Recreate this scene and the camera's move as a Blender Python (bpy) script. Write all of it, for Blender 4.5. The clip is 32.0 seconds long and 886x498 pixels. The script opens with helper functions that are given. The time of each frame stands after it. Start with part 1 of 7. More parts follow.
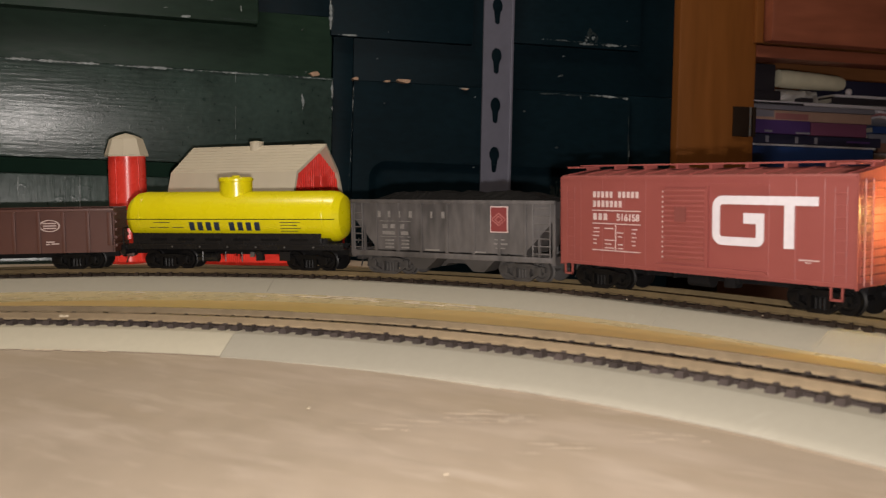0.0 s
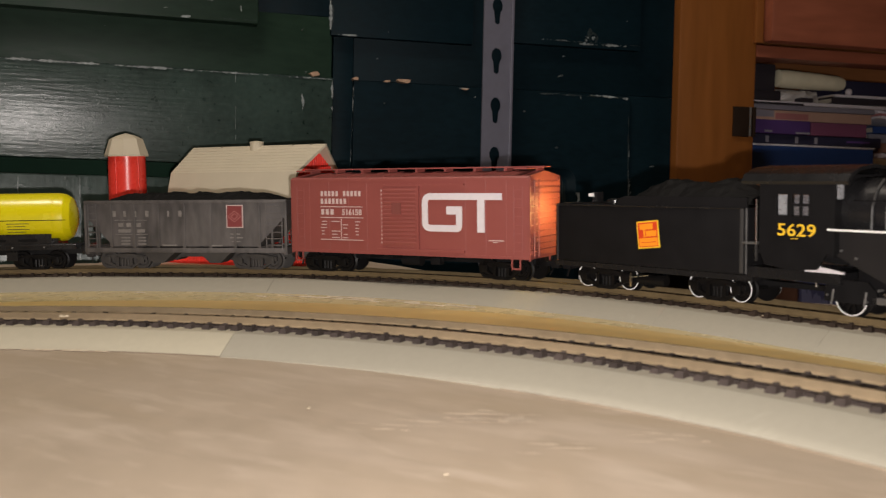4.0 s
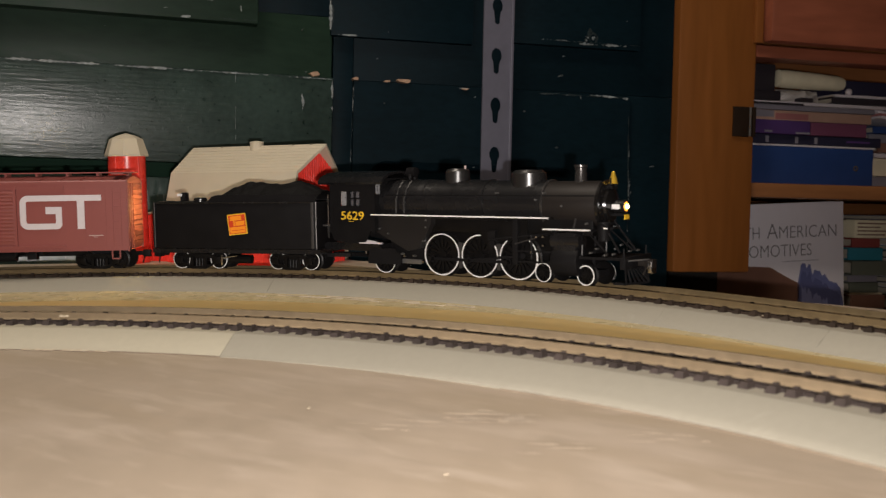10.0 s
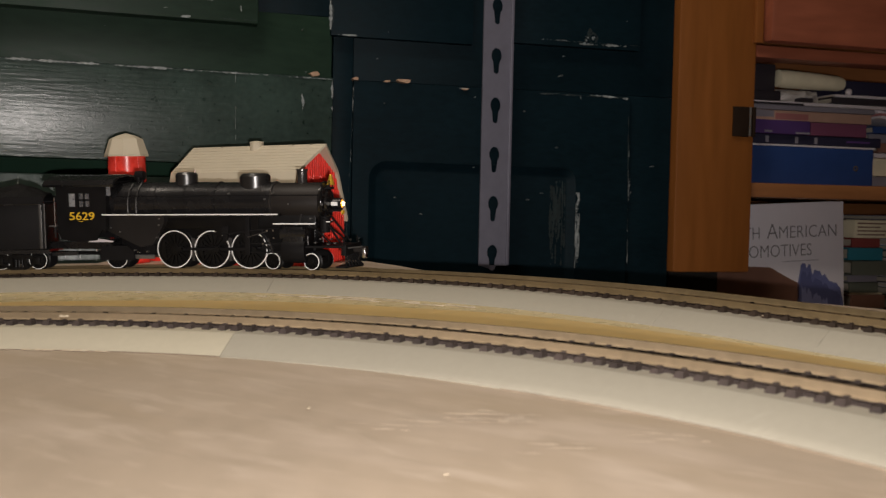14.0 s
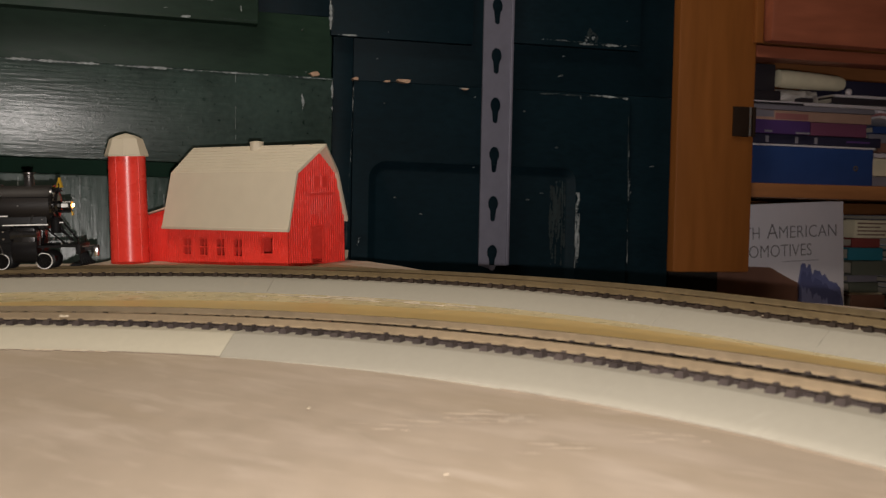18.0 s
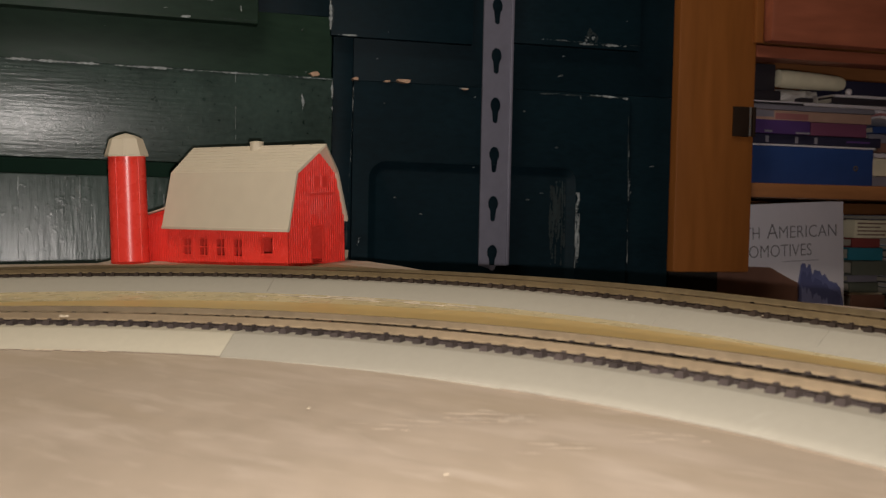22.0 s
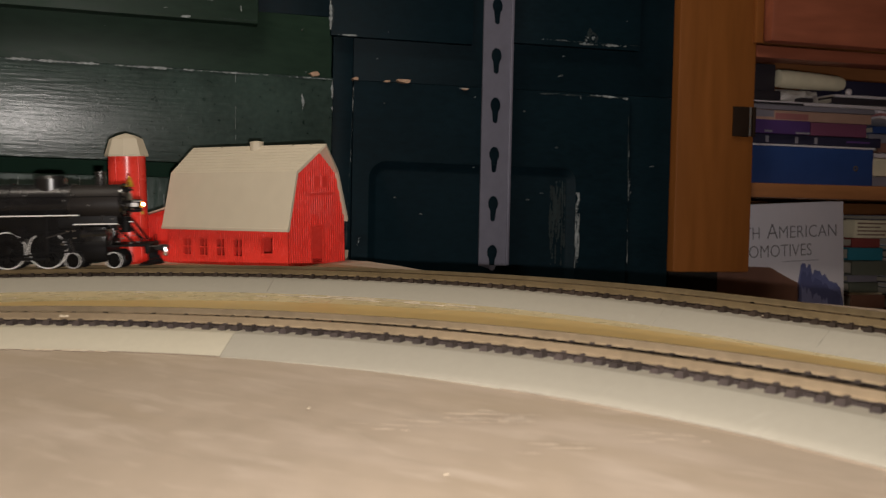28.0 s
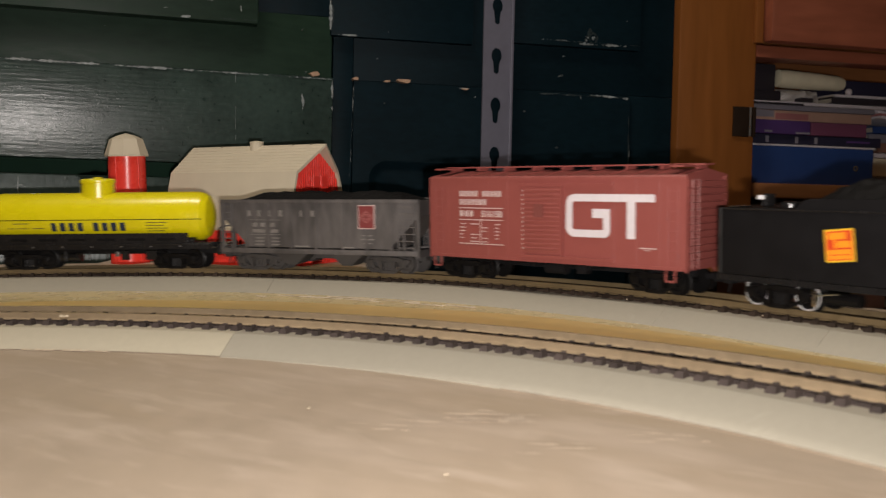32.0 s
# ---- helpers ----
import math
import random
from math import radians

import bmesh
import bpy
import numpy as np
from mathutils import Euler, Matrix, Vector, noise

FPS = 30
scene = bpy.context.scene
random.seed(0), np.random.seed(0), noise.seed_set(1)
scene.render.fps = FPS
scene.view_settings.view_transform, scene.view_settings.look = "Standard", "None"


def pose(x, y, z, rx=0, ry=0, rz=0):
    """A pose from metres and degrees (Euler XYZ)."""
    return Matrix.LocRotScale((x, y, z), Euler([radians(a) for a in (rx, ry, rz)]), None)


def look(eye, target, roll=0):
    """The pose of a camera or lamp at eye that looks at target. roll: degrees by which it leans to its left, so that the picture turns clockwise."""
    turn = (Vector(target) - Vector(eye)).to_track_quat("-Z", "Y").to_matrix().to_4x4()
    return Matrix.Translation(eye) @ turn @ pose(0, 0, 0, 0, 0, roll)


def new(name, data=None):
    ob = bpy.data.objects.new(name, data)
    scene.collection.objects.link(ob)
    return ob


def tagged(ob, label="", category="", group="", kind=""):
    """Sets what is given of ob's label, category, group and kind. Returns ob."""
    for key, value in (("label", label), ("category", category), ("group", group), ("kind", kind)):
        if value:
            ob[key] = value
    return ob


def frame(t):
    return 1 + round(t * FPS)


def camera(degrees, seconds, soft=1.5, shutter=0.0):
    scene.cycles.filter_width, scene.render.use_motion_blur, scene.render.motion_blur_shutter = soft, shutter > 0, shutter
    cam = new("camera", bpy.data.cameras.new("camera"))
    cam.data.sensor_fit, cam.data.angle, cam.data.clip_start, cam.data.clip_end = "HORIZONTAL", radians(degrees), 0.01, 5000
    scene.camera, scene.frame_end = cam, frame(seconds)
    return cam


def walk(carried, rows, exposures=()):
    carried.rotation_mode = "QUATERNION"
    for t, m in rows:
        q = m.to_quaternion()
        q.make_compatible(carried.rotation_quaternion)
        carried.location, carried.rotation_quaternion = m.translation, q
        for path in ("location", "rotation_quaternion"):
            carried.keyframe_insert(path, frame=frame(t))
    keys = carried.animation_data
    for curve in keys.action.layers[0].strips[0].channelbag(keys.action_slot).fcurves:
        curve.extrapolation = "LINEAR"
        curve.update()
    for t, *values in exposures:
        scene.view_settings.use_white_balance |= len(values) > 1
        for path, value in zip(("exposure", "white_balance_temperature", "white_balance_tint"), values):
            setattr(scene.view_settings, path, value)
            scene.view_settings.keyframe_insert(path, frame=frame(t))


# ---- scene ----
# ---------------------------------------------------------------- camera
EYE_H = 0.05533
cam = camera(50.05, 32.0, soft=1.25, shutter=0.4)
CAM = Matrix.Translation((0, 0, EYE_H)) @ pose(0, 0, 0, 90 - math.degrees(0.08009), 0, 0) @ pose(0, 0, 0, 0, 0, math.degrees(-0.01175))
cam.data.dof.use_dof, cam.data.dof.focus_distance, cam.data.dof.aperture_fstop = True, 0.56, 29.0
walk(cam, [(0.0, CAM), (32.0, CAM)])

# ---------------------------------------------------------------- plan
# rail base is z = 0, the table top lies below the roadbed
TABLE_Z = -0.0085
RAIL_H = 0.0027
FAR_C, FAR_R = (-0.21177, 0.14222), 0.41207
NEAR_C, NEAR_R = (-0.20131, -0.01284), 0.39272
FAR_T0, FAR_T1 = -0.63, 0.96
NEAR_T0, NEAR_T1 = -0.55, 1.12
WALL_O = (0.0701, 1.0034, 0.0582)   # a point of the green wall


def line_at(c, r, t0, t1, s, dr=0.0):
    """Place and heading on a track (straight, bend, straight) at the arc length s, dr outside its middle."""
    th = s / r
    k = min(max(th, t0), t1)
    x, y = c[0] + (r + dr) * math.sin(k), c[1] + (r + dr) * math.cos(k)
    tx, ty = math.cos(k), -math.sin(k)
    return x + tx * (th - k) * r, y + ty * (th - k) * r, math.atan2(ty, tx)


def far_at(s, dr=0.0):
    return line_at(FAR_C, FAR_R, FAR_T0, FAR_T1, s, dr)


def near_at(s, dr=0.0):
    return line_at(NEAR_C, NEAR_R, NEAR_T0, NEAR_T1, s, dr)


# the wall's own space: x along it, -y out of it, z up; the house is not quite plumb to the table
WALL_M = Matrix.Translation(WALL_O) @ Matrix.Rotation(radians(-2.14), 4, "X") @ Matrix.Rotation(radians(1.856), 4, "Y") @ Matrix.Rotation(radians(15.0), 4, "Z")

# ---------------------------------------------------------------- light
world = bpy.data.worlds.new("room_air")
scene.world = world
world.use_nodes = True
world.node_tree.nodes["Background"].inputs[0].default_value = (1.0, 0.8, 0.6, 1)
world.node_tree.nodes["Background"].inputs[1].default_value = 0.03
scene.view_settings.exposure = 0.0


def area(name, m, size, power, color, shape="DISK"):
    la = bpy.data.lights.new(name, "AREA")
    la.shape, la.size, la.energy, la.color = shape, size, power, color
    ob = new(name, la)
    ob.matrix_world = m
    return ob


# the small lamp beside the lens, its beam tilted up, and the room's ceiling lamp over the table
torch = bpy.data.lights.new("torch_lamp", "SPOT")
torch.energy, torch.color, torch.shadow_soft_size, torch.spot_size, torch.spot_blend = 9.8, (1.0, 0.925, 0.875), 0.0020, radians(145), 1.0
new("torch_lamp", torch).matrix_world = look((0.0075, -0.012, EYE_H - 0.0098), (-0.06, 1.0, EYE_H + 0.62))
area("ceiling_lamp_light", look((-0.32, 0.25, 1.36), (-0.14, -0.55, 0.0)), 0.45, 13.8, (1.0, 0.875, 0.735))


# ---------------------------------------------------------------- materials
def hexless(c):
    return (*c, 1.0)


def mat(name, color, rough=0.5, metal=0.0, vary=0.12, scale=60.0, bump=0.15, spec=0.5, tint=None, coarse=6.0, stretch=(1, 1, 1), emit=0.0, coat=0.0, rough_vary=0.12, random_vary=0.0, bump_d=0.0006, scuff=None):
    m = bpy.data.materials.new(name)
    m.use_nodes = True
    nt = m.node_tree
    b = nt.nodes["Principled BSDF"]
    b.inputs["Roughness"].default_value = rough
    b.inputs["Metallic"].default_value = metal
    b.inputs["Specular IOR Level"].default_value = spec
    b.inputs["Coat Weight"].default_value = coat
    co = nt.nodes.new("ShaderNodeTexCoord")
    mp = nt.nodes.new("ShaderNodeMapping")
    mp.inputs["Scale"].default_value = stretch
    nt.links.new(co.outputs["Object"], mp.inputs["Vector"])
    n1 = nt.nodes.new("ShaderNodeTexNoise")
    n1.inputs["Scale"].default_value, n1.inputs["Detail"].default_value = coarse, 4
    n2 = nt.nodes.new("ShaderNodeTexNoise")
    n2.inputs["Scale"].default_value, n2.inputs["Detail"].default_value = scale, 6
    for n in (n1, n2):
        nt.links.new(mp.outputs["Vector"], n.inputs["Vector"])
    mixn = nt.nodes.new("ShaderNodeMix")
    mixn.data_type = "FLOAT"
    mixn.inputs[0].default_value = 0.45
    nt.links.new(n1.outputs["Fac"], mixn.inputs[2])
    nt.links.new(n2.outputs["Fac"], mixn.inputs[3])
    ramp = nt.nodes.new("ShaderNodeMix")
    ramp.data_type = "RGBA"
    lo = tuple(max(0.0, c * (1 - vary)) for c in color)
    hi = tuple(min(1.0, c * (1 + vary)) for c in (tint or color))
    ramp.inputs[6].default_value, ramp.inputs[7].default_value = hexless(lo), hexless(hi)
    st = nt.nodes.new("ShaderNodeMapRange")
    st.inputs[1].default_value, st.inputs[2].default_value = 0.32, 0.68
    nt.links.new(mixn.outputs[0], st.inputs[0])
    nt.links.new(st.outputs[0], ramp.inputs[0])
    out = ramp.outputs[2]
    if scuff:
        # pale rubbed marks: colour, scale, stretch, threshold, strength
        sc_col, sc_scale, sc_stretch, sc_cut, sc_amt = scuff
        m2 = nt.nodes.new("ShaderNodeMapping")
        m2.inputs["Scale"].default_value = sc_stretch
        m2.inputs["Rotation"].default_value = (0, 0, 0.5)
        nt.links.new(co.outputs["Object"], m2.inputs["Vector"])
        n3 = nt.nodes.new("ShaderNodeTexNoise")
        n3.inputs["Scale"].default_value, n3.inputs["Detail"].default_value, n3.inputs["Roughness"].default_value, n3.inputs["Distortion"].default_value = sc_scale, 9, 0.68, 0.6
        nt.links.new(m2.outputs[0], n3.inputs["Vector"])
        cut = nt.nodes.new("ShaderNodeMapRange")
        cut.inputs[1].default_value, cut.inputs[2].default_value, cut.inputs[4].default_value = sc_cut, sc_cut + 0.12, sc_amt
        nt.links.new(n3.outputs["Fac"], cut.inputs[0])
        mx = nt.nodes.new("ShaderNodeMix")
        mx.data_type = "RGBA"
        nt.links.new(cut.outputs[0], mx.inputs[0])
        nt.links.new(out, mx.inputs[6])
        mx.inputs[7].default_value = hexless(sc_col)
        out = mx.outputs[2]
    if random_vary:
        oi = nt.nodes.new("ShaderNodeObjectInfo")
        hsv = nt.nodes.new("ShaderNodeHueSaturation")
        mr = nt.nodes.new("ShaderNodeMapRange")
        mr.inputs[3].default_value, mr.inputs[4].default_value = 1 - random_vary, 1 + random_vary
        nt.links.new(oi.outputs["Random"], mr.inputs[0])
        nt.links.new(mr.outputs[0], hsv.inputs["Value"])
        nt.links.new(out, hsv.inputs["Color"])
        out = hsv.outputs[0]
    nt.links.new(out, b.inputs["Base Color"])
    rr = nt.nodes.new("ShaderNodeMapRange")
    rr.inputs[3].default_value, rr.inputs[4].default_value = max(0.02, rough - rough_vary), min(1, rough + rough_vary)
    nt.links.new(n2.outputs["Fac"], rr.inputs[0])
    nt.links.new(rr.outputs[0], b.inputs["Roughness"])
    if bump:
        bp = nt.nodes.new("ShaderNodeBump")
        bp.inputs["Strength"].default_value, bp.inputs["Distance"].default_value = bump, bump_d
        nt.links.new(n2.outputs["Fac"], bp.inputs["Height"])
        nt.links.new(bp.outputs[0], b.inputs["Normal"])
    if emit:
        b.inputs["Emission Color"].default_value = hexless(color)
        b.inputs["Emission Strength"].default_value = emit
    return m


def board_gloss(name, strokes, pimples, depth):
    """Old gloss paint: brush strokes drawn out along the wood, hard pimples, rubbed pale flecks."""
    m = mat(name, (0.030, 0.056, 0.048), 0.30, vary=0.3, scale=200, coarse=22, bump=0.0, rough_vary=0.07, tint=(0.038, 0.066, 0.057), spec=0.8)
    nt = m.node_tree
    b = nt.nodes["Principled BSDF"]
    co = nt.nodes.new("ShaderNodeTexCoord")
    heights = []
    for stretch, detail, lo, hi, amount in ((strokes, 5, 0.25, 0.75, 1.0), ((pimples, pimples, pimples), 3, 0.60, 0.80, 0.6)):
        mp = nt.nodes.new("ShaderNodeMapping")
        mp.inputs["Scale"].default_value = stretch
        nt.links.new(co.outputs["Object"], mp.inputs["Vector"])
        n = nt.nodes.new("ShaderNodeTexNoise")
        n.inputs["Scale"].default_value, n.inputs["Detail"].default_value = 1.0, detail
        nt.links.new(mp.outputs[0], n.inputs["Vector"])
        r = nt.nodes.new("ShaderNodeMapRange")
        r.inputs[1].default_value, r.inputs[2].default_value, r.inputs[4].default_value = lo, hi, amount
        nt.links.new(n.outputs["Fac"], r.inputs[0])
        heights.append(r.outputs[0])
    add = nt.nodes.new("ShaderNodeMath")
    add.operation = "ADD"
    for k in (0, 1):
        nt.links.new(heights[k], add.inputs[k])
    bp = nt.nodes.new("ShaderNodeBump")
    bp.inputs["Strength"].default_value, bp.inputs["Distance"].default_value = 1.0, depth
    nt.links.new(add.outputs[0], bp.inputs["Height"])
    nt.links.new(bp.outputs[0], b.inputs["Normal"])
    return m


def table_paint():
    """Tan paint, wiped in long diagonal sweeps and worn to a pinkish pale layer."""
    m = mat("table_paint", (0.414, 0.336, 0.256), 0.55, vary=0.05, scale=120, coarse=14, tint=(0.452, 0.366, 0.281), bump=0.12, bump_d=0.0003, stretch=(1, 0.5, 1), rough_vary=0.08)
    nt = m.node_tree
    b = nt.nodes["Principled BSDF"]
    out = b.inputs["Base Color"].links[0].from_socket
    co = nt.nodes.new("ShaderNodeTexCoord")
    turn = nt.nodes.new("ShaderNodeMapping")
    turn.inputs["Rotation"].default_value = (0, 0, radians(36))
    nt.links.new(co.outputs["Object"], turn.inputs["Vector"])
    for col, freq, detail, lo, hi, amount, seed in (((0.385, 0.300, 0.205), (8, 26, 1), 4, 0.46, 0.66, 0.5, 3.0), ((0.525, 0.435, 0.352), (15, 48, 1), 6, 0.49, 0.68, 0.62, 11.0), ((0.58, 0.49, 0.40), (40, 120, 1), 4, 0.54, 0.72, 0.5, 23.0), ((0.36, 0.29, 0.22), (30, 90, 1), 4, 0.56, 0.72, 0.42, 41.0)):
        mp = nt.nodes.new("ShaderNodeMapping")
        mp.inputs["Scale"].default_value = freq
        mp.inputs["Location"].default_value = (seed, seed, 0)
        nt.links.new(turn.outputs[0], mp.inputs["Vector"])
        n = nt.nodes.new("ShaderNodeTexNoise")
        n.inputs["Scale"].default_value, n.inputs["Detail"].default_value, n.inputs["Distortion"].default_value = 1.0, detail, 0.5
        nt.links.new(mp.outputs[0], n.inputs["Vector"])
        r = nt.nodes.new("ShaderNodeMapRange")
        r.inputs[1].default_value, r.inputs[2].default_value, r.inputs[4].default_value = lo, hi, amount
        nt.links.new(n.outputs["Fac"], r.inputs[0])
        mx = nt.nodes.new("ShaderNodeMix")
        mx.data_type = "RGBA"
        nt.links.new(r.outputs[0], mx.inputs[0])
        nt.links.new(out, mx.inputs[6])
        mx.inputs[7].default_value = hexless(col)
        out = mx.outputs[2]
    nt.links.new(out, b.inputs["Base Color"])
    return m


M_TABLE = table_paint()
M_OCHRE = mat("ochre_paint", (0.64, 0.455, 0.185), 0.42, vary=0.12, scale=140, coarse=16)
M_FOAM = mat("grey_roadbed", (0.318, 0.294, 0.237), 0.75, vary=0.06, scale=400, coarse=9, bump=0.1, bump_d=0.0002, random_vary=0.02, scuff=((0.50, 0.46, 0.38), 18, (1, 1, 1), 0.60, 0.4))
M_FOAMC = mat("cream_roadbed", (0.405, 0.368, 0.280), 0.7, vary=0.06, scale=400, coarse=9, bump=0.1, bump_d=0.0002, scuff=((0.50, 0.46, 0.36), 18, (1, 1, 1), 0.60, 0.4))
M_OLIVE = mat("olive_ground_paint", (0.25, 0.187, 0.105), 0.5, vary=0.2, scale=160, coarse=18)
M_TIE = mat("tie_plastic", (0.039, 0.02964, 0.02652), 0.6, vary=0.35, scale=500, random_vary=0.35, spec=0.25)
M_TIEOLD = mat("weathered_tie_plastic", (0.030, 0.0205, 0.0150), 0.6, vary=0.35, scale=500, random_vary=0.35, spec=0.2)
M_RAIL = mat("brass_rail", (0.280, 0.212, 0.133), 0.46, metal=0.3, vary=0.2, scale=260, coarse=24)
M_RAILD = mat("tarnished_rail", (0.18, 0.131, 0.069), 0.42, metal=0.3, vary=0.25, scale=260, coarse=24)
M_GREEN = mat("dark_green_paint", (0.004464, 0.01512, 0.02189), 0.50, vary=0.3, scale=130, coarse=8, bump=0.10, bump_d=0.0005, stretch=(0.7, 1, 2), rough_vary=0.08, spec=0.09)
M_CHIP = mat("chip_and_highlight_pale", (0.28, 0.312, 0.32), 0.5, vary=0.75, scale=420, coarse=120)
M_SCRAPE = mat("rub_and_highlight_green", (0.0136, 0.0256, 0.028), 0.55, vary=0.75, scale=420, coarse=90, stretch=(3, 1, 0.5))
M_GREENL = board_gloss("worn_green_gloss", (30, 30, 380), 260, 0.00014)
M_GREENV = board_gloss("worn_green_gloss_upright", (190, 18, 26), 150, 0.00020)
M_CREAM = mat("cream_gloss_paint", (0.63, 0.51, 0.27), 0.28, vary=0.12, scale=90, coarse=20, bump=0.3, bump_d=0.0005)
M_GLUE = mat("dried_glue", (0.50, 0.42, 0.31), 0.25, vary=0.1)
M_PALE = mat("pale_worn_paint", (0.68, 0.58, 0.47), 0.5, vary=0.15, scale=300, coarse=60)
M_EDGE_SHADE = mat("brown_edge_shade", (0.27, 0.21, 0.155), 0.6, vary=0.3, scale=300, coarse=60)
M_STAIN = mat("brown_stain", (0.23, 0.160, 0.103), 0.5, vary=0.3, scale=160, coarse=20)
M_GREENM = mat("mid_green_paint", (0.0185, 0.0400, 0.0265), 0.42, vary=0.25, scale=90, coarse=7, bump=0.14, bump_d=0.0005, stretch=(0.6, 1, 2), spec=0.17)
# dull backing colour, the shade of the board gaps put into it
M_GAP = mat("gap_shade_green", (0.0195, 0.048, 0.0315), 0.7, vary=0.2, spec=0.05)
M_CHIPW = mat("bare_wood_chip", (0.588, 0.378, 0.252), 0.7, vary=0.3, scale=200)
M_STEEL = mat("grey_enamel_steel", (0.1792, 0.1792, 0.2324), 0.42, metal=0.15, vary=0.1, scale=120)
M_WOOD = mat("orange_varnished_wood", (0.3082, 0.1075, 0.02294), 0.42, vary=0.18, scale=22, coarse=5, stretch=(5, 5, 0.6), bump=0.1)
M_WOODRED = mat("red_brown_wood", (0.3315, 0.1004, 0.05376), 0.42, vary=0.2, scale=24, stretch=(0.8, 5, 5), bump=0.1)
M_WOODIN = mat("shelf_wood", (0.3344, 0.1373, 0.04928), 0.5, vary=0.2, scale=30, stretch=(1, 6, 6))
M_DARK = mat("shade_black", (0.02, 0.016, 0.014), 0.8)
M_RED = mat("red_plastic", (0.93, 0.060, 0.042), 0.27, vary=0.06, scale=80, bump=0.05)
M_TAN = mat("tan_plastic", (0.64, 0.568, 0.436), 0.5, vary=0.05, scale=80, bump=0.05)
M_BOX = mat("oxide_red_plastic", (0.253, 0.0645, 0.055), 0.48, vary=0.06, scale=200, bump=0.04)
M_BLACK = mat("black_plastic", (0.0112, 0.0108, 0.0114), 0.26, vary=0.2, scale=150, spec=0.42)
M_BLACKM = mat("matt_black_metal", (0.0096, 0.0091, 0.0096), 0.5, vary=0.25, scale=120, spec=0.06)
M_GLOSSBLACK = mat("gloss_black_paint", (0.008, 0.0075, 0.0075), 0.17, vary=0.2, bump=0.0, spec=0.7)
M_STACK = mat("burnished_stack", (0.075, 0.07, 0.068), 0.28, metal=0.7, vary=0.2, bump=0.0)
M_DOME = mat("polished_black_paint", (0.020, 0.019, 0.019), 0.30, metal=0.25, vary=0.2, bump=0.0, spec=0.8)
M_TRUCK = mat("black_casting", (0.0055, 0.0050, 0.0050), 0.42, vary=0.3, scale=200, spec=0.16)
M_LETTER = mat("pink_white_lettering", (0.56, 0.44, 0.42), 0.5, vary=0.12, scale=400)
M_PLACARD = mat("dark_oxide_plastic", (0.185, 0.05, 0.042), 0.55)
M_SMOKE = mat("graphite_paint", (0.0168, 0.01376, 0.01216), 0.5, vary=0.15, spec=0.2)
M_LOGO = mat("pinkish_white_print", (0.65, 0.605, 0.635), 0.5, vary=0.07, scale=500)
M_GREYBAR = mat("worn_grey_steel", (0.20, 0.195, 0.19), 0.35, metal=0.6, vary=0.2, scale=300)
M_DULLBAR = mat("dull_grey_steel", (0.050, 0.048, 0.047), 0.4, metal=0.3, vary=0.2, scale=300)
M_WHITE = mat("white_paint", (0.78, 0.77, 0.76), 0.5, vary=0.05)
M_CHROME = mat("bright_metal", (0.62, 0.61, 0.60), 0.22, metal=1.0, vary=0.1)
M_YELLOW = mat("yellow_plastic", (0.72, 0.625, 0.005), 0.28, vary=0.04, bump=0.03)
M_BLUE = mat("navy_lettering", (0.012, 0.024, 0.055), 0.5)
M_INK = mat("dark_lettering", (0.06, 0.06, 0.03), 0.5)
M_HOPPER = mat("weathered_black_paint", (0.0532, 0.049, 0.0483), 0.62, vary=0.25, scale=120, coarse=30, tint=(0.094, 0.085, 0.083), stretch=(2, 1, 0.6))
M_HOPTRUCK = mat("weathered_truck", (0.0429, 0.03835, 0.03575), 0.7, vary=0.45, scale=200)
M_COAL = mat("coal_load", (0.00525, 0.0049, 0.0049), 0.7, vary=0.4, scale=400, bump=0.6, spec=0.12)
M_BROWN = mat("brown_plastic", (0.088, 0.0300, 0.0205), 0.5, vary=0.1, scale=150)
M_HERALD = mat("herald_red", (0.19, 0.034, 0.034), 0.5)
M_LABEL = mat("orange_label", (0.88, 0.30, 0.015), 0.45, vary=0.04)
M_LABELR = mat("label_red", (0.62, 0.045, 0.012), 0.45)
M_GOLD = mat("gold_lettering", (0.80, 0.50, 0.03), 0.45, vary=0.03)
M_BELL = mat("brass_bell", (0.80, 0.50, 0.05), 0.3, metal=0.6)
M_LAMP = mat("warm_lens", (1.0, 0.36, 0.04), 0.4, emit=1.5, vary=0.0, bump=0)
M_BULB = mat("warm_bulb", (1.0, 0.62, 0.22), 0.4, emit=30.0, vary=0.0, bump=0)
M_BACKLAMP = mat("warm_backup_bulb", (1.0, 0.70, 0.20), 0.4, emit=560.0, vary=0.0, bump=0)
M_GLASS = mat("scratched_window", (0.42, 0.42, 0.44), 0.3, vary=0.3, scale=900)
M_GLASS.node_tree.nodes["Principled BSDF"].inputs["Alpha"].default_value = 0.5
M_GLASSD = mat("dark_window", (0.20, 0.19, 0.20), 0.25, vary=0.3, scale=900)
M_GLASSD.node_tree.nodes["Principled BSDF"].inputs["Alpha"].default_value = 0.45
M_FIREBOX = mat("scuffed_black_paint", (0.0165, 0.0150, 0.0150), 0.45, vary=0.3, spec=0.25)
M_HINGE = mat("bronzed_hinge", (0.0224, 0.0128, 0.008), 0.6, vary=0.3, spec=0.2)
M_CEIL = mat("ceiling_paint", (0.7, 0.66, 0.6), 0.8, vary=0.05)
M_ROOM = mat("room_wall_paint", (0.35, 0.28, 0.22), 0.8, vary=0.1)
M_FLOOR = mat("floor_boards", (0.16, 0.09, 0.05), 0.5, vary=0.3, stretch=(1, 8, 1))


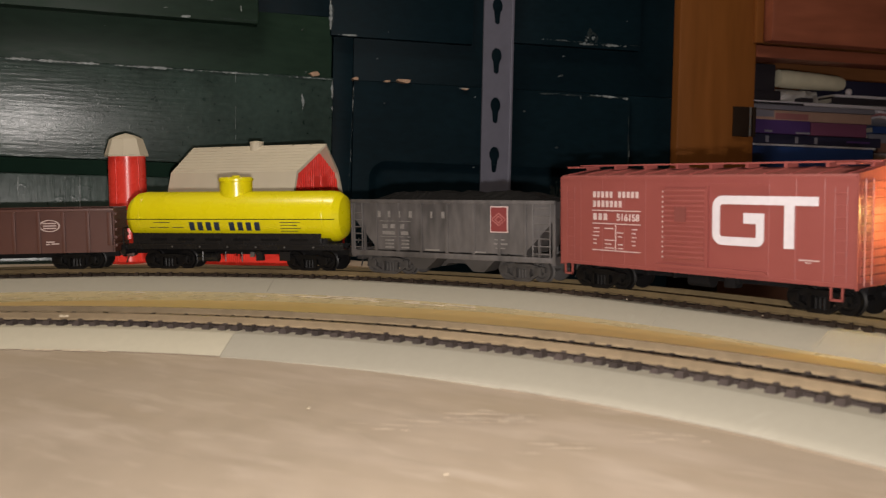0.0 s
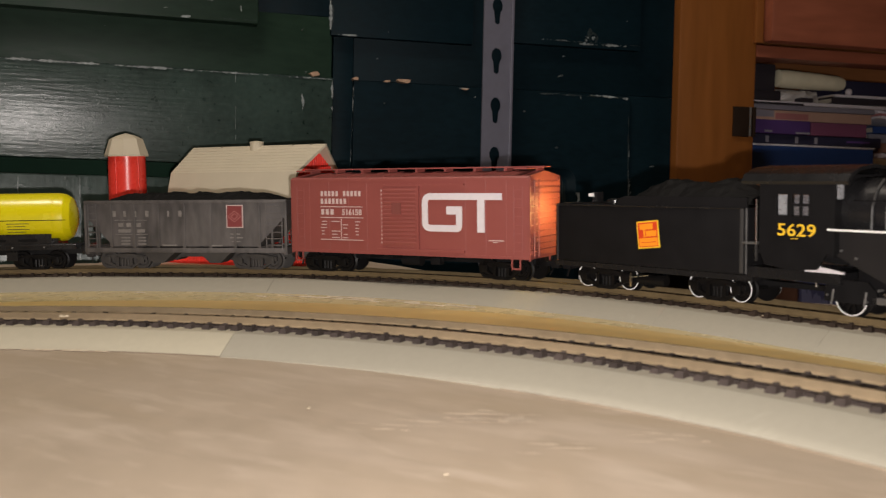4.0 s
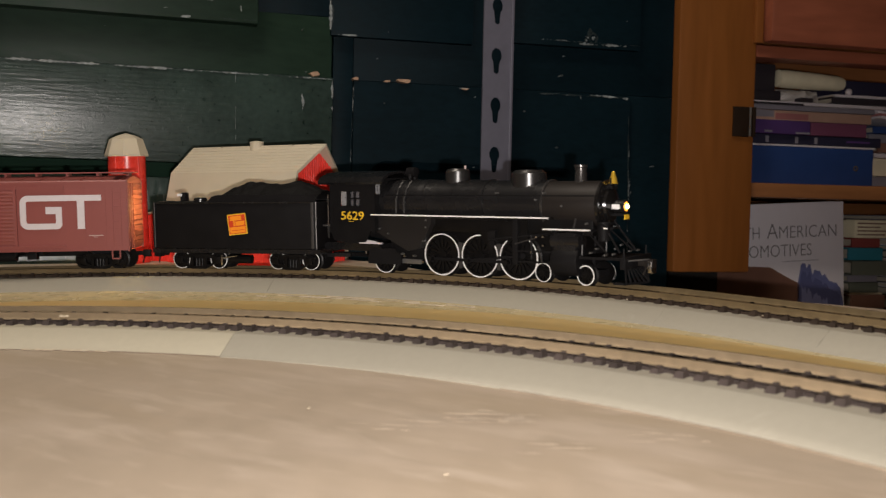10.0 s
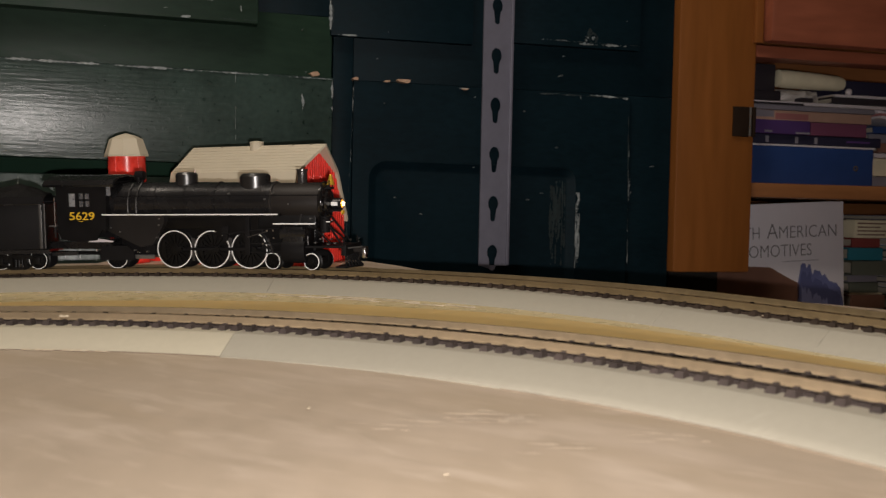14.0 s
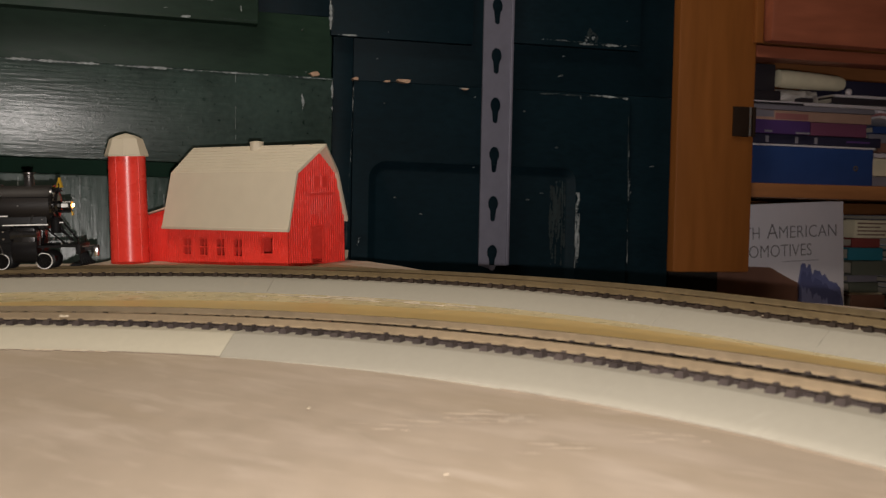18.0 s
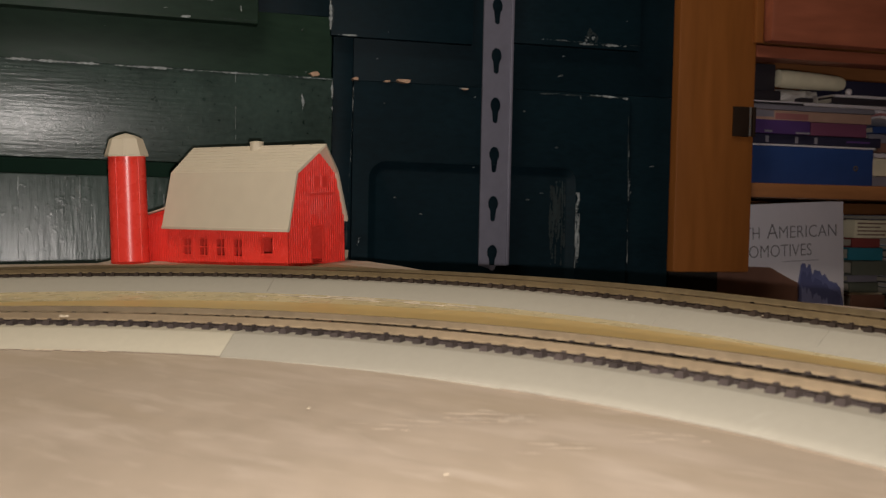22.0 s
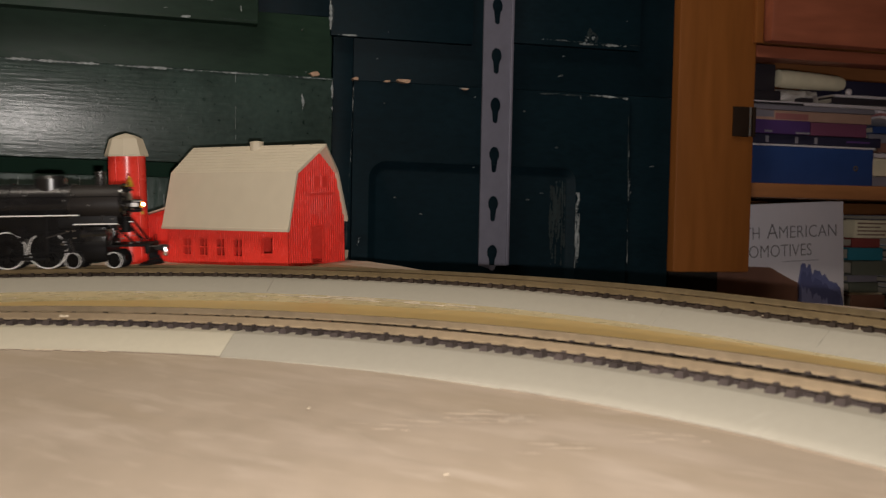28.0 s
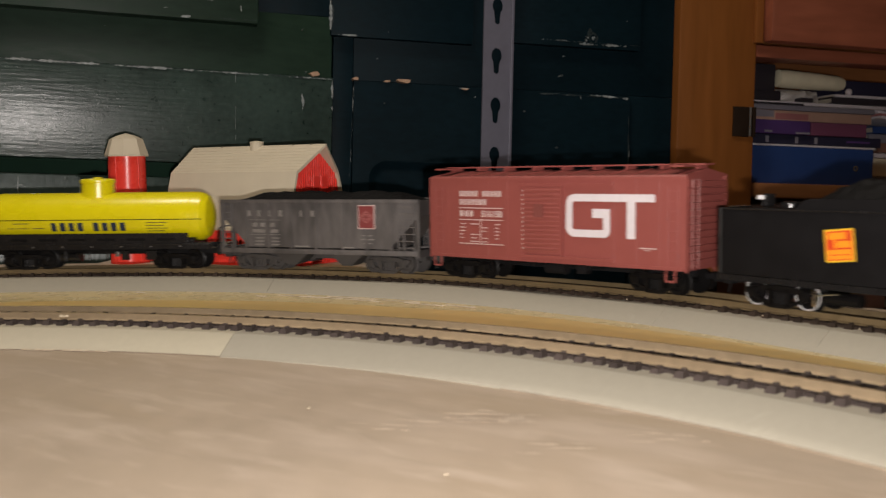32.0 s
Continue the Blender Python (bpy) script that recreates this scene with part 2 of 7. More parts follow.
# ---------------------------------------------------------------- mesh helpers
def link_mesh(name, bm, material, smooth=None):
    me = bpy.data.meshes.new(name)
    bmesh.ops.recalc_face_normals(bm, faces=bm.faces[:])
    bm.to_mesh(me)
    bm.free()
    for m in material if isinstance(material, (list, tuple)) else [material]:
        me.materials.append(m)
    if smooth is not None:
        me.shade_smooth()
        me.set_sharp_from_angle(angle=radians(smooth))
    return me


def thing(name, label, category, bm=None, material=None, m=None, group="", kind="", smooth=24):
    ob = new(name, link_mesh(name, bm, material, smooth) if bm else None)
    if m is not None:
        ob.matrix_world = m
    return tagged(ob, label, category, group, kind)


def part(name, bm, material, parent, label="", m=None, smooth=24, kind=""):
    ob = new(name, bm if isinstance(bm, bpy.types.Mesh) else link_mesh(name, bm, material, smooth))
    ob.parent = parent
    if m is not None:
        ob.matrix_basis = m
    return tagged(ob, label, "", "", kind)


def B():
    return bmesh.new()


def box(bm, x0, x1, y0, y1, z0, z1, bev=0.0, m=None, mi=0):
    vs = bmesh.ops.create_cube(bm, size=1.0)["verts"]
    for v in vs:
        v.co = Vector((x0 + (v.co.x + 0.5) * (x1 - x0), y0 + (v.co.y + 0.5) * (y1 - y0), z0 + (v.co.z + 0.5) * (z1 - z0)))
    fs = {f for v in vs for f in v.link_faces}
    for f in fs:
        f.material_index = mi
    if m is not None:
        bmesh.ops.transform(bm, matrix=m, verts=vs)
    if bev:
        es = list({e for v in vs for e in v.link_edges})
        bmesh.ops.bevel(bm, geom=es, offset=bev, segments=2, affect="EDGES", profile=0.6)
    return bm


def rod(bm, p, q, r, seg=12, r2=None, caps=True):
    p, q = Vector(p), Vector(q)
    vs = bmesh.ops.create_cone(bm, cap_ends=caps, segments=seg, radius1=r, radius2=r if r2 is None else r2, depth=(q - p).length)["verts"]
    rot = (q - p).to_track_quat("Z", "Y").to_matrix().to_4x4()
    bmesh.ops.transform(bm, matrix=Matrix.Translation((p + q) / 2) @ rot, verts=vs)
    return bm


def lathe(bm, prof, seg=32, axis="Z", at=(0, 0, 0), closed=False):
    """prof: (radius, height) pairs, turned about an axis through at."""
    rings = []
    for r, h in prof:
        ring = []
        for i in range(seg):
            a = 2 * math.pi * i / seg
            c, s = r * math.cos(a), r * math.sin(a)
            p = {"Z": (c, s, h), "X": (h, c, s), "Y": (c, h, s)}[axis]
            ring.append(bm.verts.new((p[0] + at[0], p[1] + at[1], p[2] + at[2])))
        rings.append(ring)
    for a, b in zip(rings, rings[1:] + (rings[:1] if closed else [])):
        for i in range(seg):
            bm.faces.new((a[i], a[(i + 1) % seg], b[(i + 1) % seg], b[i]))
    if closed:
        return bm
    for ring in (rings[0], rings[-1]):
        if (ring[0].co - ring[seg // 2].co).length > 1e-6:
            bm.faces.new(ring)
    return bm


def extrude(bm, poly, lo, hi, axis="Y"):
    """A closed outline pushed from lo to hi: outline in xz for axis Y, yz for X, xy for Z."""
    def at(a, b, h):
        return {"Y": (a, h, b), "X": (h, a, b), "Z": (a, b, h)}[axis]
    p = [bm.verts.new(at(a, b, lo)) for a, b in poly]
    q = [bm.verts.new(at(a, b, hi)) for a, b in poly]
    n = len(poly)
    bm.faces.new(p)
    bm.faces.new(q[::-1])
    for i in range(n):
        bm.faces.new((p[i], p[(i + 1) % n], q[(i + 1) % n], q[i]))
    return bm


def ring_poly(r, n, a0=0.0, a1=2 * math.pi, c=(0, 0)):
    return [(c[0] + r * math.cos(a0 + (a1 - a0) * i / n), c[1] + r * math.sin(a0 + (a1 - a0) * i / n)) for i in range(n)]


def words(text, size, depth=0.0001, bold=0.0):
    """Flat letters in the xz plane, facing -y, from the origin to the right, as a mesh."""
    cu = bpy.data.curves.new("letters", "FONT")
    cu.body, cu.size, cu.extrude, cu.resolution_u = text, size, depth, 3
    cu.offset = bold
    ob = bpy.data.objects.new("letters", cu)
    me = bpy.data.meshes.new_from_object(ob)
    bpy.data.objects.remove(ob)
    me.transform(Matrix.Rotation(radians(90), 4, "X"))
    return me


def lettering(name, text, size, width, material, parent, x, y, z, label="", bold=0.0, lean=0.0):
    me = words(text, size, bold=bold)
    xs = [v.co.x for v in me.vertices]
    k = width / (max(xs) - min(xs))
    me.transform(Matrix.Diagonal((k, 1, 1, 1)))
    me.materials.append(material)
    return part(name, me, material, parent, label, Matrix.Translation((x, y, z)) @ pose(0, 0, 0, 0, lean, 0))


def bars(name, spots, y, material, parent, label="", depth=0.00015, kind=""):
    """Thin raised bars, each x0, x1, z0, z1, on the side plane y."""
    bm = B()
    for x0, x1, z0, z1 in spots:
        box(bm, x0, x1, y - depth, y + depth, z0, z1)
    return part(name, bm, material, parent, label, smooth=None, kind=kind)



# ---------------------------------------------------------------- room shell
def room():
    bm = box(B(), -2.2, 2.6, -2.2, 3.2, -0.93, -0.9)
    thing("floor", "dark worn wooden floor boards", "floor", bm, M_FLOOR, kind="structure")
    bm = box(B(), -2.2, 2.6, -2.2, 3.2, 1.5, 1.53)
    thing("ceiling", "plain off-white ceiling", "ceiling", bm, M_CEIL, kind="structure")
    for name, b in (("wall_south", (-2.2, 2.6, -2.25, -2.2)), ("wall_west", (-2.25, -2.2, -2.2, 3.2)), ("wall_east", (2.6, 2.65, -2.2, 3.2)), ("wall_north", (-2.2, 2.6, 3.2, 3.25))):
        thing(name, "plain painted room wall", "wall", box(B(), *b, -0.9, 1.5), M_ROOM, kind="structure")
    lamp = thing("ceiling_lamp", "round white ceiling lamp", "lamp", lathe(B(), [(0.02, 0), (0.24, 0), (0.25, 0.02), (0.25, 0.05), (0.02, 0.06)], 32), M_CEIL, pose(-0.32, 0.25, 1.44))
    part("rim", lathe(B(), [(0.25, 0.0), (0.262, 0.0), (0.262, 0.05), (0.25, 0.05)], 32), M_STEEL, lamp)


# small drips, and scuffed spots of the table (x, y, how many, how wide)
DOTS = ((-0.0371, 0.2536), (0.0002, 0.1955))
SCUFFS = ((0.012, 0.243, 46, 0.011), (0.024, 0.215, 9, 0.008), (-0.012, 0.236, 8, 0.012), (0.052, 0.222, 7, 0.012))


def table():
    # the far edge runs a little inside the green wall and turns in to the right of the barn
    poly = [(-1.35, -0.6), (0.75, -0.6), (0.75, -0.1), (0.42, 0.14), (0.28, 0.335), (0.181, 0.444), (0.087, 0.514), (0.0, 0.600), (-0.017, 0.629), (-0.033, 0.658), (-0.055, 0.69), (-0.0715, 0.704), (-0.080, 0.80), (-0.252, 0.80), (-0.256, 0.701), (-0.33, 0.700), (-1.35, 0.55)]
    bm = extrude(B(), poly, TABLE_Z - 0.018, TABLE_Z, "Z")
    ob = thing("table", "tan painted plywood layout table, scuffed and glossy in places", "table", bm, M_TABLE, kind="structure", smooth=None)
    for x, y in ((-1.25, -0.5), (0.65, -0.5), (-1.25, 0.45), (0.05, 0.40)):
        part("leg", box(B(), x - 0.03, x + 0.03, y - 0.03, y + 0.03, -0.899, TABLE_Z - 0.0185, 0.003), M_WOODIN, ob, "square wooden table leg")
    # painted bands between the tracks: ochre, then glossy cream along the outer roadbed
    def band(name, lo, hi, mtl, label, z):
        bm = B()
        n = 110
        rows = []
        for i in range(n):
            f = i / (n - 1)
            p, q = Vector((*near_at(-0.62 + 1.24 * f, 0.029)[:2], z)), Vector((*far_at(-0.66 + 1.14 * f, -0.0285)[:2], z))
            k0, k1 = lo(f), hi(f)
            rows.append([bm.verts.new(p.lerp(q, k0)), bm.verts.new(p.lerp(q, k1))])
        for p, q in zip(rows, rows[1:]):
            bm.faces.new((p[0], p[1], q[1], q[0]))
        part(name, bm, mtl, ob, label)
    edge = lambda f: 0.60 + 0.36 * max(0.0, (f - 0.45) / 0.55) + 0.03 * noise.noise((f * 13, 3, 1))
    near_edge = lambda f: 0.34 + 0.18 * f + 0.03 * noise.noise((f * 17, 8, 2))
    band("paint_band", lambda f: 0.0, near_edge, M_STAIN, "brown stain beside the inner track", TABLE_Z + 0.0004)
    band("paint_band", near_edge, edge, M_OCHRE, "band of ochre paint between the tracks", TABLE_Z + 0.0004)
    band("paint_band", edge, lambda f: 1.0, M_CREAM, "glossy cream paint along the outer roadbed", TABLE_Z + 0.0003)
    # darker ground paint behind the outer track
    bm = B()
    rows = []
    for k in range(90):
        s = -0.62 + 1.2 * k / 89
        w = float(np.interp(s, [-0.6, 0.09, 0.177, 0.279, 0.38, 0.6], [0.10, 0.14, 0.085, 0.058, 0.072, 0.07]))
        rows.append([bm.verts.new((*far_at(s, d)[:2], TABLE_Z + 0.0002)) for d in (0.0270, w)])
    for p, q in zip(rows, rows[1:]):
        bm.faces.new((p[0], p[1], q[1], q[0]))
    part("paint_band", bm, M_OLIVE, ob, "olive ground paint behind the outer track")
    # hardened glue: smears and drips with a shine
    rng = random.Random(21)
    bm = B()

    def smear(x, y, length, width, turn, z=TABLE_Z + 0.0004, lift=0.0005):
        n = 14
        up, dn, mid = [], [], []
        c, s = math.cos(turn), math.sin(turn)
        for i in range(n + 1):
            f = i / n
            w = width * math.sin(math.pi * min(max(f, 0.02), 0.98)) ** 0.6 * (0.6 + 0.8 * rng.random())
            a = (f - 0.5) * length
            for lst, b, h in ((up, w, 0), (mid, 0, lift * (0.4 + rng.random())), (dn, -w, 0)):
                lst.append(bm.verts.new((x + a * c - b * s, y + a * s + b * c, z + h)))
        for i in range(n):
            bm.faces.new((up[i], up[i + 1], mid[i + 1], mid[i]))
            bm.faces.new((mid[i], mid[i + 1], dn[i + 1], dn[i]))
    for s, ln in ((0.0535, 0.011), (0.0590, 0.008), (0.0705, 0.010), (0.0745, 0.006), (0.0830, 0.006)):
        x, y, a = near_at(s, -0.0297)
        smear(x, y, ln * 0.8, 0.0006, a, lift=0.0004)
    for s, dr, ln in ((0.150, -0.036, 0.02), (0.168, -0.038, 0.026), (0.185, -0.034, 0.03), (0.197, -0.040, 0.022), (0.214, -0.0345, 0.03), (0.236, -0.039, 0.024), (0.257, -0.036, 0.018), (0.132, -0.042, 0.006), (0.05, -0.036, 0.006)):
        x, y, a = far_at(s, dr)
        smear(x, y, ln, 0.0008, a + rng.uniform(-0.08, 0.08))
    for x, y in DOTS:
        smear(x, y, 0.0011, 0.0003, 0.5, lift=0.0003)
    for s, dr in ((-0.040, -0.0085), (-0.018, -0.0088), (-0.010, -0.0088), (0.012, -0.0088), (0.055, -0.0088)):
        x, y, a = near_at(s, dr - 0.001)
        smear(x, y, 0.004, 0.0005, a, 0.0012, 0.0006)
    for k in range(5):
        x, y, a = far_at(rng.choice((rng.uniform(0.33, 0.46), rng.uniform(0.395, 0.425))), rng.uniform(-0.017, -0.008))
        smear(x, y, rng.uniform(0.0005, 0.0011), 0.0002, rng.uniform(0, 3), -0.0006, 0.0004)
    for k in range(9):
        x, y, a = near_at(rng.uniform(0.055, 0.105), rng.uniform(-0.007, 0.004))
        smear(x, y, rng.uniform(0.001, 0.003), 0.0005, a, 0.0003, 0.0005)
    part("glue_marks", bm, M_GLUE, ob, "shiny dried glue marks", kind="stuff")
    bm = B()
    for x, y, n, spread in SCUFFS:
        for k in range(n):
            smear(x + rng.uniform(-spread, spread), y + rng.uniform(-0.5, 0.5) * spread, rng.uniform(0.002, 0.009), rng.uniform(0.00012, 0.0006), rng.uniform(-0.35, -0.1), TABLE_Z + 0.0001 + 0.00001 * k, 0.0)
    part("scuff_marks", bm, M_PALE, ob, "pale worn scuffs", kind="stuff")
    return ob


def sweep(bm, at, prof, s0, s1, n, start=None, grow=0.12):
    """A profile of (dr, z) pairs swept along a track; it may grow out of another one at the start."""
    rows = []
    for i in range(n + 1):
        s = s0 + (s1 - s0) * i / n
        row = []
        k = 1.0 if start is None else min(1.0, (s - s0) / grow)
        for (a, b), (dr, z) in zip(start or prof, prof):
            dr, z = a + (dr - a) * k, b + (z - b) * k
            x, y, _ = at(s, dr)
            row.append(bm.verts.new((x, y, z)))
        rows.append(row)
    k = len(prof)
    for p, q in zip(rows, rows[1:]):
        for j in range(k):
            bm.faces.new((p[j], p[(j + 1) % k], q[(j + 1) % k], q[j]))
    bm.faces.new(rows[0])
    bm.faces.new(rows[-1][::-1])
    return bm


def roadbed(at, cuts, word):
    zt = -0.0016
    prof = [(-0.0285, TABLE_Z - 0.0004), (-0.0280, TABLE_Z + 0.0002), (-0.0185, zt - 0.0001), (-0.0175, zt), (0.0175, zt), (0.0185, zt - 0.0001), (0.0280, TABLE_Z + 0.0002), (0.0285, TABLE_Z - 0.0004)]
    # the longer inner strip ends in a thin lip, with painted shade along it
    flush = [(-0.0285, TABLE_Z - 0.0004), (-0.0284, TABLE_Z + 0.0001), (-0.0280, TABLE_Z + 0.0003), (-0.0274, TABLE_Z + 0.0007)] + prof[2:]
    curl = [(-0.0312, TABLE_Z - 0.0004), (-0.0313, TABLE_Z + 0.0007), (-0.0306, TABLE_Z + 0.0014), (-0.0290, TABLE_Z + 0.0022)] + prof[2:]
    for s0, s1 in zip(cuts, cuts[1:]):
        n = max(4, int((s1 - s0) / 0.012))
        curled = word == "inner" and s0 > 0.1
        gap = 0.00016 if s0 < 0.1 else 0.00005
        ob = thing("roadbed_strip", "grey bevelled foam roadbed strip under the " + word + " track", "roadbed", sweep(B(), at, curl, s0 + 0.00016, s1 - 0.00016, n, flush) if curled else sweep(B(), at, prof, s0 + gap, s1 - gap, n), M_FOAMC if word == "inner" and s1 < 0.2 else M_FOAM, group="roadbed strips", kind="structure", smooth=30)
        if curled:
            part("dirt_line", sweep(B(), at, [(-0.0319, TABLE_Z), (-0.0319, TABLE_Z + 0.0003), (-0.0289, TABLE_Z + 0.0003), (-0.0289, TABLE_Z)], s0 + 0.12, s1, n), M_EDGE_SHADE, ob, "thin brown line of painted shade along the edge")
        elif word == "inner" and s1 < 0.2:
            # the same painted shade along the shorter strip's edge
            part("dirt_line", sweep(B(), at, [(-0.0293, TABLE_Z), (-0.0293, TABLE_Z + 0.0003), (-0.0281, TABLE_Z + 0.0003), (-0.0281, TABLE_Z)], 0.083, s1, n), M_EDGE_SHADE, ob, "thin brown line of painted shade along the edge")


def track(at, s0, s1, word, pitch=0.0069):
    root = thing("track", "brass-railed model railway track on dark ties, the " + word + " loop", "track", kind="structure")
    half, tie_mat = (0.0143, M_TIE) if word == "inner" else (0.0130, M_TIEOLD)
    prof = [(-0.0011, 0), (-0.0011, 0.0003), (-0.0006, 0.0006), (-0.0006, 0.0020), (-0.0007, 0.0022), (-0.0007, RAIL_H), (0.0007, RAIL_H), (0.0007, 0.0022), (0.0006, 0.0020), (0.0006, 0.0006), (0.0011, 0.0003), (0.0011, 0)]
    for side in (-1, 1):
        part("rail", sweep(B(), at, [(d + side * 0.00895, z) for d, z in prof], s0, s1, int((s1 - s0) / 0.008)), M_RAIL if word == "inner" else M_RAILD, root, smooth=30)
    for side in (-1, 1):
        for k in (-1, 1):
            c = side * 0.00895 + k * 0.0014
            part("web", sweep(B(), at, [(c - 0.0004, -0.0016), (c - 0.0004, -0.0006), (c + 0.0004, -0.0006), (c + 0.0004, -0.0016)], s0, s1, int((s1 - s0) / 0.010)), tie_mat, root)
    bm = box(B(), -0.0016, 0.0016, -half, half, -0.0017, 0.0001)
    for v in bm.verts:
        if v.co.z > -0.001:
            v.co.x *= 0.74
            v.co.y *= 0.93
    for side in (-1, 1):
        for k in (-1, 1):
            box(bm, -0.0007, 0.0007, side * 0.00895 + k * 0.0017 - 0.0006, side * 0.00895 + k * 0.0017 + 0.0006, -0.0002, 0.0006)
    me = link_mesh("tie", bm, tie_mat)
    bm = B()
    n = int((s1 - s0) / pitch)
    rng = random.Random(5)
    inside = 0
    for i in range(n):
        s = s0 + (i + 0.5) * pitch
        x, y, a = at(s)
        m = Matrix.Translation((x + rng.uniform(-0.0005, 0.0005), y + rng.uniform(-0.0004, 0.0004), rng.uniform(-0.0003, 0.0001))) @ Matrix.Rotation(a + rng.uniform(-0.07, 0.07), 4, "Z")
        if y > 0.1 and abs(x / y) < 0.56 and inside < 290:
            inside += 1
            part("tie", me, tie_mat, root, m=m)
        else:
            bm.from_mesh(me)
            bmesh.ops.transform(bm, matrix=m, verts=bm.verts[-40:])
    part("tie_run", bm, tie_mat, root, kind="stuff")


# ---------------------------------------------------------------- green wall, post, bookcase
def panel(bm, w0, w1, z0, z1, out0, out1, slope=0.010, rough=0.0):
    """A raised field with sloping edges, in the wall's own space."""
    outer = [(w0, z0), (w1, z0), (w1, z1), (w0, z1)]
    inner = [(w0 + slope, z0 + slope), (w1 - slope, z0 + slope), (w1 - slope, z1 - slope), (w0 + slope, z1 - slope)]
    o = [bm.verts.new((w, -out0, z)) for w, z in outer]
    i = [bm.verts.new((w, -out1, z)) for w, z in inner]
    bm.faces.new(i)
    for k in range(4):
        bm.faces.new((o[k], o[(k + 1) % 4], i[(k + 1) % 4], i[k]))
    return bm


def chip(bm, w, z, ww, hh, rng, out=0.0006, n=9):
    vs = []
    for k in range(n):
        a = 2 * math.pi * k / n
        r = rng.uniform(0.55, 1.1)
        vs.append((w + ww / 2 * r * math.cos(a), z + hh / 2 * r * math.sin(a)))
    top = [bm.verts.new((a, -out, b)) for a, b in vs]
    low = [bm.verts.new((a + (a - w) * 0.1, 0.001, b + (b - z) * 0.1)) for a, b in vs]
    bm.faces.new(top)
    for k in range(n):
        bm.faces.new((low[k], low[(k + 1) % n], top[(k + 1) % n], top[k]))


WARP = math.tan(radians(6.5))


def green_wall():
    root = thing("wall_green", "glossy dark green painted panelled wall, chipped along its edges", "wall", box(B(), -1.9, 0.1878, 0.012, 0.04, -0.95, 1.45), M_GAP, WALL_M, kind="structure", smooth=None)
    # the frame: rails and stiles round the fields, with deep shadow gaps
    def warped(bm, lean):
        for v in bm.verts:
            v.co.y -= max(0.0, -0.189 - v.co.x) * lean
        return bm
    part("rail", warped(box(B(), -1.2, -0.1890, 0.0, 0.0118, 0.0852, 0.1450, 0.0008), 0.05), M_GREENM, root)
    part("stile", box(B(), -0.1872, -0.1672, 0.0, 0.0118, -0.95, 1.45, 0.0006), M_GREEN, root)
    part("rail", box(B(), -0.1668, 0.1878, 0.0, 0.0118, 0.0842, 1.45, 0.0006), M_GREEN, root)
    part("stile", box(B(), 0.1360, 0.1878, 0.0, 0.0118, -0.95, 0.0838, 0.0006), M_GREEN, root)
    part("stile", box(B(), -0.2620, -0.1890, 0.0, 0.0118, 0.1455, 1.45, 0.0006), M_GREEN, root)
    # the fields
    # two warped glossy boards stand out of the wall more and more away from the stile
    for w, z0, z1, fall in ((-0.1885, -0.0045, 0.0842, 0.0095), (-0.1880, -0.60, -0.0190, 0.0)):
        bm = box(B(), -1.2, w, -0.010, 0.0118, z0, z1, 0.0014)
        for v in bm.verts:
            v.co.y -= (w - v.co.x) * WARP
            v.co.z -= (w - v.co.x) * fall * (1 if v.co.z > 0 else 0)
            v.co.y += (z1 - v.co.z) * (0.050 if fall else 0.026)
        part("board", bm, M_GREENL if fall else M_GREENV, root, "warped glossy green board")
    part("panel", warped(box(B(), -1.2, -0.2625, -0.016, 0.0118, 0.1300, 1.40, 0.0012), 0.05), M_GREENM, root)
    part("panel", box(B(), -0.191, -0.045, -0.009, 0.0, 0.126, 0.5, 0.0010), M_GREEN, root)
    part("panel", box(B(), -0.002, 0.1430, -0.009, 0.0, 0.131, 0.5, 0.0010), M_GREEN, root)
    # a board with a sunk, round-cornered field under coved edges
    def field(inset):
        pts = [(-0.150 + inset, -0.5)]
        pts += [(-0.132 + (0.018 - inset) * math.cos(a), -0.014 + (0.018 - inset) * math.sin(a)) for a in [math.pi - math.pi / 2 * k / 6 for k in range(7)]]
        pts += [(0.0595 + (0.015 - inset) * math.cos(a), -0.012 + (0.015 - inset) * math.sin(a)) for a in [math.pi / 2 - math.pi / 2 * k / 6 for k in range(7)]]
        return pts + [(0.0745 - inset, -0.5)]
    rim = field(-0.0002)
    pts = [(-0.1668, 0.0832), (-0.1668, -0.5)] + rim + [(0.1352, -0.5), (0.1352, 0.0832)]
    part("board", extrude(B(), pts, -0.005, 0.0110, "Y"), M_GREEN, root, smooth=None)
    bm = B()
    loops = [[bm.verts.new((a, -out, b)) for a, b in field(inset)] for inset, out in ((0.0, 0.0048), (0.0030, 0.0036), (0.0062, 0.0012), (0.0095, 0.0002))]
    for p, q in zip(loops, loops[1:]):
        for k in range(len(p) - 1):
            bm.faces.new((p[k], p[k + 1], q[k + 1], q[k]))
    bm.faces.new(loops[-1])
    part("panel", bm, M_GREEN, root, "sunk field with rounded corners", smooth=50)
    rng = random.Random(11)
    bm, bd, bw = B(), B(), B()

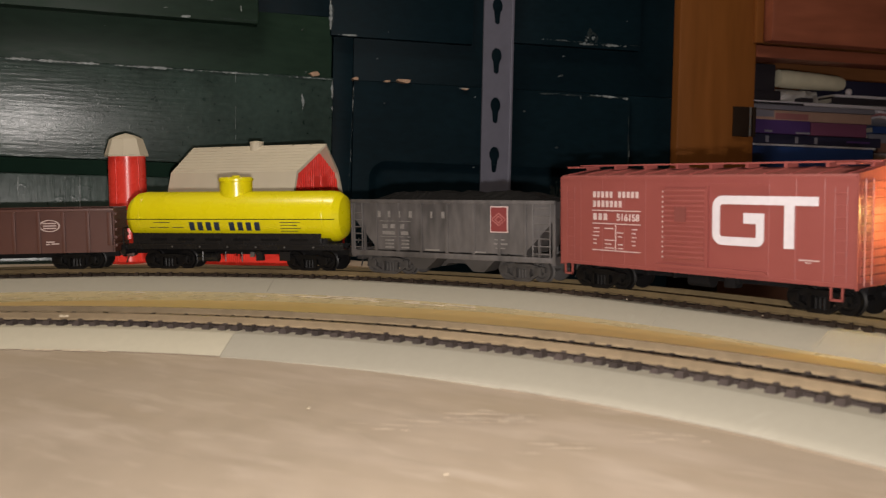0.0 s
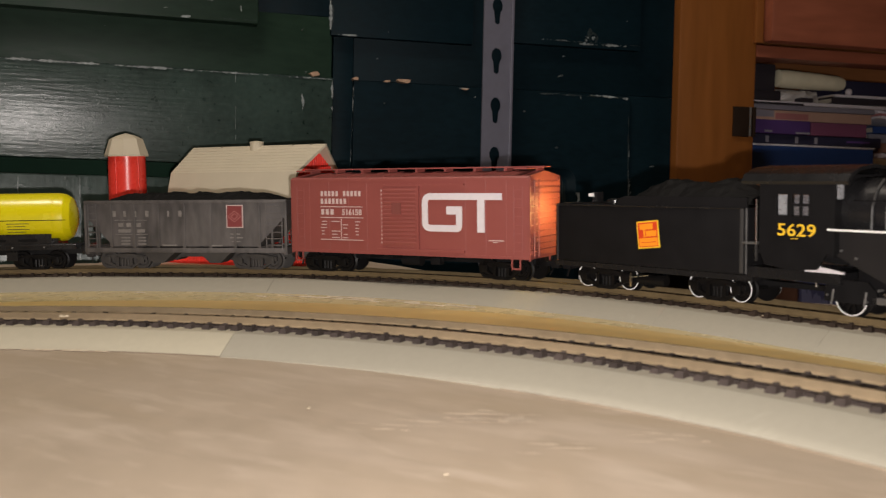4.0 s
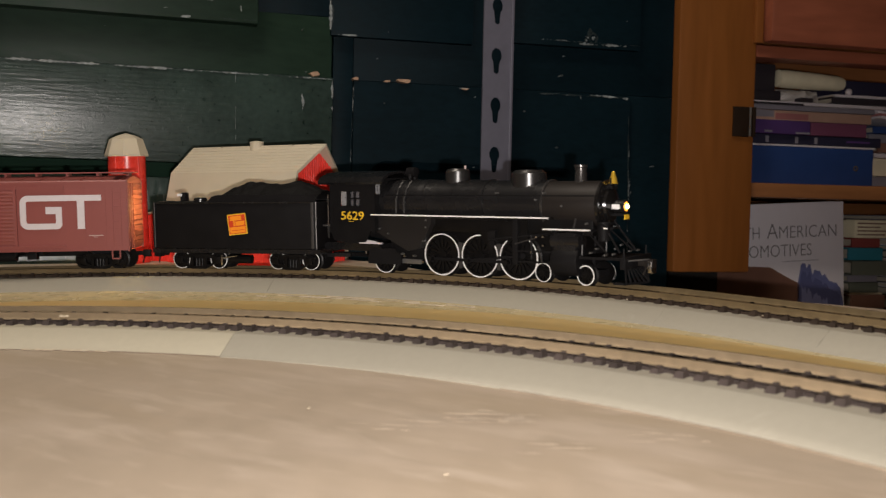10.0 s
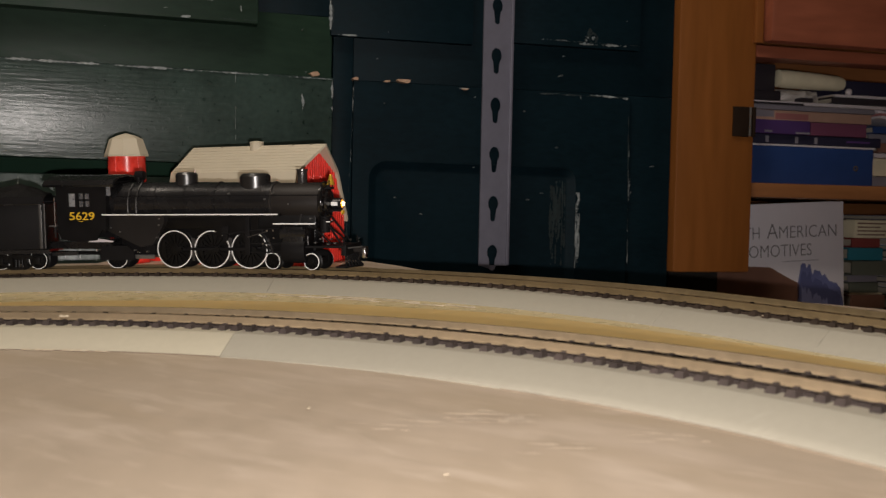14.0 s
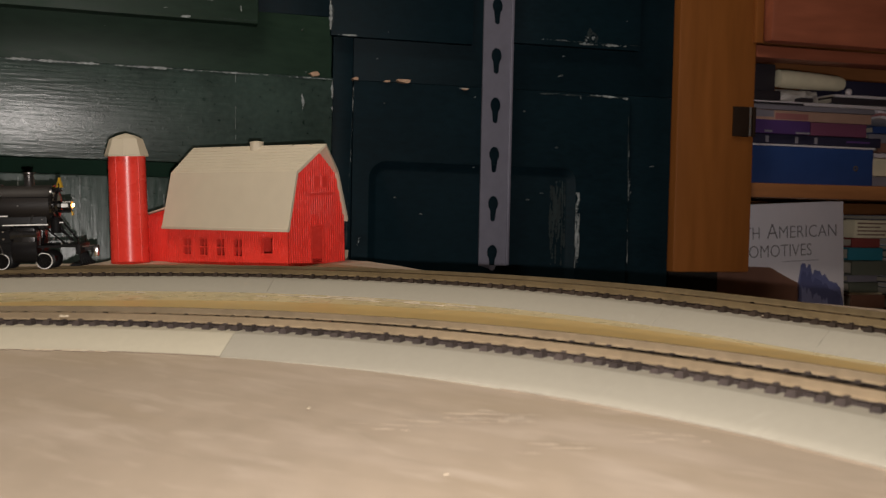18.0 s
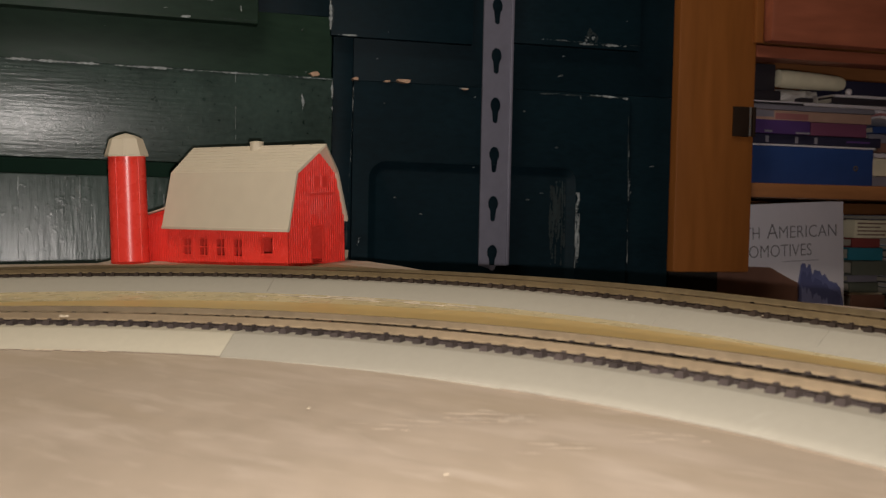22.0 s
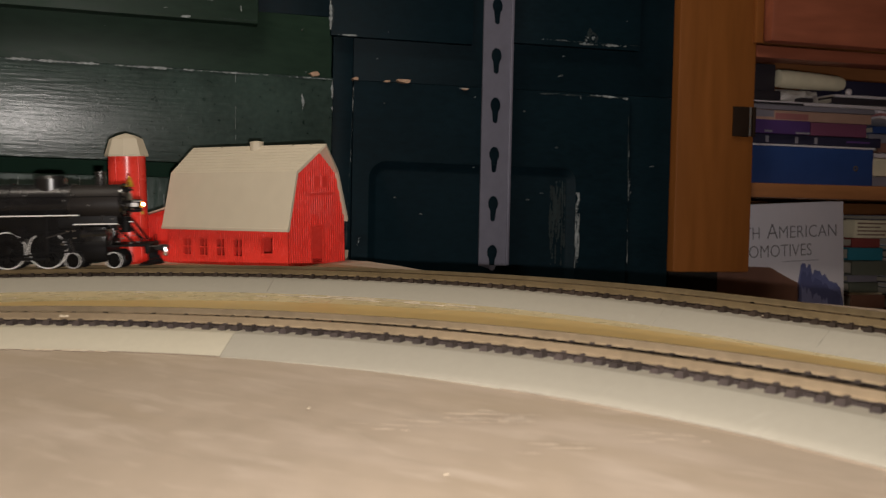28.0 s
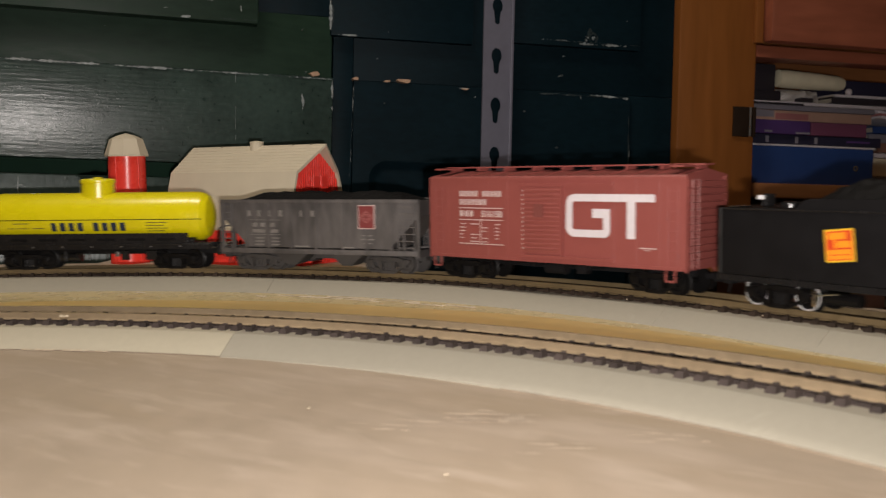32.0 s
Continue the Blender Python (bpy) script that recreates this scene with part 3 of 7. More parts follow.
    def strip(to, w0, z0, w1, z1, width, out0, gap=0.45, step=0.0012, wobble=0.0004):
        """A ragged worn line from one point to another, broken where the paint still holds."""
        length = math.hypot(w1 - w0, z1 - z0)
        n = max(3, int(length / step))
        ux, uz = (w1 - w0) / length, (z1 - z0) / length
        seed = rng.uniform(0, 90)
        prev = None
        for k in range(n + 1):
            f = k / n
            wd = width * max(0.0, 0.5 + 1.3 * noise.noise((f * length * 70, seed, 1)) + 0.9 * noise.noise((f * length * 420, seed, 7)) - gap + 0.2)
            off = wobble * noise.noise((f * length * 300, seed, 4))
            w, z = w0 + (w1 - w0) * f - uz * off, z0 + (z1 - z0) * f + ux * off
            out = out0 + (max(0.0, -0.1885 - w) * WARP if z < 0.09 else 0.0) + (0.0082 + (-0.189 - w) * 0.05 if z > 0.1 and w < -0.262 else 0.0055 if z > 0.124 and abs(w) < 0.195 and w not in (0,) else 0.0)
            z -= max(0.0, -0.1885 - w) * 0.0095 if 0.07 < z < 0.09 else 0.0
            if wd < width * 0.12 or k in (0, n):
                prev = None if prev is None else prev
                cur = (to.verts.new((w, -out, z)), None)
            else:
                cur = (to.verts.new((w - uz * wd / 2, -out, z + ux * wd / 2)), to.verts.new((w + uz * wd / 2, -out, z - ux * wd / 2)))
            if prev:
                vs = [v for v in (prev[0], prev[1], cur[1], cur[0]) if v]
                if len(vs) > 2:
                    to.faces.new(vs)
            prev = cur

    # board edges: upper and end edges of the glossy boards, and a crack across
    strip(bm, -0.52, 0.0836, -0.36, 0.0832, 0.0020, 0.0108, 0.25)
    strip(bm, -0.36, 0.0832, -0.19, 0.0824, 0.0016, 0.0108, 0.35)
    strip(bd, -0.52, 0.0834, -0.19, 0.0826, 0.0014, 0.0105, 0.2)
    strip(bm, -0.52, -0.0035, -0.395, -0.0035, 0.0014, 0.0106, 0.4)
    strip(bm, -0.2832, 0.082, -0.2825, 0.014, 0.0007, 0.0106, 0.45)
    strip(bm, -0.1896, 0.0815, -0.1892, 0.052, 0.0022, 0.0110, 0.15)
    strip(bd, -0.1888, 0.052, -0.1884, 0.01, 0.0010, 0.0106, 0.4)
    for k in range(3):
        strip(bm, -0.2195 + 0.0012 * k, 0.068 - 0.004 * k, -0.2185 + 0.0010 * k, 0.050 + 0.003 * k, 0.0010, 0.0106, 0.3)
    for w, g in ((-0.4878, 0.3), (-0.4711, 0.4), (-0.4328, 0.45), (-0.4204, 0.25), (-0.3626, 0.5), (-0.3477, 0.35)):
        strip(bm, w, -0.0205, w + 0.0008, -0.095, 0.0009, 0.0106, g)
    # upper field
    strip(bm, -0.3340, 0.1312, -0.3245, 0.1318, 0.0016, 0.0086, 0.1)
    strip(bm, -0.350, 0.1385, -0.346, 0.1385, 0.0008, 0.0086, 0.2)
    strip(bm, -0.311, 0.1495, -0.305, 0.1485, 0.0018, 0.0086, 0.2)
    strip(bm, -0.2796, 0.1490, -0.2785, 0.1400, 0.0022, 0.0086, 0.2)
    strip(bd, -0.300, 0.1320, -0.263, 0.1330, 0.0012, 0.0086, 0.4)
    # stile and panel corners beside the boards; the long stile lines paint its highlight
    strip(bm, -0.1922, 0.165, -0.1915, 0.131, 0.0024, 0.0040, 0.25)
    strip(bd, -0.1905, 0.165, -0.1898, 0.128, 0.0030, 0.0039, 0.3)
    strip(bm, -0.1920, 0.1268, -0.165, 0.1272, 0.0016, 0.0040, 0.35)
    strip(bm, -0.1866, 0.1442, -0.1842, 0.1442, 0.0022, 0.0005, 0.05)
    strip(bm, -0.1672, 0.078, -0.1690, 0.0, 0.0006, 0.0056, 0.75)
    strip(bd, -0.1672, 0.078, -0.1725, -0.083, 0.0011, 0.0055, 0.25)
    strip(bm, -0.1580, -0.0710, -0.1600, -0.0800, 0.0012, 0.0056, 0.2)
    strip(bm, -0.1600, -0.0805, -0.1640, -0.0835, 0.0012, 0.0056, 0.3)
    # top panel: a long scrape with a torn patch
    strip(bm, 0.030, 0.1367, 0.062, 0.1368, 0.0013, 0.0040, 0.5)
    strip(bd, 0.030, 0.1362, 0.143, 0.1366, 0.0016, 0.0039, 0.3)
    for k in range(34):
        f = rng.random()
        w = 0.0885 + (rng.random() - 0.5) * 0.026 * (1 - f) - 0.004 * f
        chip(bm if rng.random() < 0.2 else bd, w, 0.1345 + 0.0165 * f, rng.uniform(0.0012, 0.0038), rng.uniform(0.0012, 0.0045), rng, 0.0092 + 0.00002 * k)
    strip(bm, 0.072, 0.1345, 0.127, 0.1350, 0.0032, 0.0041, 0.35)
    # rail over the sunk board
    strip(bm, -0.0580, 0.0811, -0.0470, 0.0816, 0.0013, 0.0056, 0.2)
    strip(bm, 0.0315, 0.0800, 0.054, 0.0815, 0.0011, 0.0056, 0.45)
    strip(bm, 0.088, 0.0818, 0.1325, 0.0800, 0.0022, 0.0056, 0.25)
    strip(bm, 0.106, 0.0806, 0.1325, 0.0796, 0.0024, 0.0058, 0.3)
    strip(bd, 0.030, 0.0806, 0.134, 0.0806, 0.0016, 0.0055, 0.3)
    strip(bm, 0.0777, 0.0812, 0.0772, 0.0765, 0.0008, 0.0056, 0.2)
    # right-hand edge, its broken highlight painted as pale strips
    strip(bd, 0.1335, 0.066, 0.1367, -0.100, 0.0016, 0.0055, 0.3)
    strip(bm, 0.1346, 0.030, 0.1356, 0.017, 0.0008, 0.0056, 0.4)
    for k in range(3):
        strip(bm, 0.1350 + 0.0012 * k, 0.003 - 0.004 * k, 0.1362 + 0.0010 * k, -0.031 + 0.004 * k, 0.0012, 0.0056, 0.4)
    strip(bm, 0.1360, -0.062, 0.1368, -0.098, 0.0008, 0.0056, 0.5)
    # rubbed corner of the sunk field, and the worn edge of its frame
    for k in range(13):
        w = 0.0475 + 0.0013 * k + rng.uniform(-0.0006, 0.0006)
        strip(bd, w, -0.010 - rng.uniform(0, 0.010), w + 0.0006, -0.062 - rng.uniform(0, 0.040), 0.0022, 0.0006 + 0.00002 * k, 0.15)
    for w, wd, g in ((0.0752, 0.0016, 0.30), (0.0766, 0.0022, 0.25), (0.0781, 0.0022, 0.30), (0.0795, 0.0014, 0.50)):
        strip(bm, w, -0.022, w, -0.104, wd, 0.0056, g)
    for k in range(26):
        chip(bm, rng.uniform(-0.5, 0.17), rng.uniform(-0.08, 0.19), rng.uniform(0.0005, 0.0011), rng.uniform(0.0005, 0.0011), rng, 0.0108)
    chip(bm, 0.0584, 0.1218, 0.0016, 0.0016, rng, 0.0010)
    chip(bm, -0.1428, 0.107, 0.0014, 0.0014, rng, 0.0010)
    chip(bm, -0.456, 0.124, 0.0018, 0.0022, rng, 0.0010)
    for w, z, a, b in ((-0.2062, 0.0875, 0.011, 0.005), (-0.1655, 0.0850, 0.007, 0.003), (-0.1147, 0.0856, 0.015, 0.005), (-0.1333, 0.0843, 0.007, 0.003), (-0.0514, 0.0805, 0.008, 0.002)):
        chip(bw, w, z, a, b, rng, 0.0075, 12)
    part("rubbed_paint", bd, M_SCRAPE, root, "dull rubbed streaks and painted edge highlights", smooth=None, kind="stuff")
    part("paint_chips", bm, M_CHIP, root, "worn pale edges, flakes and painted edge highlights", smooth=None, kind="stuff")
    part("wood_chips", bw, M_CHIPW, root, "knocks showing bare wood", smooth=None, kind="stuff")


def slotted_post():
    """Front web with keyhole slots cut through, and a return flange."""
    bm = B()
    w0, w1, z0, z1 = -0.0159, 0.0159, -0.1000, 0.60
    pitch, zs = 0.0501, -0.0905
    n = 0
    z = z0
    # outline of one slot: round head over a narrow tail
    def slot(zc):
        head = [(0.0058 * math.cos(a), zc + 0.0038 + 0.0080 * math.sin(a)) for a in [radians(x) for x in range(-50, 231, 28)]]
        tail = [(-0.0028, zc - 0.0130), (0.0, zc - 0.0150), (0.0028, zc - 0.0130)]
        return [(a - 0.0015, b) for a, b in head + tail]
    cells = []
    zc = zs
    while zc + pitch / 2 < z1:
        cells.append(zc)
        zc += pitch
    for y in (-0.0012, 0.0012):
        for i, zc in enumerate(cells):
            lo, hi = (z0 if i == 0 else zc - pitch / 2), zc + pitch / 2
            s = slot(zc)
            sv = [bm.verts.new((a, y, b)) for a, b in s]
            m = len(sv)
            # a ring of outer points matched by direction
            ov = []
            for a, b in s:
                dx, dz = a + 0.0015, b - zc
                tx = (w1 - 0.0 if dx > 0 else -w0) / max(abs(dx), 1e-6)
                tz = ((hi - zc) if dz > 0 else (zc - lo)) / max(abs(dz), 1e-6)
                k = min(tx, tz)
                ov.append(bm.verts.new((min(max(dx * k, w0), w1), y, zc + dz * k)))
            cs = {}
            for k in range(m):
                a, b = ov[k], ov[(k + 1) % m]
                face = [sv[k], sv[(k + 1) % m], b]
                if abs(a.co.x - b.co.x) > 1e-5 and abs(a.co.z - b.co.z) > 1e-5:
                    cx = a.co.x if abs(abs(a.co.x) - w1) < 1e-5 else b.co.x
                    cz = b.co.z if cx == a.co.x else a.co.z
                    face.append(bm.verts.new((cx, y, cz)))
                face.append(a)
                bm.faces.new(face)
    top = cells[-1] + pitch / 2
    for x in (w0, w1):
        v = [bm.verts.new((x, y, z)) for y, z in ((-0.0012, z0), (0.0012, z0), (0.0012, top), (-0.0012, top))]
        bm.faces.new(v)
    bmesh.ops.remove_doubles(bm, verts=bm.verts[:], dist=1e-5)
    m = WALL_M @ Matrix.Translation((-0.0225, -0.0238, 0))
    ob = thing("shelf_post", "grey enamelled steel shelving post with keyhole slots", "shelf post", bm, M_STEEL, m, smooth=None)
    part("flange", box(B(), 0.0128, 0.0164, -0.0026, 0.020, z0, top, 0.0013), M_STEEL, ob)


def bookcase():
    w0, w1, z0, z1 = 0.1885, 0.80, -0.1075, 0.70
    root = thing("bookcase", "orange varnished wooden bookcase with full shelves", "bookcase", m=WALL_M)
    f = -0.012
    part("stile", box(B(), w0, 0.2838, f, f + 0.022, z0, z1, 0.003), M_WOOD, root, "wide front board with worn varnish")
    part("side_panel", box(B(), 0.2440, 0.2620, f + 0.0225, 0.30, z0, z1), M_WOODIN, root)
    part("back_panel", box(B(), 0.2625, w1 - 0.02, 0.29, 0.30, -0.40, z1), M_WOODIN, root)
    part("side_panel", box(B(), w1 - 0.02, w1, f, 0.30, -0.40, z1), M_WOODIN, root)
    part("shelf", box(B(), 0.2842, w1 - 0.021, f + 0.006, 0.289, -0.0225, -0.0062, 0.002), M_WOODIN, root)
    part("shelf", box(B(), 0.2625, w1 - 0.021, f + 0.0225, 0.289, -0.27, -0.25, 0.002), M_WOODIN, root)
    part("rail", box(B(), 0.2842, w1 - 0.021, f + 0.001, 0.02, 0.1335, 0.147, 0.002), M_WOODRED, root)
    part("flap_door", box(B(), 0.2885, w1 - 0.03, f - 0.020, f - 0.001, 0.1478, 0.45, 0.006), M_WOODRED, root, "red-brown flap door above the shelf")
    part("edge_strip", box(B(), 0.2782, 0.2880, f - 0.006, f - 0.0002, 0.1478, 0.45, 0.001), M_WOOD, root)
    hin = part("hinge", box(B(), 0.2560, 0.2755, f - 0.003, f - 0.0002, 0.044, 0.077, 0.0006), M_HINGE, root, "dark metal butt hinge")
    part("hinge_leaf", box(B(), 0.2800, 0.2835, f - 0.004, f + 0.010, 0.044, 0.077, 0.0006), M_HINGE, hin)
    for k in range(3):
        part("knuckle", rod(B(), (0.2762, f - 0.004, 0.0446 + 0.0110 * k), (0.2762, f - 0.004, 0.0546 + 0.0110 * k), 0.0013, 10), M_GREYBAR, hin, "bright worn hinge knuckle")
    # near-black block that puts the shade below the front board
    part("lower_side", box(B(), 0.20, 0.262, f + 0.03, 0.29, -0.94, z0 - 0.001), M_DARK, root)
    part("plinth", box(B(), 0.2640, w1, f + 0.01, 0.28, -0.94, -0.402), M_WOODIN, root)
    return root


def book(label, w0, w1, y0, z0, h, d, mtl, turn=0.0):
    """A book lying flat with rounded spine to the front and a paper block behind its covers."""
    bm = B()
    ob = thing("book", label, "book", m=WALL_M @ pose((w0 + w1) / 2, y0, z0, 0, 0, turn), group="books on the shelves")
    k = (w1 - w0) / 2
    t = min(0.0022, h * 0.16)
    box(bm, -k, k, 0, d, 0, t)
    box(bm, -k, k, 0, d, h - t, h)
    box(bm, -k, k, -0.0012, t, 0, h, min(0.0010, h * 0.2))
    part("cover", bm, mtl, ob)
    part("page_block", box(B(), -k + 0.002, k - 0.002, t + 0.0002, d - 0.002, t + 0.0001, h - t - 0.0001), M_PAPER, ob, "cream page block")
    return ob


M_PAPER = mat("paper_edge", (0.55, 0.49, 0.40), 0.8, vary=0.12, scale=300, stretch=(1, 1, 8))


def books():
    pal = {}

    def col(key, c, r=0.5):
        if key not in pal:
            pal[key] = mat("cover_" + key, tuple(min(0.82, 2.1 * v) for v in c), r, vary=0.12, scale=60)
        return pal[key]
    rng = random.Random(3)
    navy, purple, plum, pink, white, grey, cream, teal, brown, black = (col("navy", (0.00864, 0.0252, 0.0936)), col("purple", (0.0405, 0.0189, 0.081)), col("plum", (0.0504, 0.018, 0.0504)), col("pink", (0.197, 0.0778, 0.0778)), col("white", (0.3312, 0.3096, 0.3312)), col("grey", (0.1224, 0.1152, 0.1368)), col("cream", (0.432, 0.36, 0.2664)), col("teal", (0.0144, 0.1008, 0.1368)), col("brown", (0.1008, 0.0504, 0.036)), col("black", (0.0144, 0.01224, 0.01584)))
    # the upper pile, from the shelf up: label, bottom, top, cover, ends, depth
    y0 = 0.018
    ebony = col("ebony", (0.010, 0.010, 0.024))
    beige = col("beige", (0.24, 0.15, 0.115))
    rose = col("rose", (0.085, 0.026, 0.052))
    pile = (("thick dark blue binder lying flat", -0.0060, 0.0380, navy, 0.286, 0.467, 0.24), ("thin pale booklet lying flat", 0.0383, 0.0403, white, 0.286, 0.470, 0.22), ("blue-black hardback with pale spine bands, lying flat", 0.0406, 0.0518, ebony, 0.286, 0.478, 0.21), ("purple paperback lying flat", 0.0521, 0.0680, purple, 0.286, 0.378, 0.20), ("dull rose hardback lying flat", 0.0521, 0.0676, rose, 0.380, 0.456, 0.20), ("faded pink book lying flat", 0.0683, 0.0800, beige, 0.286, 0.466, 0.20), ("pale magazines lying flat", 0.0803, 0.0862, grey, 0.286, 0.470, 0.20), ("pale booklet with a dark spine line, lying flat", 0.0865, 0.0905, white, 0.286, 0.500, 0.20), ("black paperback lying flat", 0.0908, 0.1018, black, 0.286, 0.339, 0.19), ("dark portfolio lying flat", 0.0908, 0.0988, black, 0.408, 0.560, 0.19), ("white booklet lying flat", 0.0991, 0.1022, white, 0.412, 0.560, 0.18))
    for lab, a, b, mtl, w0, w1, d in pile:
        ob = book(lab, w0, w1, y0 + rng.uniform(0, 0.006), a, b - a, d, mtl, rng.uniform(-0.8, 0.8))
        h, mid = b - a, (w0 + w1) / 2
        if mtl is ebony:
            for w in (0.321, 0.360, 0.386):
                part("spine_band", box(B(), w - mid, w - mid + 0.0042, -0.0016, -0.0011, h * 0.15, h * 0.80), grey, ob)
            part("spine_band", box(B(), 0.430 - mid, 0.462 - mid, -0.0016, -0.0011, h * 0.40, h * 0.60), purple, ob)
        elif mtl is purple:
            part("spine_band", box(B(), 0.3165 - mid, 0.3265 - mid, -0.0016, -0.0011, h * 0.10, h * 0.24), grey, ob)
            part("spine_band", box(B(), 0.358 - mid, 0.3775 - mid, -0.0016, -0.0011, h * 0.05, h * 0.18), grey, ob)
        elif mtl is beige:
            part("spine_label", box(B(), 0.334 - mid, 0.378 - mid, -0.0017, -0.0011, h * 0.12, h * 0.72), pink, ob, "reddish spine label")
            part("spine_band", box(B(), 0.300 - mid, 0.332 - mid, -0.0016, -0.0011, h * 0.30, h * 0.95), grey, ob)
        elif "spine line" in lab:
            part("spine_line", box(B(), 0.300 - mid, 0.370 - mid, -0.0018, -0.0011, -0.0002, h * 0.55), black, ob)
        elif h > 0.03:
            part("ring", lathe(B(), [(0.0015, -0.0016), (0.0034, -0.0016), (0.0034, -0.0010), (0.0015, -0.0010)], 18, "Y", (0.066, 0, 0.021), closed=True), M_CHROME, ob, "metal finger ring of the binder")
    # magazines that sag over the end of the pile
    for k, mtl in enumerate((white, pink, white, grey)):
        t = 0.0034
        ob = thing("magazine", "pale magazine sagging at the end of the pile", "magazine", box(B(), -0.062, 0.062, -0.0006, 0.15, 0, t - 0.0003, 0.0006), mtl, WALL_M @ pose(0.540 + 0.004 * (k % 2), 0.022 + 0.003 * k, 0.0720 + t * k, 0, 4.5, 0), group="books on the shelves")
        part("staple", box(B(), -0.030, -0.022, -0.0009, -0.0005, t * 0.3, t * 0.5), M_CHROME, ob)
    # a crumpled clear bag under the paper roll
    bm = B()
    nx, nz = 26, 9
    grid = []
    for i in range(nx + 1):
        row = []
        for j in range(nz + 1):
            u, v = i / nx, j / nz
            bulge = math.sin(math.pi * min(max(u, 0.03), 0.97)) ** 0.4 * math.sin(math.pi * (0.12 + 0.80 * v)) ** 0.5
            row.append(bm.verts.new((0.340 + 0.064 * u, 0.050 - 0.022 * bulge - 0.005 * noise.noise((u * 9, v * 4, 3)) - 0.003 * noise.noise((u * 25, v * 9, 8)), 0.0909 + (0.0158 + 0.0015 * noise.noise((u * 7, 1, 5))) * v)))
        grid.append(row)
    for i in range(nx):
        for j in range(nz):
            bm.faces.new((grid[i][j], grid[i + 1][j], grid[i + 1][j + 1], grid[i][j + 1]))
    back = [[bm.verts.new((v.co.x, 0.085, v.co.z)) for v in (r[0], r[-1])] for r in grid]
    for i in range(nx):
        bm.faces.new((grid[i][-1], grid[i + 1][-1], back[i + 1][1], back[i][1]))
        bm.faces.new((back[i][1], back[i + 1][1], back[i + 1][0], back[i][0]))
        bm.faces.new((back[i][0], back[i + 1][0], grid[i + 1][0], grid[i][0]))
    for k, i in ((0, 0), (1, nx)):
        bm.faces.new(grid[i] + [back[i][1], back[i][0]])
    bag = thing("plastic_bag", "crumpled pale plastic bag on the pile of books", "bag", bm, col("bagfilm", (0.25, 0.235, 0.225), 0.3), WALL_M, smooth=60)
    part("dark_item", box(B(), 0.366, 0.384, 0.022, 0.040, 0.0909, 0.0958, 0.001), black, bag, "dark thing showing in the bag")
    bm = lathe(B(), [(0.0060, 0.0), (0.0100, 0.0015), (0.0108, 0.010), (0.0098, 0.060), (0.0088, 0.084), (0.0070, 0.0905), (0.0030, 0.0915)], 20, "X")
    thing("paper_roll", "rolled cream paper lying on the books", "paper roll", bm, cream, WALL_M @ pose(0.3395, 0.032, 0.1182, 0, 1.5, 0))
    thing("carton", "small dark carton beside the paper roll", "carton", box(B(), 0.3000, 0.3375, 0.030, 0.10, 0.1020, 0.1340, 0.002), black, WALL_M)
    thing("carton", "long dark carton behind the paper roll", "carton", box(B(), 0.4330, 0.560, 0.036, 0.12, 0.1024, 0.1215, 0.002), ebony, WALL_M)
    bm = bmesh.new()
    bmesh.ops.create_icosphere(bm, subdivisions=2, radius=0.0042)
    thing("ball", "small pale ball beside the paper roll", "ball", bm, white, WALL_M @ pose(0.4365, 0.028, 0.1064))
    z = -0.0060
    for mtl, h in ((grey, 0.014), (cream, 0.022), (white, 0.006), (brown, 0.012), (grey, 0.012), (navy, 0.009)):
        book("book lying at the end of the pile", 0.482, 0.66, 0.03 + rng.uniform(0, 0.02), z + 0.0002, h - 0.0004, 0.2, mtl)
        z += h
    # the white book standing on the lower shelf
    bw = mat("laminated_cover", (0.86, 0.83, 0.90), 0.35, vary=0.03, scale=60, bump=0.03, spec=0.7)
    cov = thing("picture_book", "white book with a dark blue engine picture, standing upright", "book", box(B(), -0.1790, 0.0, 0.0, 0.020, -0.224, 0.0, 0.0012), bw, WALL_M @ pose(0.4445, 0.040, -0.0235, 0, -3, 0))
    ink = col("ink", (0.115, 0.108, 0.120))
    # the title in small capitals: each word's first letter is taller
    lettering("title", "N", 0.0265, 0.0150, ink, cov, -0.1790, -0.0006, -0.0420, bold=-0.0003)
    lettering("title", "ORTH", 0.0215, 0.0440, ink, cov, -0.1620, -0.0006, -0.0420, bold=-0.0003)
    lettering("title", "A", 0.0265, 0.0150, ink, cov, -0.1075, -0.0006, -0.0420, bold=-0.0003)
    lettering("title", "MERICAN", 0.0215, 0.0795, ink, cov, -0.0920, -0.0006, -0.0420, bold=-0.0003)
    lettering("title", "L", 0.0265, 0.0120, ink, cov, -0.1730, -0.0006, -0.0640, bold=-0.0003)
    lettering("title", "OCOMOTIVES", 0.0215, 0.1130, ink, cov, -0.1600, -0.0006, -0.0640, bold=-0.0003)
    part("subtitle_bar", box(B(), -0.0860, -0.0360, -0.0005, 0.0002, -0.0704, -0.0696), col("paleink", (0.22, 0.21, 0.24)), cov)
    blue, inkblue = col("engineblue", (0.075, 0.085, 0.18)), col("inkblue", (0.052, 0.058, 0.130))
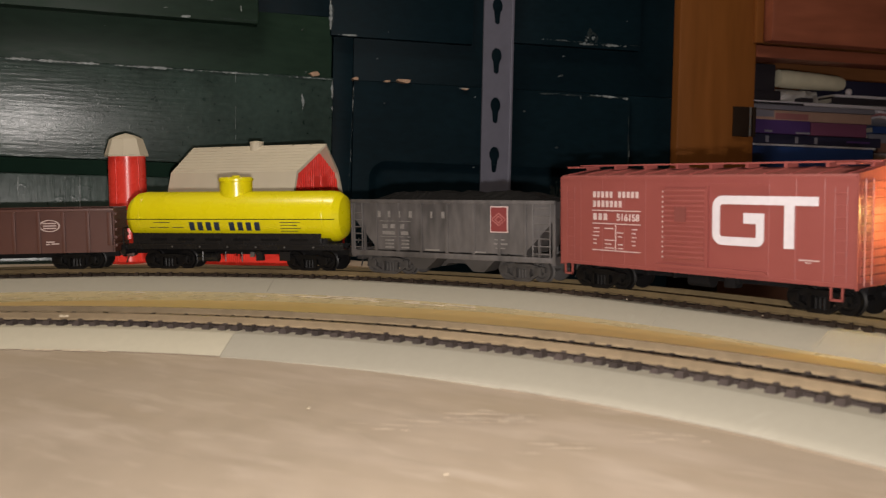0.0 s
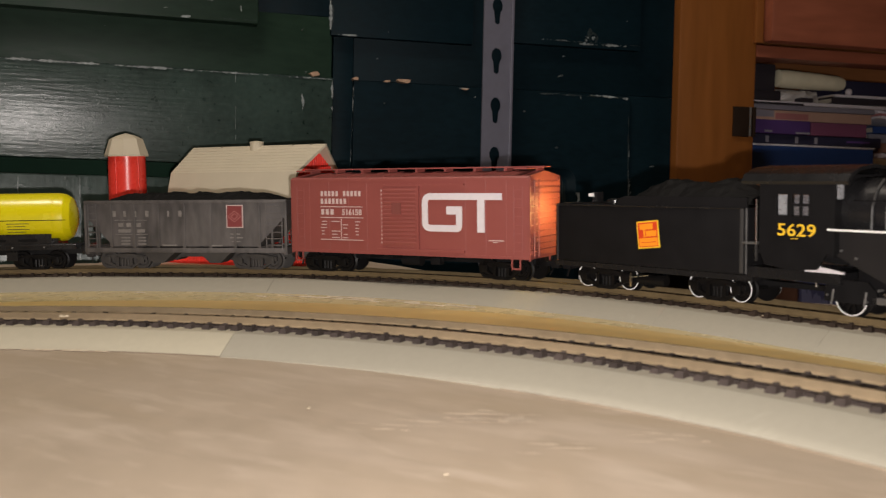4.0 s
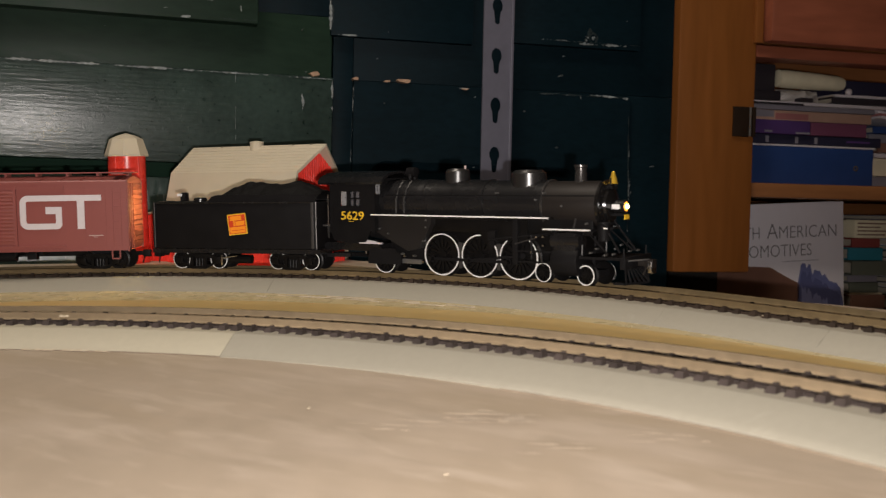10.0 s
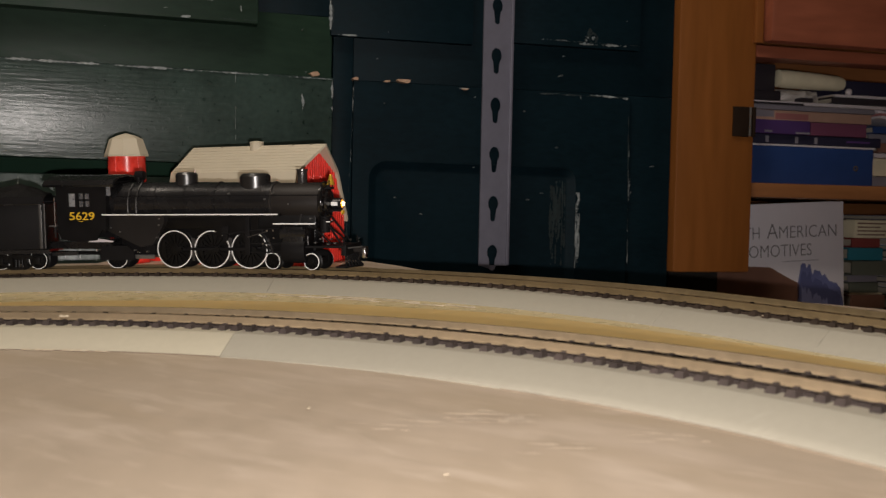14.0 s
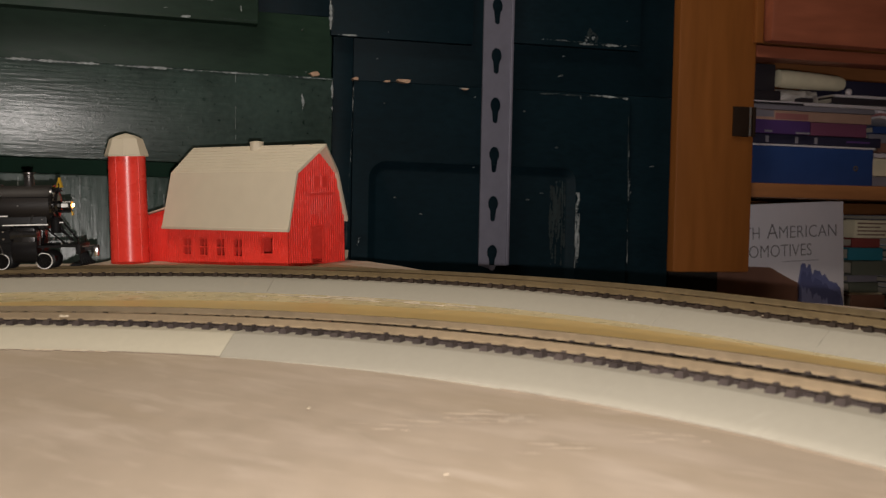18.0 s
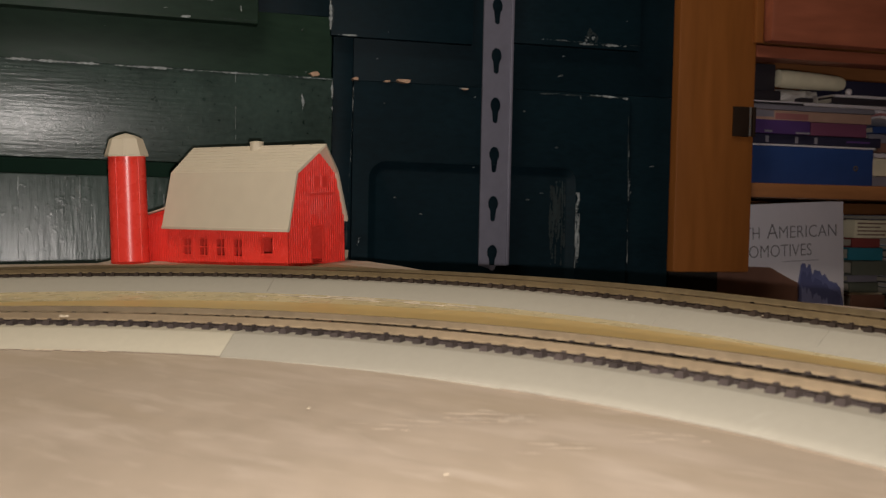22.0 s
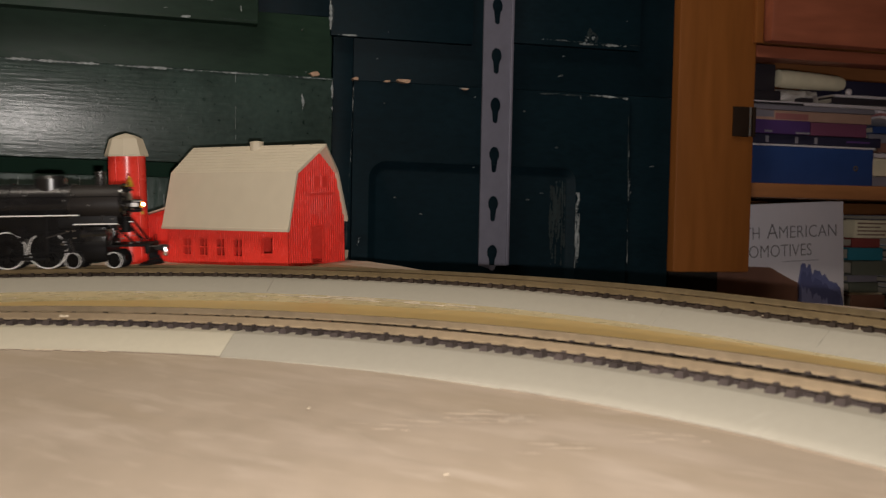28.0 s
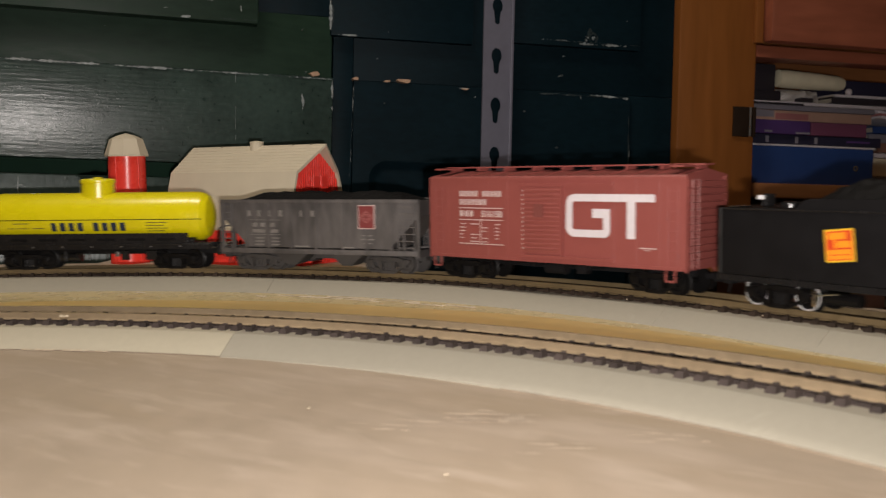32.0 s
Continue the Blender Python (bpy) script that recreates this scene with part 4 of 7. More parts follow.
    # the engine: two chimneys, then domes falling away to a broad dark body
    def skyline(x0, x1, low, rough, lift, mtl, name, parent, label=""):
        top = []
        for q in range(49):
            x = x0 + (x1 - x0) * q / 48
            z = float(np.interp(x, [-0.066, -0.062, -0.060, -0.055, -0.0525, -0.051, -0.047, -0.045, -0.041, -0.034, -0.031, -0.027, -0.021, -0.012, -0.006, -0.002], [-0.100, -0.084, -0.074, -0.073, -0.081, -0.075, -0.076, -0.088, -0.082, -0.084, -0.090, -0.088, -0.097, -0.099, -0.105, -0.122]))
            top.append((x, z - low + rough * noise.noise((x * 420, lift * 9000, 2))))
        return part(name, extrude(B(), top + [(x1, -0.2235), (x0, -0.2235)], -0.0004 - lift, 0.0002, "Y"), mtl, parent, label, smooth=None)
    art = skyline(-0.066, -0.002, 0.0, 0.003, 0.0, blue, "engine_picture", cov, "dark blue engine drawing")
    skyline(-0.063, -0.006, 0.010, 0.004, 0.0002, inkblue, "engine_shadow", art)
    skyline(-0.060, -0.010, 0.030, 0.006, 0.0004, col("smokeblue", (0.12, 0.13, 0.24)), "engine_smoke", art)
    bm = extrude(B(), [(-0.1785, -0.223), (-0.061, -0.223), (-0.062, -0.098), (-0.078, -0.090), (-0.103, -0.076), (-0.1785, -0.070)], -0.0004, 0.0002, "Y")
    part("ground_picture", bm, brown, cov)
    # books beside it: a near column, and pale magazines and books beyond
    sage = col("sage", (0.060, 0.066, 0.052))
    red = col("oldred", (0.125, 0.026, 0.024))
    z = -0.2498
    for mtl, h in ((brown, 0.018), (grey, 0.014), (black, 0.020), (brown, 0.016), (black, 0.014), (grey, 0.012), (brown, 0.0168), (cream, 0.0025), (sage, 0.013), (grey, 0.009), (sage, 0.018), (teal, 0.016), (red, 0.012)):
        book("book lying flat in the lower pile", 0.462 + rng.uniform(0, 0.006), 0.512 + rng.uniform(-0.006, 0.004), 0.035 + rng.uniform(0, 0.02), z + 0.0002, h - 0.0004, 0.2, mtl, rng.uniform(-1, 1))
        z += h
    box_ob = thing("carton", "small buff carton with printed lines, on the lower pile", "carton", box(B(), 0.462, 0.516, 0.040, 0.12, z + 0.0002, z + 0.0225, 0.001), cream, WALL_M)
    for k in range(4):
        part("print_line", box(B(), 0.466, 0.490 + rng.uniform(0, 0.018), 0.0394, 0.0402, z + 0.0036 + 0.0046 * k, z + 0.0052 + 0.0046 * k), brown, box_ob)
    z = -0.2498
    for mtl, h in ((black, 0.030), (brown, 0.024), (grey, 0.020), (black, 0.018), (brown, 0.016), (sage, 0.012), (white, 0.005), (black, 0.008), (white, 0.007), (grey, 0.004), (white, 0.012), (black, 0.010), (teal, 0.006), (white, 0.008), (black, 0.010), (brown, 0.014), (grey, 0.006)):
        book("book lying flat in the outer pile", 0.520 + rng.uniform(0, 0.012), 0.66 + rng.uniform(-0.02, 0.02), 0.030 + rng.uniform(0, 0.02), z + 0.0002, h - 0.0004, 0.2, mtl, rng.uniform(-3, 3))
        z += h


# ---------------------------------------------------------------- barn and silo
def barn():
    # local x along the long side, y away from the camera, z up
    L, W, H = 0.1144, 0.0641, 0.0280
    m = Matrix.Translation((-0.1054, 0.6446, TABLE_Z)) @ Matrix.Rotation(radians(-30.2), 4, "Z")
    root = thing("barn", "red plastic toy barn with a tan gambrel roof", "barn", m=m)
    prof = [(0, 0), (W, 0), (W, H + 0.006), (W * 0.86, 0.0643), (W * 0.5, 0.0828), (W * 0.14, 0.0643), (0, H + 0.006)]
    t = 0.0012
    # long front wall with window openings, set out piece by piece between the openings
    def wall_with_holes(holes, length, height, name):
        bm = B()
        xs = sorted({-length, 0.0} | {h[0] for h in holes} | {h[1] for h in holes})
        zs = sorted({0.0, height} | {h[2] for h in holes} | {h[3] for h in holes})
        for a, b in zip(xs, xs[1:]):
            for c, d in zip(zs, zs[1:]):
                if not any(h[0] <= a and b <= h[1] and h[2] <= c and d <= h[3] for h in holes):
                    box(bm, a, b, 0, t, c, d)
        bmesh.ops.remove_doubles(bm, verts=bm.verts[:], dist=1e-6)
        wall = part(name, bm, M_RED, root, smooth=None)
        bm = B()
        x = -length
        while x < -0.001:
            if not any(h[0] - 0.0016 < x < h[1] + 0.0008 for h in holes):
                box(bm, x, x + 0.0009, -0.0003, 0.0002, 0, height)
            else:
                h = [h for h in holes if h[0] - 0.0016 < x < h[1] + 0.0008][0]
                box(bm, x, x + 0.0009, -0.0003, 0.0002, 0, h[2] - 0.0009)
                box(bm, x, x + 0.0009, -0.0003, 0.0002, h[3] + 0.0009, height)
            x += 0.0018
        part("siding_ribs", bm, M_RED, wall, smooth=None, kind="stuff")
        return wall
    holes = [(-0.0978 + 0.0163 * k, -0.0903 + 0.0163 * k, 0.0068, 0.0186) for k in range(4)] + [(-0.0239, -0.0135, 0.0085, 0.0203)]
    wall_with_holes(holes, L, H + 0.004, "front_wall")
    for h in holes:
        cx, cz = (h[0] + h[1]) / 2, (h[2] + h[3]) / 2
        bm = B()
        for sg in (-1, 1):
            o = 0.0008
            pts = [(h[0] - o, h[2] - o), (h[1] + o, h[2] - o), (h[1] + o, h[3] + o), (h[0] - o, h[3] + o)]
            qts = [(h[0], h[2]), (h[1], h[2]), (h[1], h[3]), (h[0], h[3])]
            y = -0.0006 if sg < 0 else 0.0001
            if sg < 0:
                front = [[bm.verts.new((a, y, b)) for a, b in p] for p in (pts, qts)]
            else:
                back = [[bm.verts.new((a, y, b)) for a, b in p] for p in (pts, qts)]
        for k in range(4):
            j = (k + 1) % 4
            bm.faces.new((front[0][k], front[0][j], front[1][j], front[1][k]))
            bm.faces.new((front[0][k], back[0][k], back[0][j], front[0][j]))
            bm.faces.new((front[1][k], front[1][j], back[1][j], back[1][k]))
        win = part("window", bm, M_RED, root, smooth=None)
        if h[1] - h[0] < 0.009:
            part("mullion", box(B(), cx - 0.0004, cx + 0.0004, 0.0002, 0.0008, h[2], h[3]), M_RED, win)
            part("transom", box(B(), h[0], h[1], 0.0002, 0.0007, cz - 0.0004, cz + 0.0004), M_RED, win)
        else:
            part("mullion", box(B(), h[0] + 0.001, h[0] + 0.0016, 0.0002, 0.0008, h[2], h[3]), M_RED, win)
            part("transom", box(B(), h[0], h[1], 0.0002, 0.0007, h[2], h[2] + 0.0012), M_RED, win)
    # gable ends: board and ribs, the front one with a doorway
    def gable_top(y):
        for (a, b), (c, d) in zip(prof[2:], prof[3:]):
            if c <= y <= a:
                return b + (d - b) * (a - y) / (a - c)
        return H
    bm, br = B(), B()
    dy0, dy1, dh = 0.0247, 0.0379, 0.0262
    y = 0.0
    step = 0.0012820
    while y < W - 1e-6:
        z0 = dh if dy0 <= y < dy1 else 0.0
        top = min(gable_top(y + 0.0002), gable_top(min(W, y + step) - 0.0002))
        box(bm, -t, 0.0, y, y + step, z0, top)
        if int(round(y / step)) % 2:
            box(br, -0.0001, 0.0005, y, y + step, z0, top)
        y += step
    bmesh.ops.remove_doubles(bm, verts=bm.verts[:], dist=1e-6)
    gw = part("gable_wall", bm, M_RED, root, smooth=None)
    part("siding_ribs", br, M_RED, gw, smooth=None, kind="stuff")
    bm = extrude(B(), prof, -L, -L + t, "X")
    part("gable_wall", bm, M_RED, root, smooth=None)
    part("back_wall", box(B(), -L + t, -t, W - t, W, 0, H + 0.006), M_RED, root, smooth=None)
    part("floor_plate", box(B(), -L + t, -t, t, W - t, 0, 0.0008), M_RED, root)
    # doorway frame, hay door, ledge
    bm = B()
    for a, b in ((dy0 - 0.0016, dy0), (dy1, dy1 + 0.0016)):
        box(bm, -0.0004, 0.0010, a, b, 0, dh + 0.0016)
    box(bm, -0.0004, 0.0010, dy0, dy1, dh, dh + 0.0016)
    part("door_frame", bm, M_RED, root)
    part("door", box(B(), -0.009, -0.008, dy0 - 0.003, dy1 - 0.003, 0.0022, dh + 0.002), M_RED, root, "red door set back in the opening")
    bm = box(B(), -0.0002, 0.0008, 0.0180, 0.0540, 0.0490, 0.0506)
    for a in (0.0284, 0.0378):
        box(bm, -0.0002, 0.0012, a, a + 0.0055, 0.0545, 0.0625)
    part("hay_door", bm, M_RED, root)
    # roof: four planks of tan plastic with overhang
    e = 0.0024
    up = [(-0.0027, 0.0268), (W * 0.128, 0.0661), (W * 0.5, 0.0851), (W * 0.872, 0.0661), (W + 0.0027, 0.0305)]
    lo = [(a + (0.0015 if a < W * 0.45 else -0.0015 if a > W * 0.55 else 0), b - 0.0016) for a, b in up]
    hood = 0.0075
    for k in range(4):
        bm = B()
        ends = []
        for q, (a, b) in enumerate((up[k], up[k + 1], lo[k + 1], lo[k])):
            peak = abs(a - W * 0.5) < 1e-6
            ends.append((bm.verts.new((-L - e, a, b)), bm.verts.new((e + (hood if peak else 0), a, b))))
        bm.faces.new([p for p, _ in ends])
        bm.faces.new([q for _, q in ends][::-1])
        for q in range(4):
            (p0, p1), (q0, q1) = ends[q], ends[(q + 1) % 4]
            bm.faces.new((p0, p1, q1, q0))
        part("roof_panel", bm, M_TAN, root, "tan gambrel roof plane", smooth=None)
    bm = B()
    for k, n in ((1, 9), (2, 9)):
        (a, b), (c, d) = up[k], up[k + 1]
        nx, nz = (b - d), (c - a)
        for i in range(n):
            f = (i + 0.5) / n
            y, z = a + (c - a) * f, b + (d - b) * f
            box(bm, -L - e, e + hood * (f if k == 1 else 1 - f if k == 2 else 0), y - 0.00025, y + 0.00025, z - 0.0003, z + 0.00018)
    part("shingling", bm, M_TAN, root, smooth=None, kind="stuff")
    part("eave_board", box(B(), -L - e, e, -0.0034, -0.0014, 0.0250, 0.0273, 0.0003), M_TAN, root)
    for x in (-0.088, -0.0200, -0.0040):
        part("ridge_nick", box(B(), x, x + 0.0016, W * 0.5 - 0.0010, W * 0.5 + 0.0004, 0.0846, 0.0856, 0.0003), M_INK, root, "dark nick in the ridge")
    bm = lathe(B(), [(0.0050, 0.079), (0.0050, 0.0871), (0.0053, 0.0874), (0.0053, 0.0880), (0.0015, 0.0886)], 14, at=(-0.0535, W * 0.5, 0))
    part("ventilator", bm, M_TAN, root, "small tan roof ventilator")
    # the low lean-to between barn and silo
    part("lean_to", extrude(B(), [(-L - 0.024, 0), (-L, 0), (-L, 0.0400), (-L - 0.024, 0.0345)], 0.004, 0.040, "Y"), M_RED, root, smooth=None)
    rib = link_mesh("rib", box(B(), 0, 0.0009, 0.0037, 0.0042, 0, 0.0342), M_RED)
    for k in range(13):
        part("rib", rib, M_RED, root, m=Matrix.Translation((-L - 0.0238 + 0.0018 * k, 0, 0)))
    bm = extrude(B(), [(-L - 0.026, 0.0343), (-L, 0.0404), (-L, 0.0417), (-L - 0.026, 0.0356)], 0.002, 0.042, "Y")
    part("lean_to_roof", bm, M_TAN, root, smooth=None)


def silo():
    r = 0.0133
    x, y = -0.2326, 0.7035
    root = thing("silo", "red ribbed plastic silo with a tan faceted cap", "silo", m=pose(x, y, TABLE_Z, 0, 0, 10))
    bm = lathe(B(), [(r * 1.05, 0), (r * 1.05, 0.001), (r * 1.03, 0.002), (r, 0.0795)], 40)
    part("drum", bm, M_RED, root)
    for turn in (-36, 36, 144, 216):
        a = math.atan2(-y, -x) + radians(turn - 10)
        part("seam", rod(B(), (r * 1.03 * math.cos(a), r * 1.03 * math.sin(a), 0.002), (r * math.cos(a), r * math.sin(a), 0.0788), 0.0004, 6), M_RED, root)
    bm = lathe(B(), [(r * 1.17, 0.0785), (r * 1.17, 0.0800), (r * 0.90, 0.0912), (r * 0.5, 0.0938), (0.0006, 0.0955)], 8)
    part("cap", bm, M_TAN, root, "tan faceted cap", smooth=None)


room()
table()
roadbed(near_at, [-0.72, -0.40, 0.134, 0.55, 0.75], "inner")
roadbed(far_at, [-1.05, -0.6, -0.2, 0.1265, 0.364, 0.440, 0.62, 0.95], "outer")
green_wall()
slotted_post()
bookcase()
books()
barn()
silo()


# ---------------------------------------------------------------- the train: x forward, y away from the room, z up from the rail base
TRUCKS, WHEELS, RODS, CUPS = [], [], [], []


def wheelset_mesh(r, half, mtl, rim=None, rim_w=0.0009):
    """Two flanged wheels on one axle, turning about y; mesh of black wheels with an optional painted rim."""
    bm = B()
    rod(bm, (0, -half, 0), (0, half, 0), 0.0011, 8)
    for s in (-1, 1):
        y = s * half
        prof = [(0.0012, y + s * 0.0002), (r * 0.62, y), (r * 0.70, y + s * 0.0006), (r, y + s * 0.0006), (r, y - s * 0.0018), (r + 0.0009, y - s * 0.0022), (r + 0.0007, y - s * 0.0028), (0.0012, y - s * 0.0026)]
        lathe(bm, prof, 28, "Y")
    return link_mesh("wheelset", bm, mtl, 30)


def rim_mesh(r, half, w=0.0009):
    bm = B()
    for s in (-1, 1):
        y = s * (half + 0.0007)
        prof = [(r - w, y), (r - w, y + s * 0.0002), (r - 0.0001, y + s * 0.0002), (r - 0.0001, y), (r - w, y)]
        lathe(bm, prof[:-1], 40, "Y", closed=True)
    return link_mesh("white_rim", bm, M_WHITE, 30)


def truck(car, x, mtl, r=0.0052, base=0.0195, rim=False, arch=True):
    z = RAIL_H + r
    bm = box(B(), -0.0035, 0.0035, -0.0105, 0.0105, z - 0.0012, z + 0.0030, 0.0005)
    rod(bm, (0, 0, z + 0.002), (0, 0, z + 0.0052), 0.003, 12)
    t = part("truck", bm, mtl, car, m=Matrix.Translation((x, 0, 0)))
    h = base / 2
    for s in (-1, 1):
        bm = B()
        y0, y1 = sorted((s * 0.0104, s * 0.0122))
        # cast frame: arched top bar, dipped bottom bar, journal boxes and a spring nest
        top = [(-h - 0.0035, z - 0.0004), (-h - 0.0035, z + 0.0020), (-0.0042, z + 0.0034), (0.0042, z + 0.0034), (h + 0.0035, z + 0.0020), (h + 0.0035, z - 0.0004), (0.0040, z + 0.0014), (-0.0040, z + 0.0014)]
        extrude(bm, top, y0, y1, "Y")
        bot = [(-h - 0.001, z + 0.0002), (-0.0038, z - 0.0036), (0.0038, z - 0.0036), (h + 0.001, z + 0.0002), (h + 0.0004, z - 0.0014), (0.0042, z - 0.0052), (-0.0042, z - 0.0052), (-h - 0.0004, z - 0.0014)]
        extrude(bm, bot, y0, y1, "Y")
        for k in (-1, 1):
            box(bm, k * h - 0.0020, k * h + 0.0020, min(y0, y1 + 0) - (0.0008 if s < 0 else 0), y1 + (0.0008 if s > 0 else 0), z - 0.0018, z + 0.0020, 0.0003)
            box(bm, k * 0.0040 - 0.0008, k * 0.0040 + 0.0008, y0, y1, z - 0.0042, z + 0.0022)
        for k in (-0.0018, 0.0, 0.0018):
            rod(bm, (k, s * 0.0108, z - 0.0036), (k, s * 0.0108, z + 0.0006), 0.0008, 8)
        part("sideframe", bm, mtl, t)
    me = wheelset_mesh(r, 0.0090, mtl)
    for k in (-1, 1):
        w = part("wheelset", me, None, t, m=Matrix.Translation((k * h, 0, z)))
        WHEELS.append((w, r, Matrix.Translation((k * h, 0, z)), 0.4 * k))
        if rim:
            bm = bmesh.new()
            bm.from_mesh(rim_mesh(r, 0.0090, 0.00048))
            bmesh.ops.translate(bm, verts=bm.verts[:], vec=(k * h, 0, z))
            part("white_rim", bm, M_WHITE, t, "white-painted wheel rims")
    TRUCKS.append((t, car, x))
    return t


def coupler(car, x, s, mtl=None, z=0.0105):
    bm = box(B(), min(x, x + s * 0.007), max(x, x + s * 0.007), -0.0012, 0.0012, z - 0.0012, z + 0.0012, 0.0003)
    box(bm, x + s * 0.006 - 0.0022, x + s * 0.006 + 0.0022, -0.0026, 0.0022, z - 0.0020, z + 0.0020, 0.0006)
    rod(bm, (x + s * 0.005, -0.001, z - 0.001), (x + s * 0.004, -0.004, z - 0.0052), 0.0004, 6)
    return part("coupler", bm, mtl or M_BLACKM, car)


def ladder(name, parent, mtl, x0, x1, y, z0, z1, n, axis="x", th=0.0004):
    def pt(a, z):
        return (a, y, z) if axis == "x" else (y, a, z)
    lad = part(name, rod(B(), pt(x0, z0), pt(x0, z1), th * 1.2, 6), mtl, parent)
    part("stile", rod(B(), pt(x1, z0), pt(x1, z1), th * 1.2, 6), mtl, lad)
    for k in range(n):
        z = z0 + (z1 - z0) * (k + 0.5) / n
        part("rung", rod(B(), pt(x0, z), pt(x1, z), th, 6), mtl, lad)
    return lad


def boxcar():
    car = thing("boxcar", "oxide-red model boxcar with white road lettering", "boxcar")
    hl, hw, z0, z1, zr = 0.071, 0.0184, 0.0136, 0.0527, 0.0560
    sec = [(-hw, z0), (hw + 0.0014, z0), (hw + 0.0014, z1), (hw + 0.0008, z1 + 0.0007), (0.0007, zr), (-hw + 0.0006, z1 + 0.0007), (-hw, z1)]
    part("body", extrude(B(), sec, -hl + 0.0006, hl - 0.0006, "X"), M_BOX, car, smooth=None)
    # pressed ribs on both ends
    for s in (-1, 1):
        bm = B()
        z = z0 + 0.0030
        while z < z1 - 0.002:
            pr = [(-0.00135, 0), (-0.00110, 0.0008), (0.00110, 0.0008), (0.00135, 0)]
            xs = s * (hl - 0.0006)
            poly = [(xs + s * b, z + a) for a, b in pr]
            extrude(bm, poly if s > 0 else poly[::-1], -hw + 0.0020, hw - 0.0008, "Y")
            z += 0.0030
        part("end_ribs", bm, M_BOX, car)
        for y in (-hw, hw - 0.0016):
            part("corner_post", box(B(), min(s * (hl - 0.0008), s * hl), max(s * (hl - 0.0008), s * hl), y, y + 0.0016, z0 - 0.0006, z1), M_BOX, car)
        for y in (-hw + 0.0028,):
            ladder("end_ladder", car, M_BOX, y, y + 0.0052, s * (hl + 0.0010), z0 + 0.001, z1 - 0.001, 12, "y", th=0.00028)
        if s < 0:
            part("brake_wheel", rod(B(), (s * (hl + 0.0026), 0.006, z0 + 0.022), (s * (hl + 0.0012), 0.006, z0 + 0.022), 0.0022, 14), M_BOX, car)
    for s in (-1, 1):
        y = s * hw
        bm = B()
        for x in (-0.0583, -0.0455, -0.0330, -0.0215, 0.0365, 0.0475, 0.0585):
            rod(bm, (x, y, z0 + 0.001), (x, y, z1 - 0.001), 0.00009, 6)
        for zz in (z0 + 0.0008, z1 - 0.0006):
            box(bm, -hl + 0.001, hl - 0.001, y - 0.0003, y + 0.0003, zz - 0.0006, zz + 0.0006)
        part("side_seams", bm, M_BOX, car)
        # ribbed sliding door on its rails
        a, b = sorted((y - s * 0.0002, y + s * 0.0009))
        d = part("door", box(B(), -0.0117, 0.0092, a, b, 0.0180, 0.0480, 0.0003), M_BOX, car)
        bm = B()
        for k in range(14):
            zz = 0.0198 + 0.00205 * k
            extrude(bm, [(y + s * 0.0008, zz - 0.0006), (y + s * 0.0013, zz + 0.0001), (y + s * 0.0013, zz + 0.0006), (y + s * 0.0008, zz + 0.0010)], -0.0110, 0.0086, "X")
        part("door_ribs", bm, M_BOX, d, smooth=None)
        bm = B()
        for k in range(14):
            zz = 0.0196 + 0.00205 * k
            box(bm, -0.0121, -0.0116, min(y, y + s * 0.0012), max(y, y + s * 0.0012), zz, zz + 0.0007)
        part("rivet_row", bm, M_LETTER, d, smooth=None, kind="stuff")
        part("placard", box(B(), -0.0055, 0.0, min(y, y + s * 0.0016), max(y, y + s * 0.0020), 0.0345, 0.0405), M_PLACARD, d)
        bm = box(B(), -0.0150, 0.0360, min(y, y + s * 0.0010), max(y, y + s * 0.0010), 0.0158, 0.0170)
        box(bm, -0.0150, 0.0360, min(y, y + s * 0.0010), max(y, y + s * 0.0010), 0.0490, 0.0500)
        box(bm, 0.0092, 0.0103, min(y, y + s * 0.0014), max(y, y + s * 0.0014), 0.0170, 0.0490)
        part("door_track", bm, M_BOX, car)
        for x in (-0.0665, 0.0625):
            ladder("side_ladder", car, M_BOX, x, x + 0.0045, y + s * 0.0002, z0 + 0.002, z1 - 0.004, 8, th=0.0001)
        for x in (-0.0660, 0.0635):
            bm = box(B(), x - 0.0025, x + 0.0025, min(y, y - s * 0.0008), max(y, y - s * 0.0008), z0 - 0.0050, z0 - 0.0042)
            box(bm, x - 0.0025, x - 0.0018, min(y, y - s * 0.0008), max(y, y - s * 0.0008), z0 - 0.0050, z0 + 0.001)
            box(bm, x + 0.0018, x + 0.0025, min(y, y - s * 0.0008), max(y, y - s * 0.0008), z0 - 0.0050, z0 + 0.001)
            part("step", bm, M_BOX, car)
    bm = B()
    for k in range(13):
        x = -hl + 0.004 + (2 * hl - 0.008) * k / 12
        for s in (-1, 1):
            rod(bm, (x, s * 0.001, zr - 0.0002), (x, s * (hw - 0.001), z1 + 0.0008), 0.0005, 6)
    part("roof_ribs", bm, M_BOX, car)
    rb = part("running_board", box(B(), -hl - 0.001, hl + 0.001, -0.0042, 0.0042, zr + 0.0014, zr + 0.0021), M_BOX, car)
    bm = B()
    for k in range(9):
        x = -hl + 0.003 + (2 * hl - 0.006) * k / 8
        box(bm, x - 0.0007, x + 0.0007, -0.0038, 0.0038, zr - 0.0002, zr + 0.0014)
    part("saddles", bm, M_BOX, rb)
    for s in (-1, 1):
        part("latitudinal_board", box(B(), s * (hl - 0.006) - 0.0035, s * (hl - 0.006) + 0.0035, -hw + 0.002, -0.0044, zr + 0.0006, zr + 0.0014), M_BOX, car)
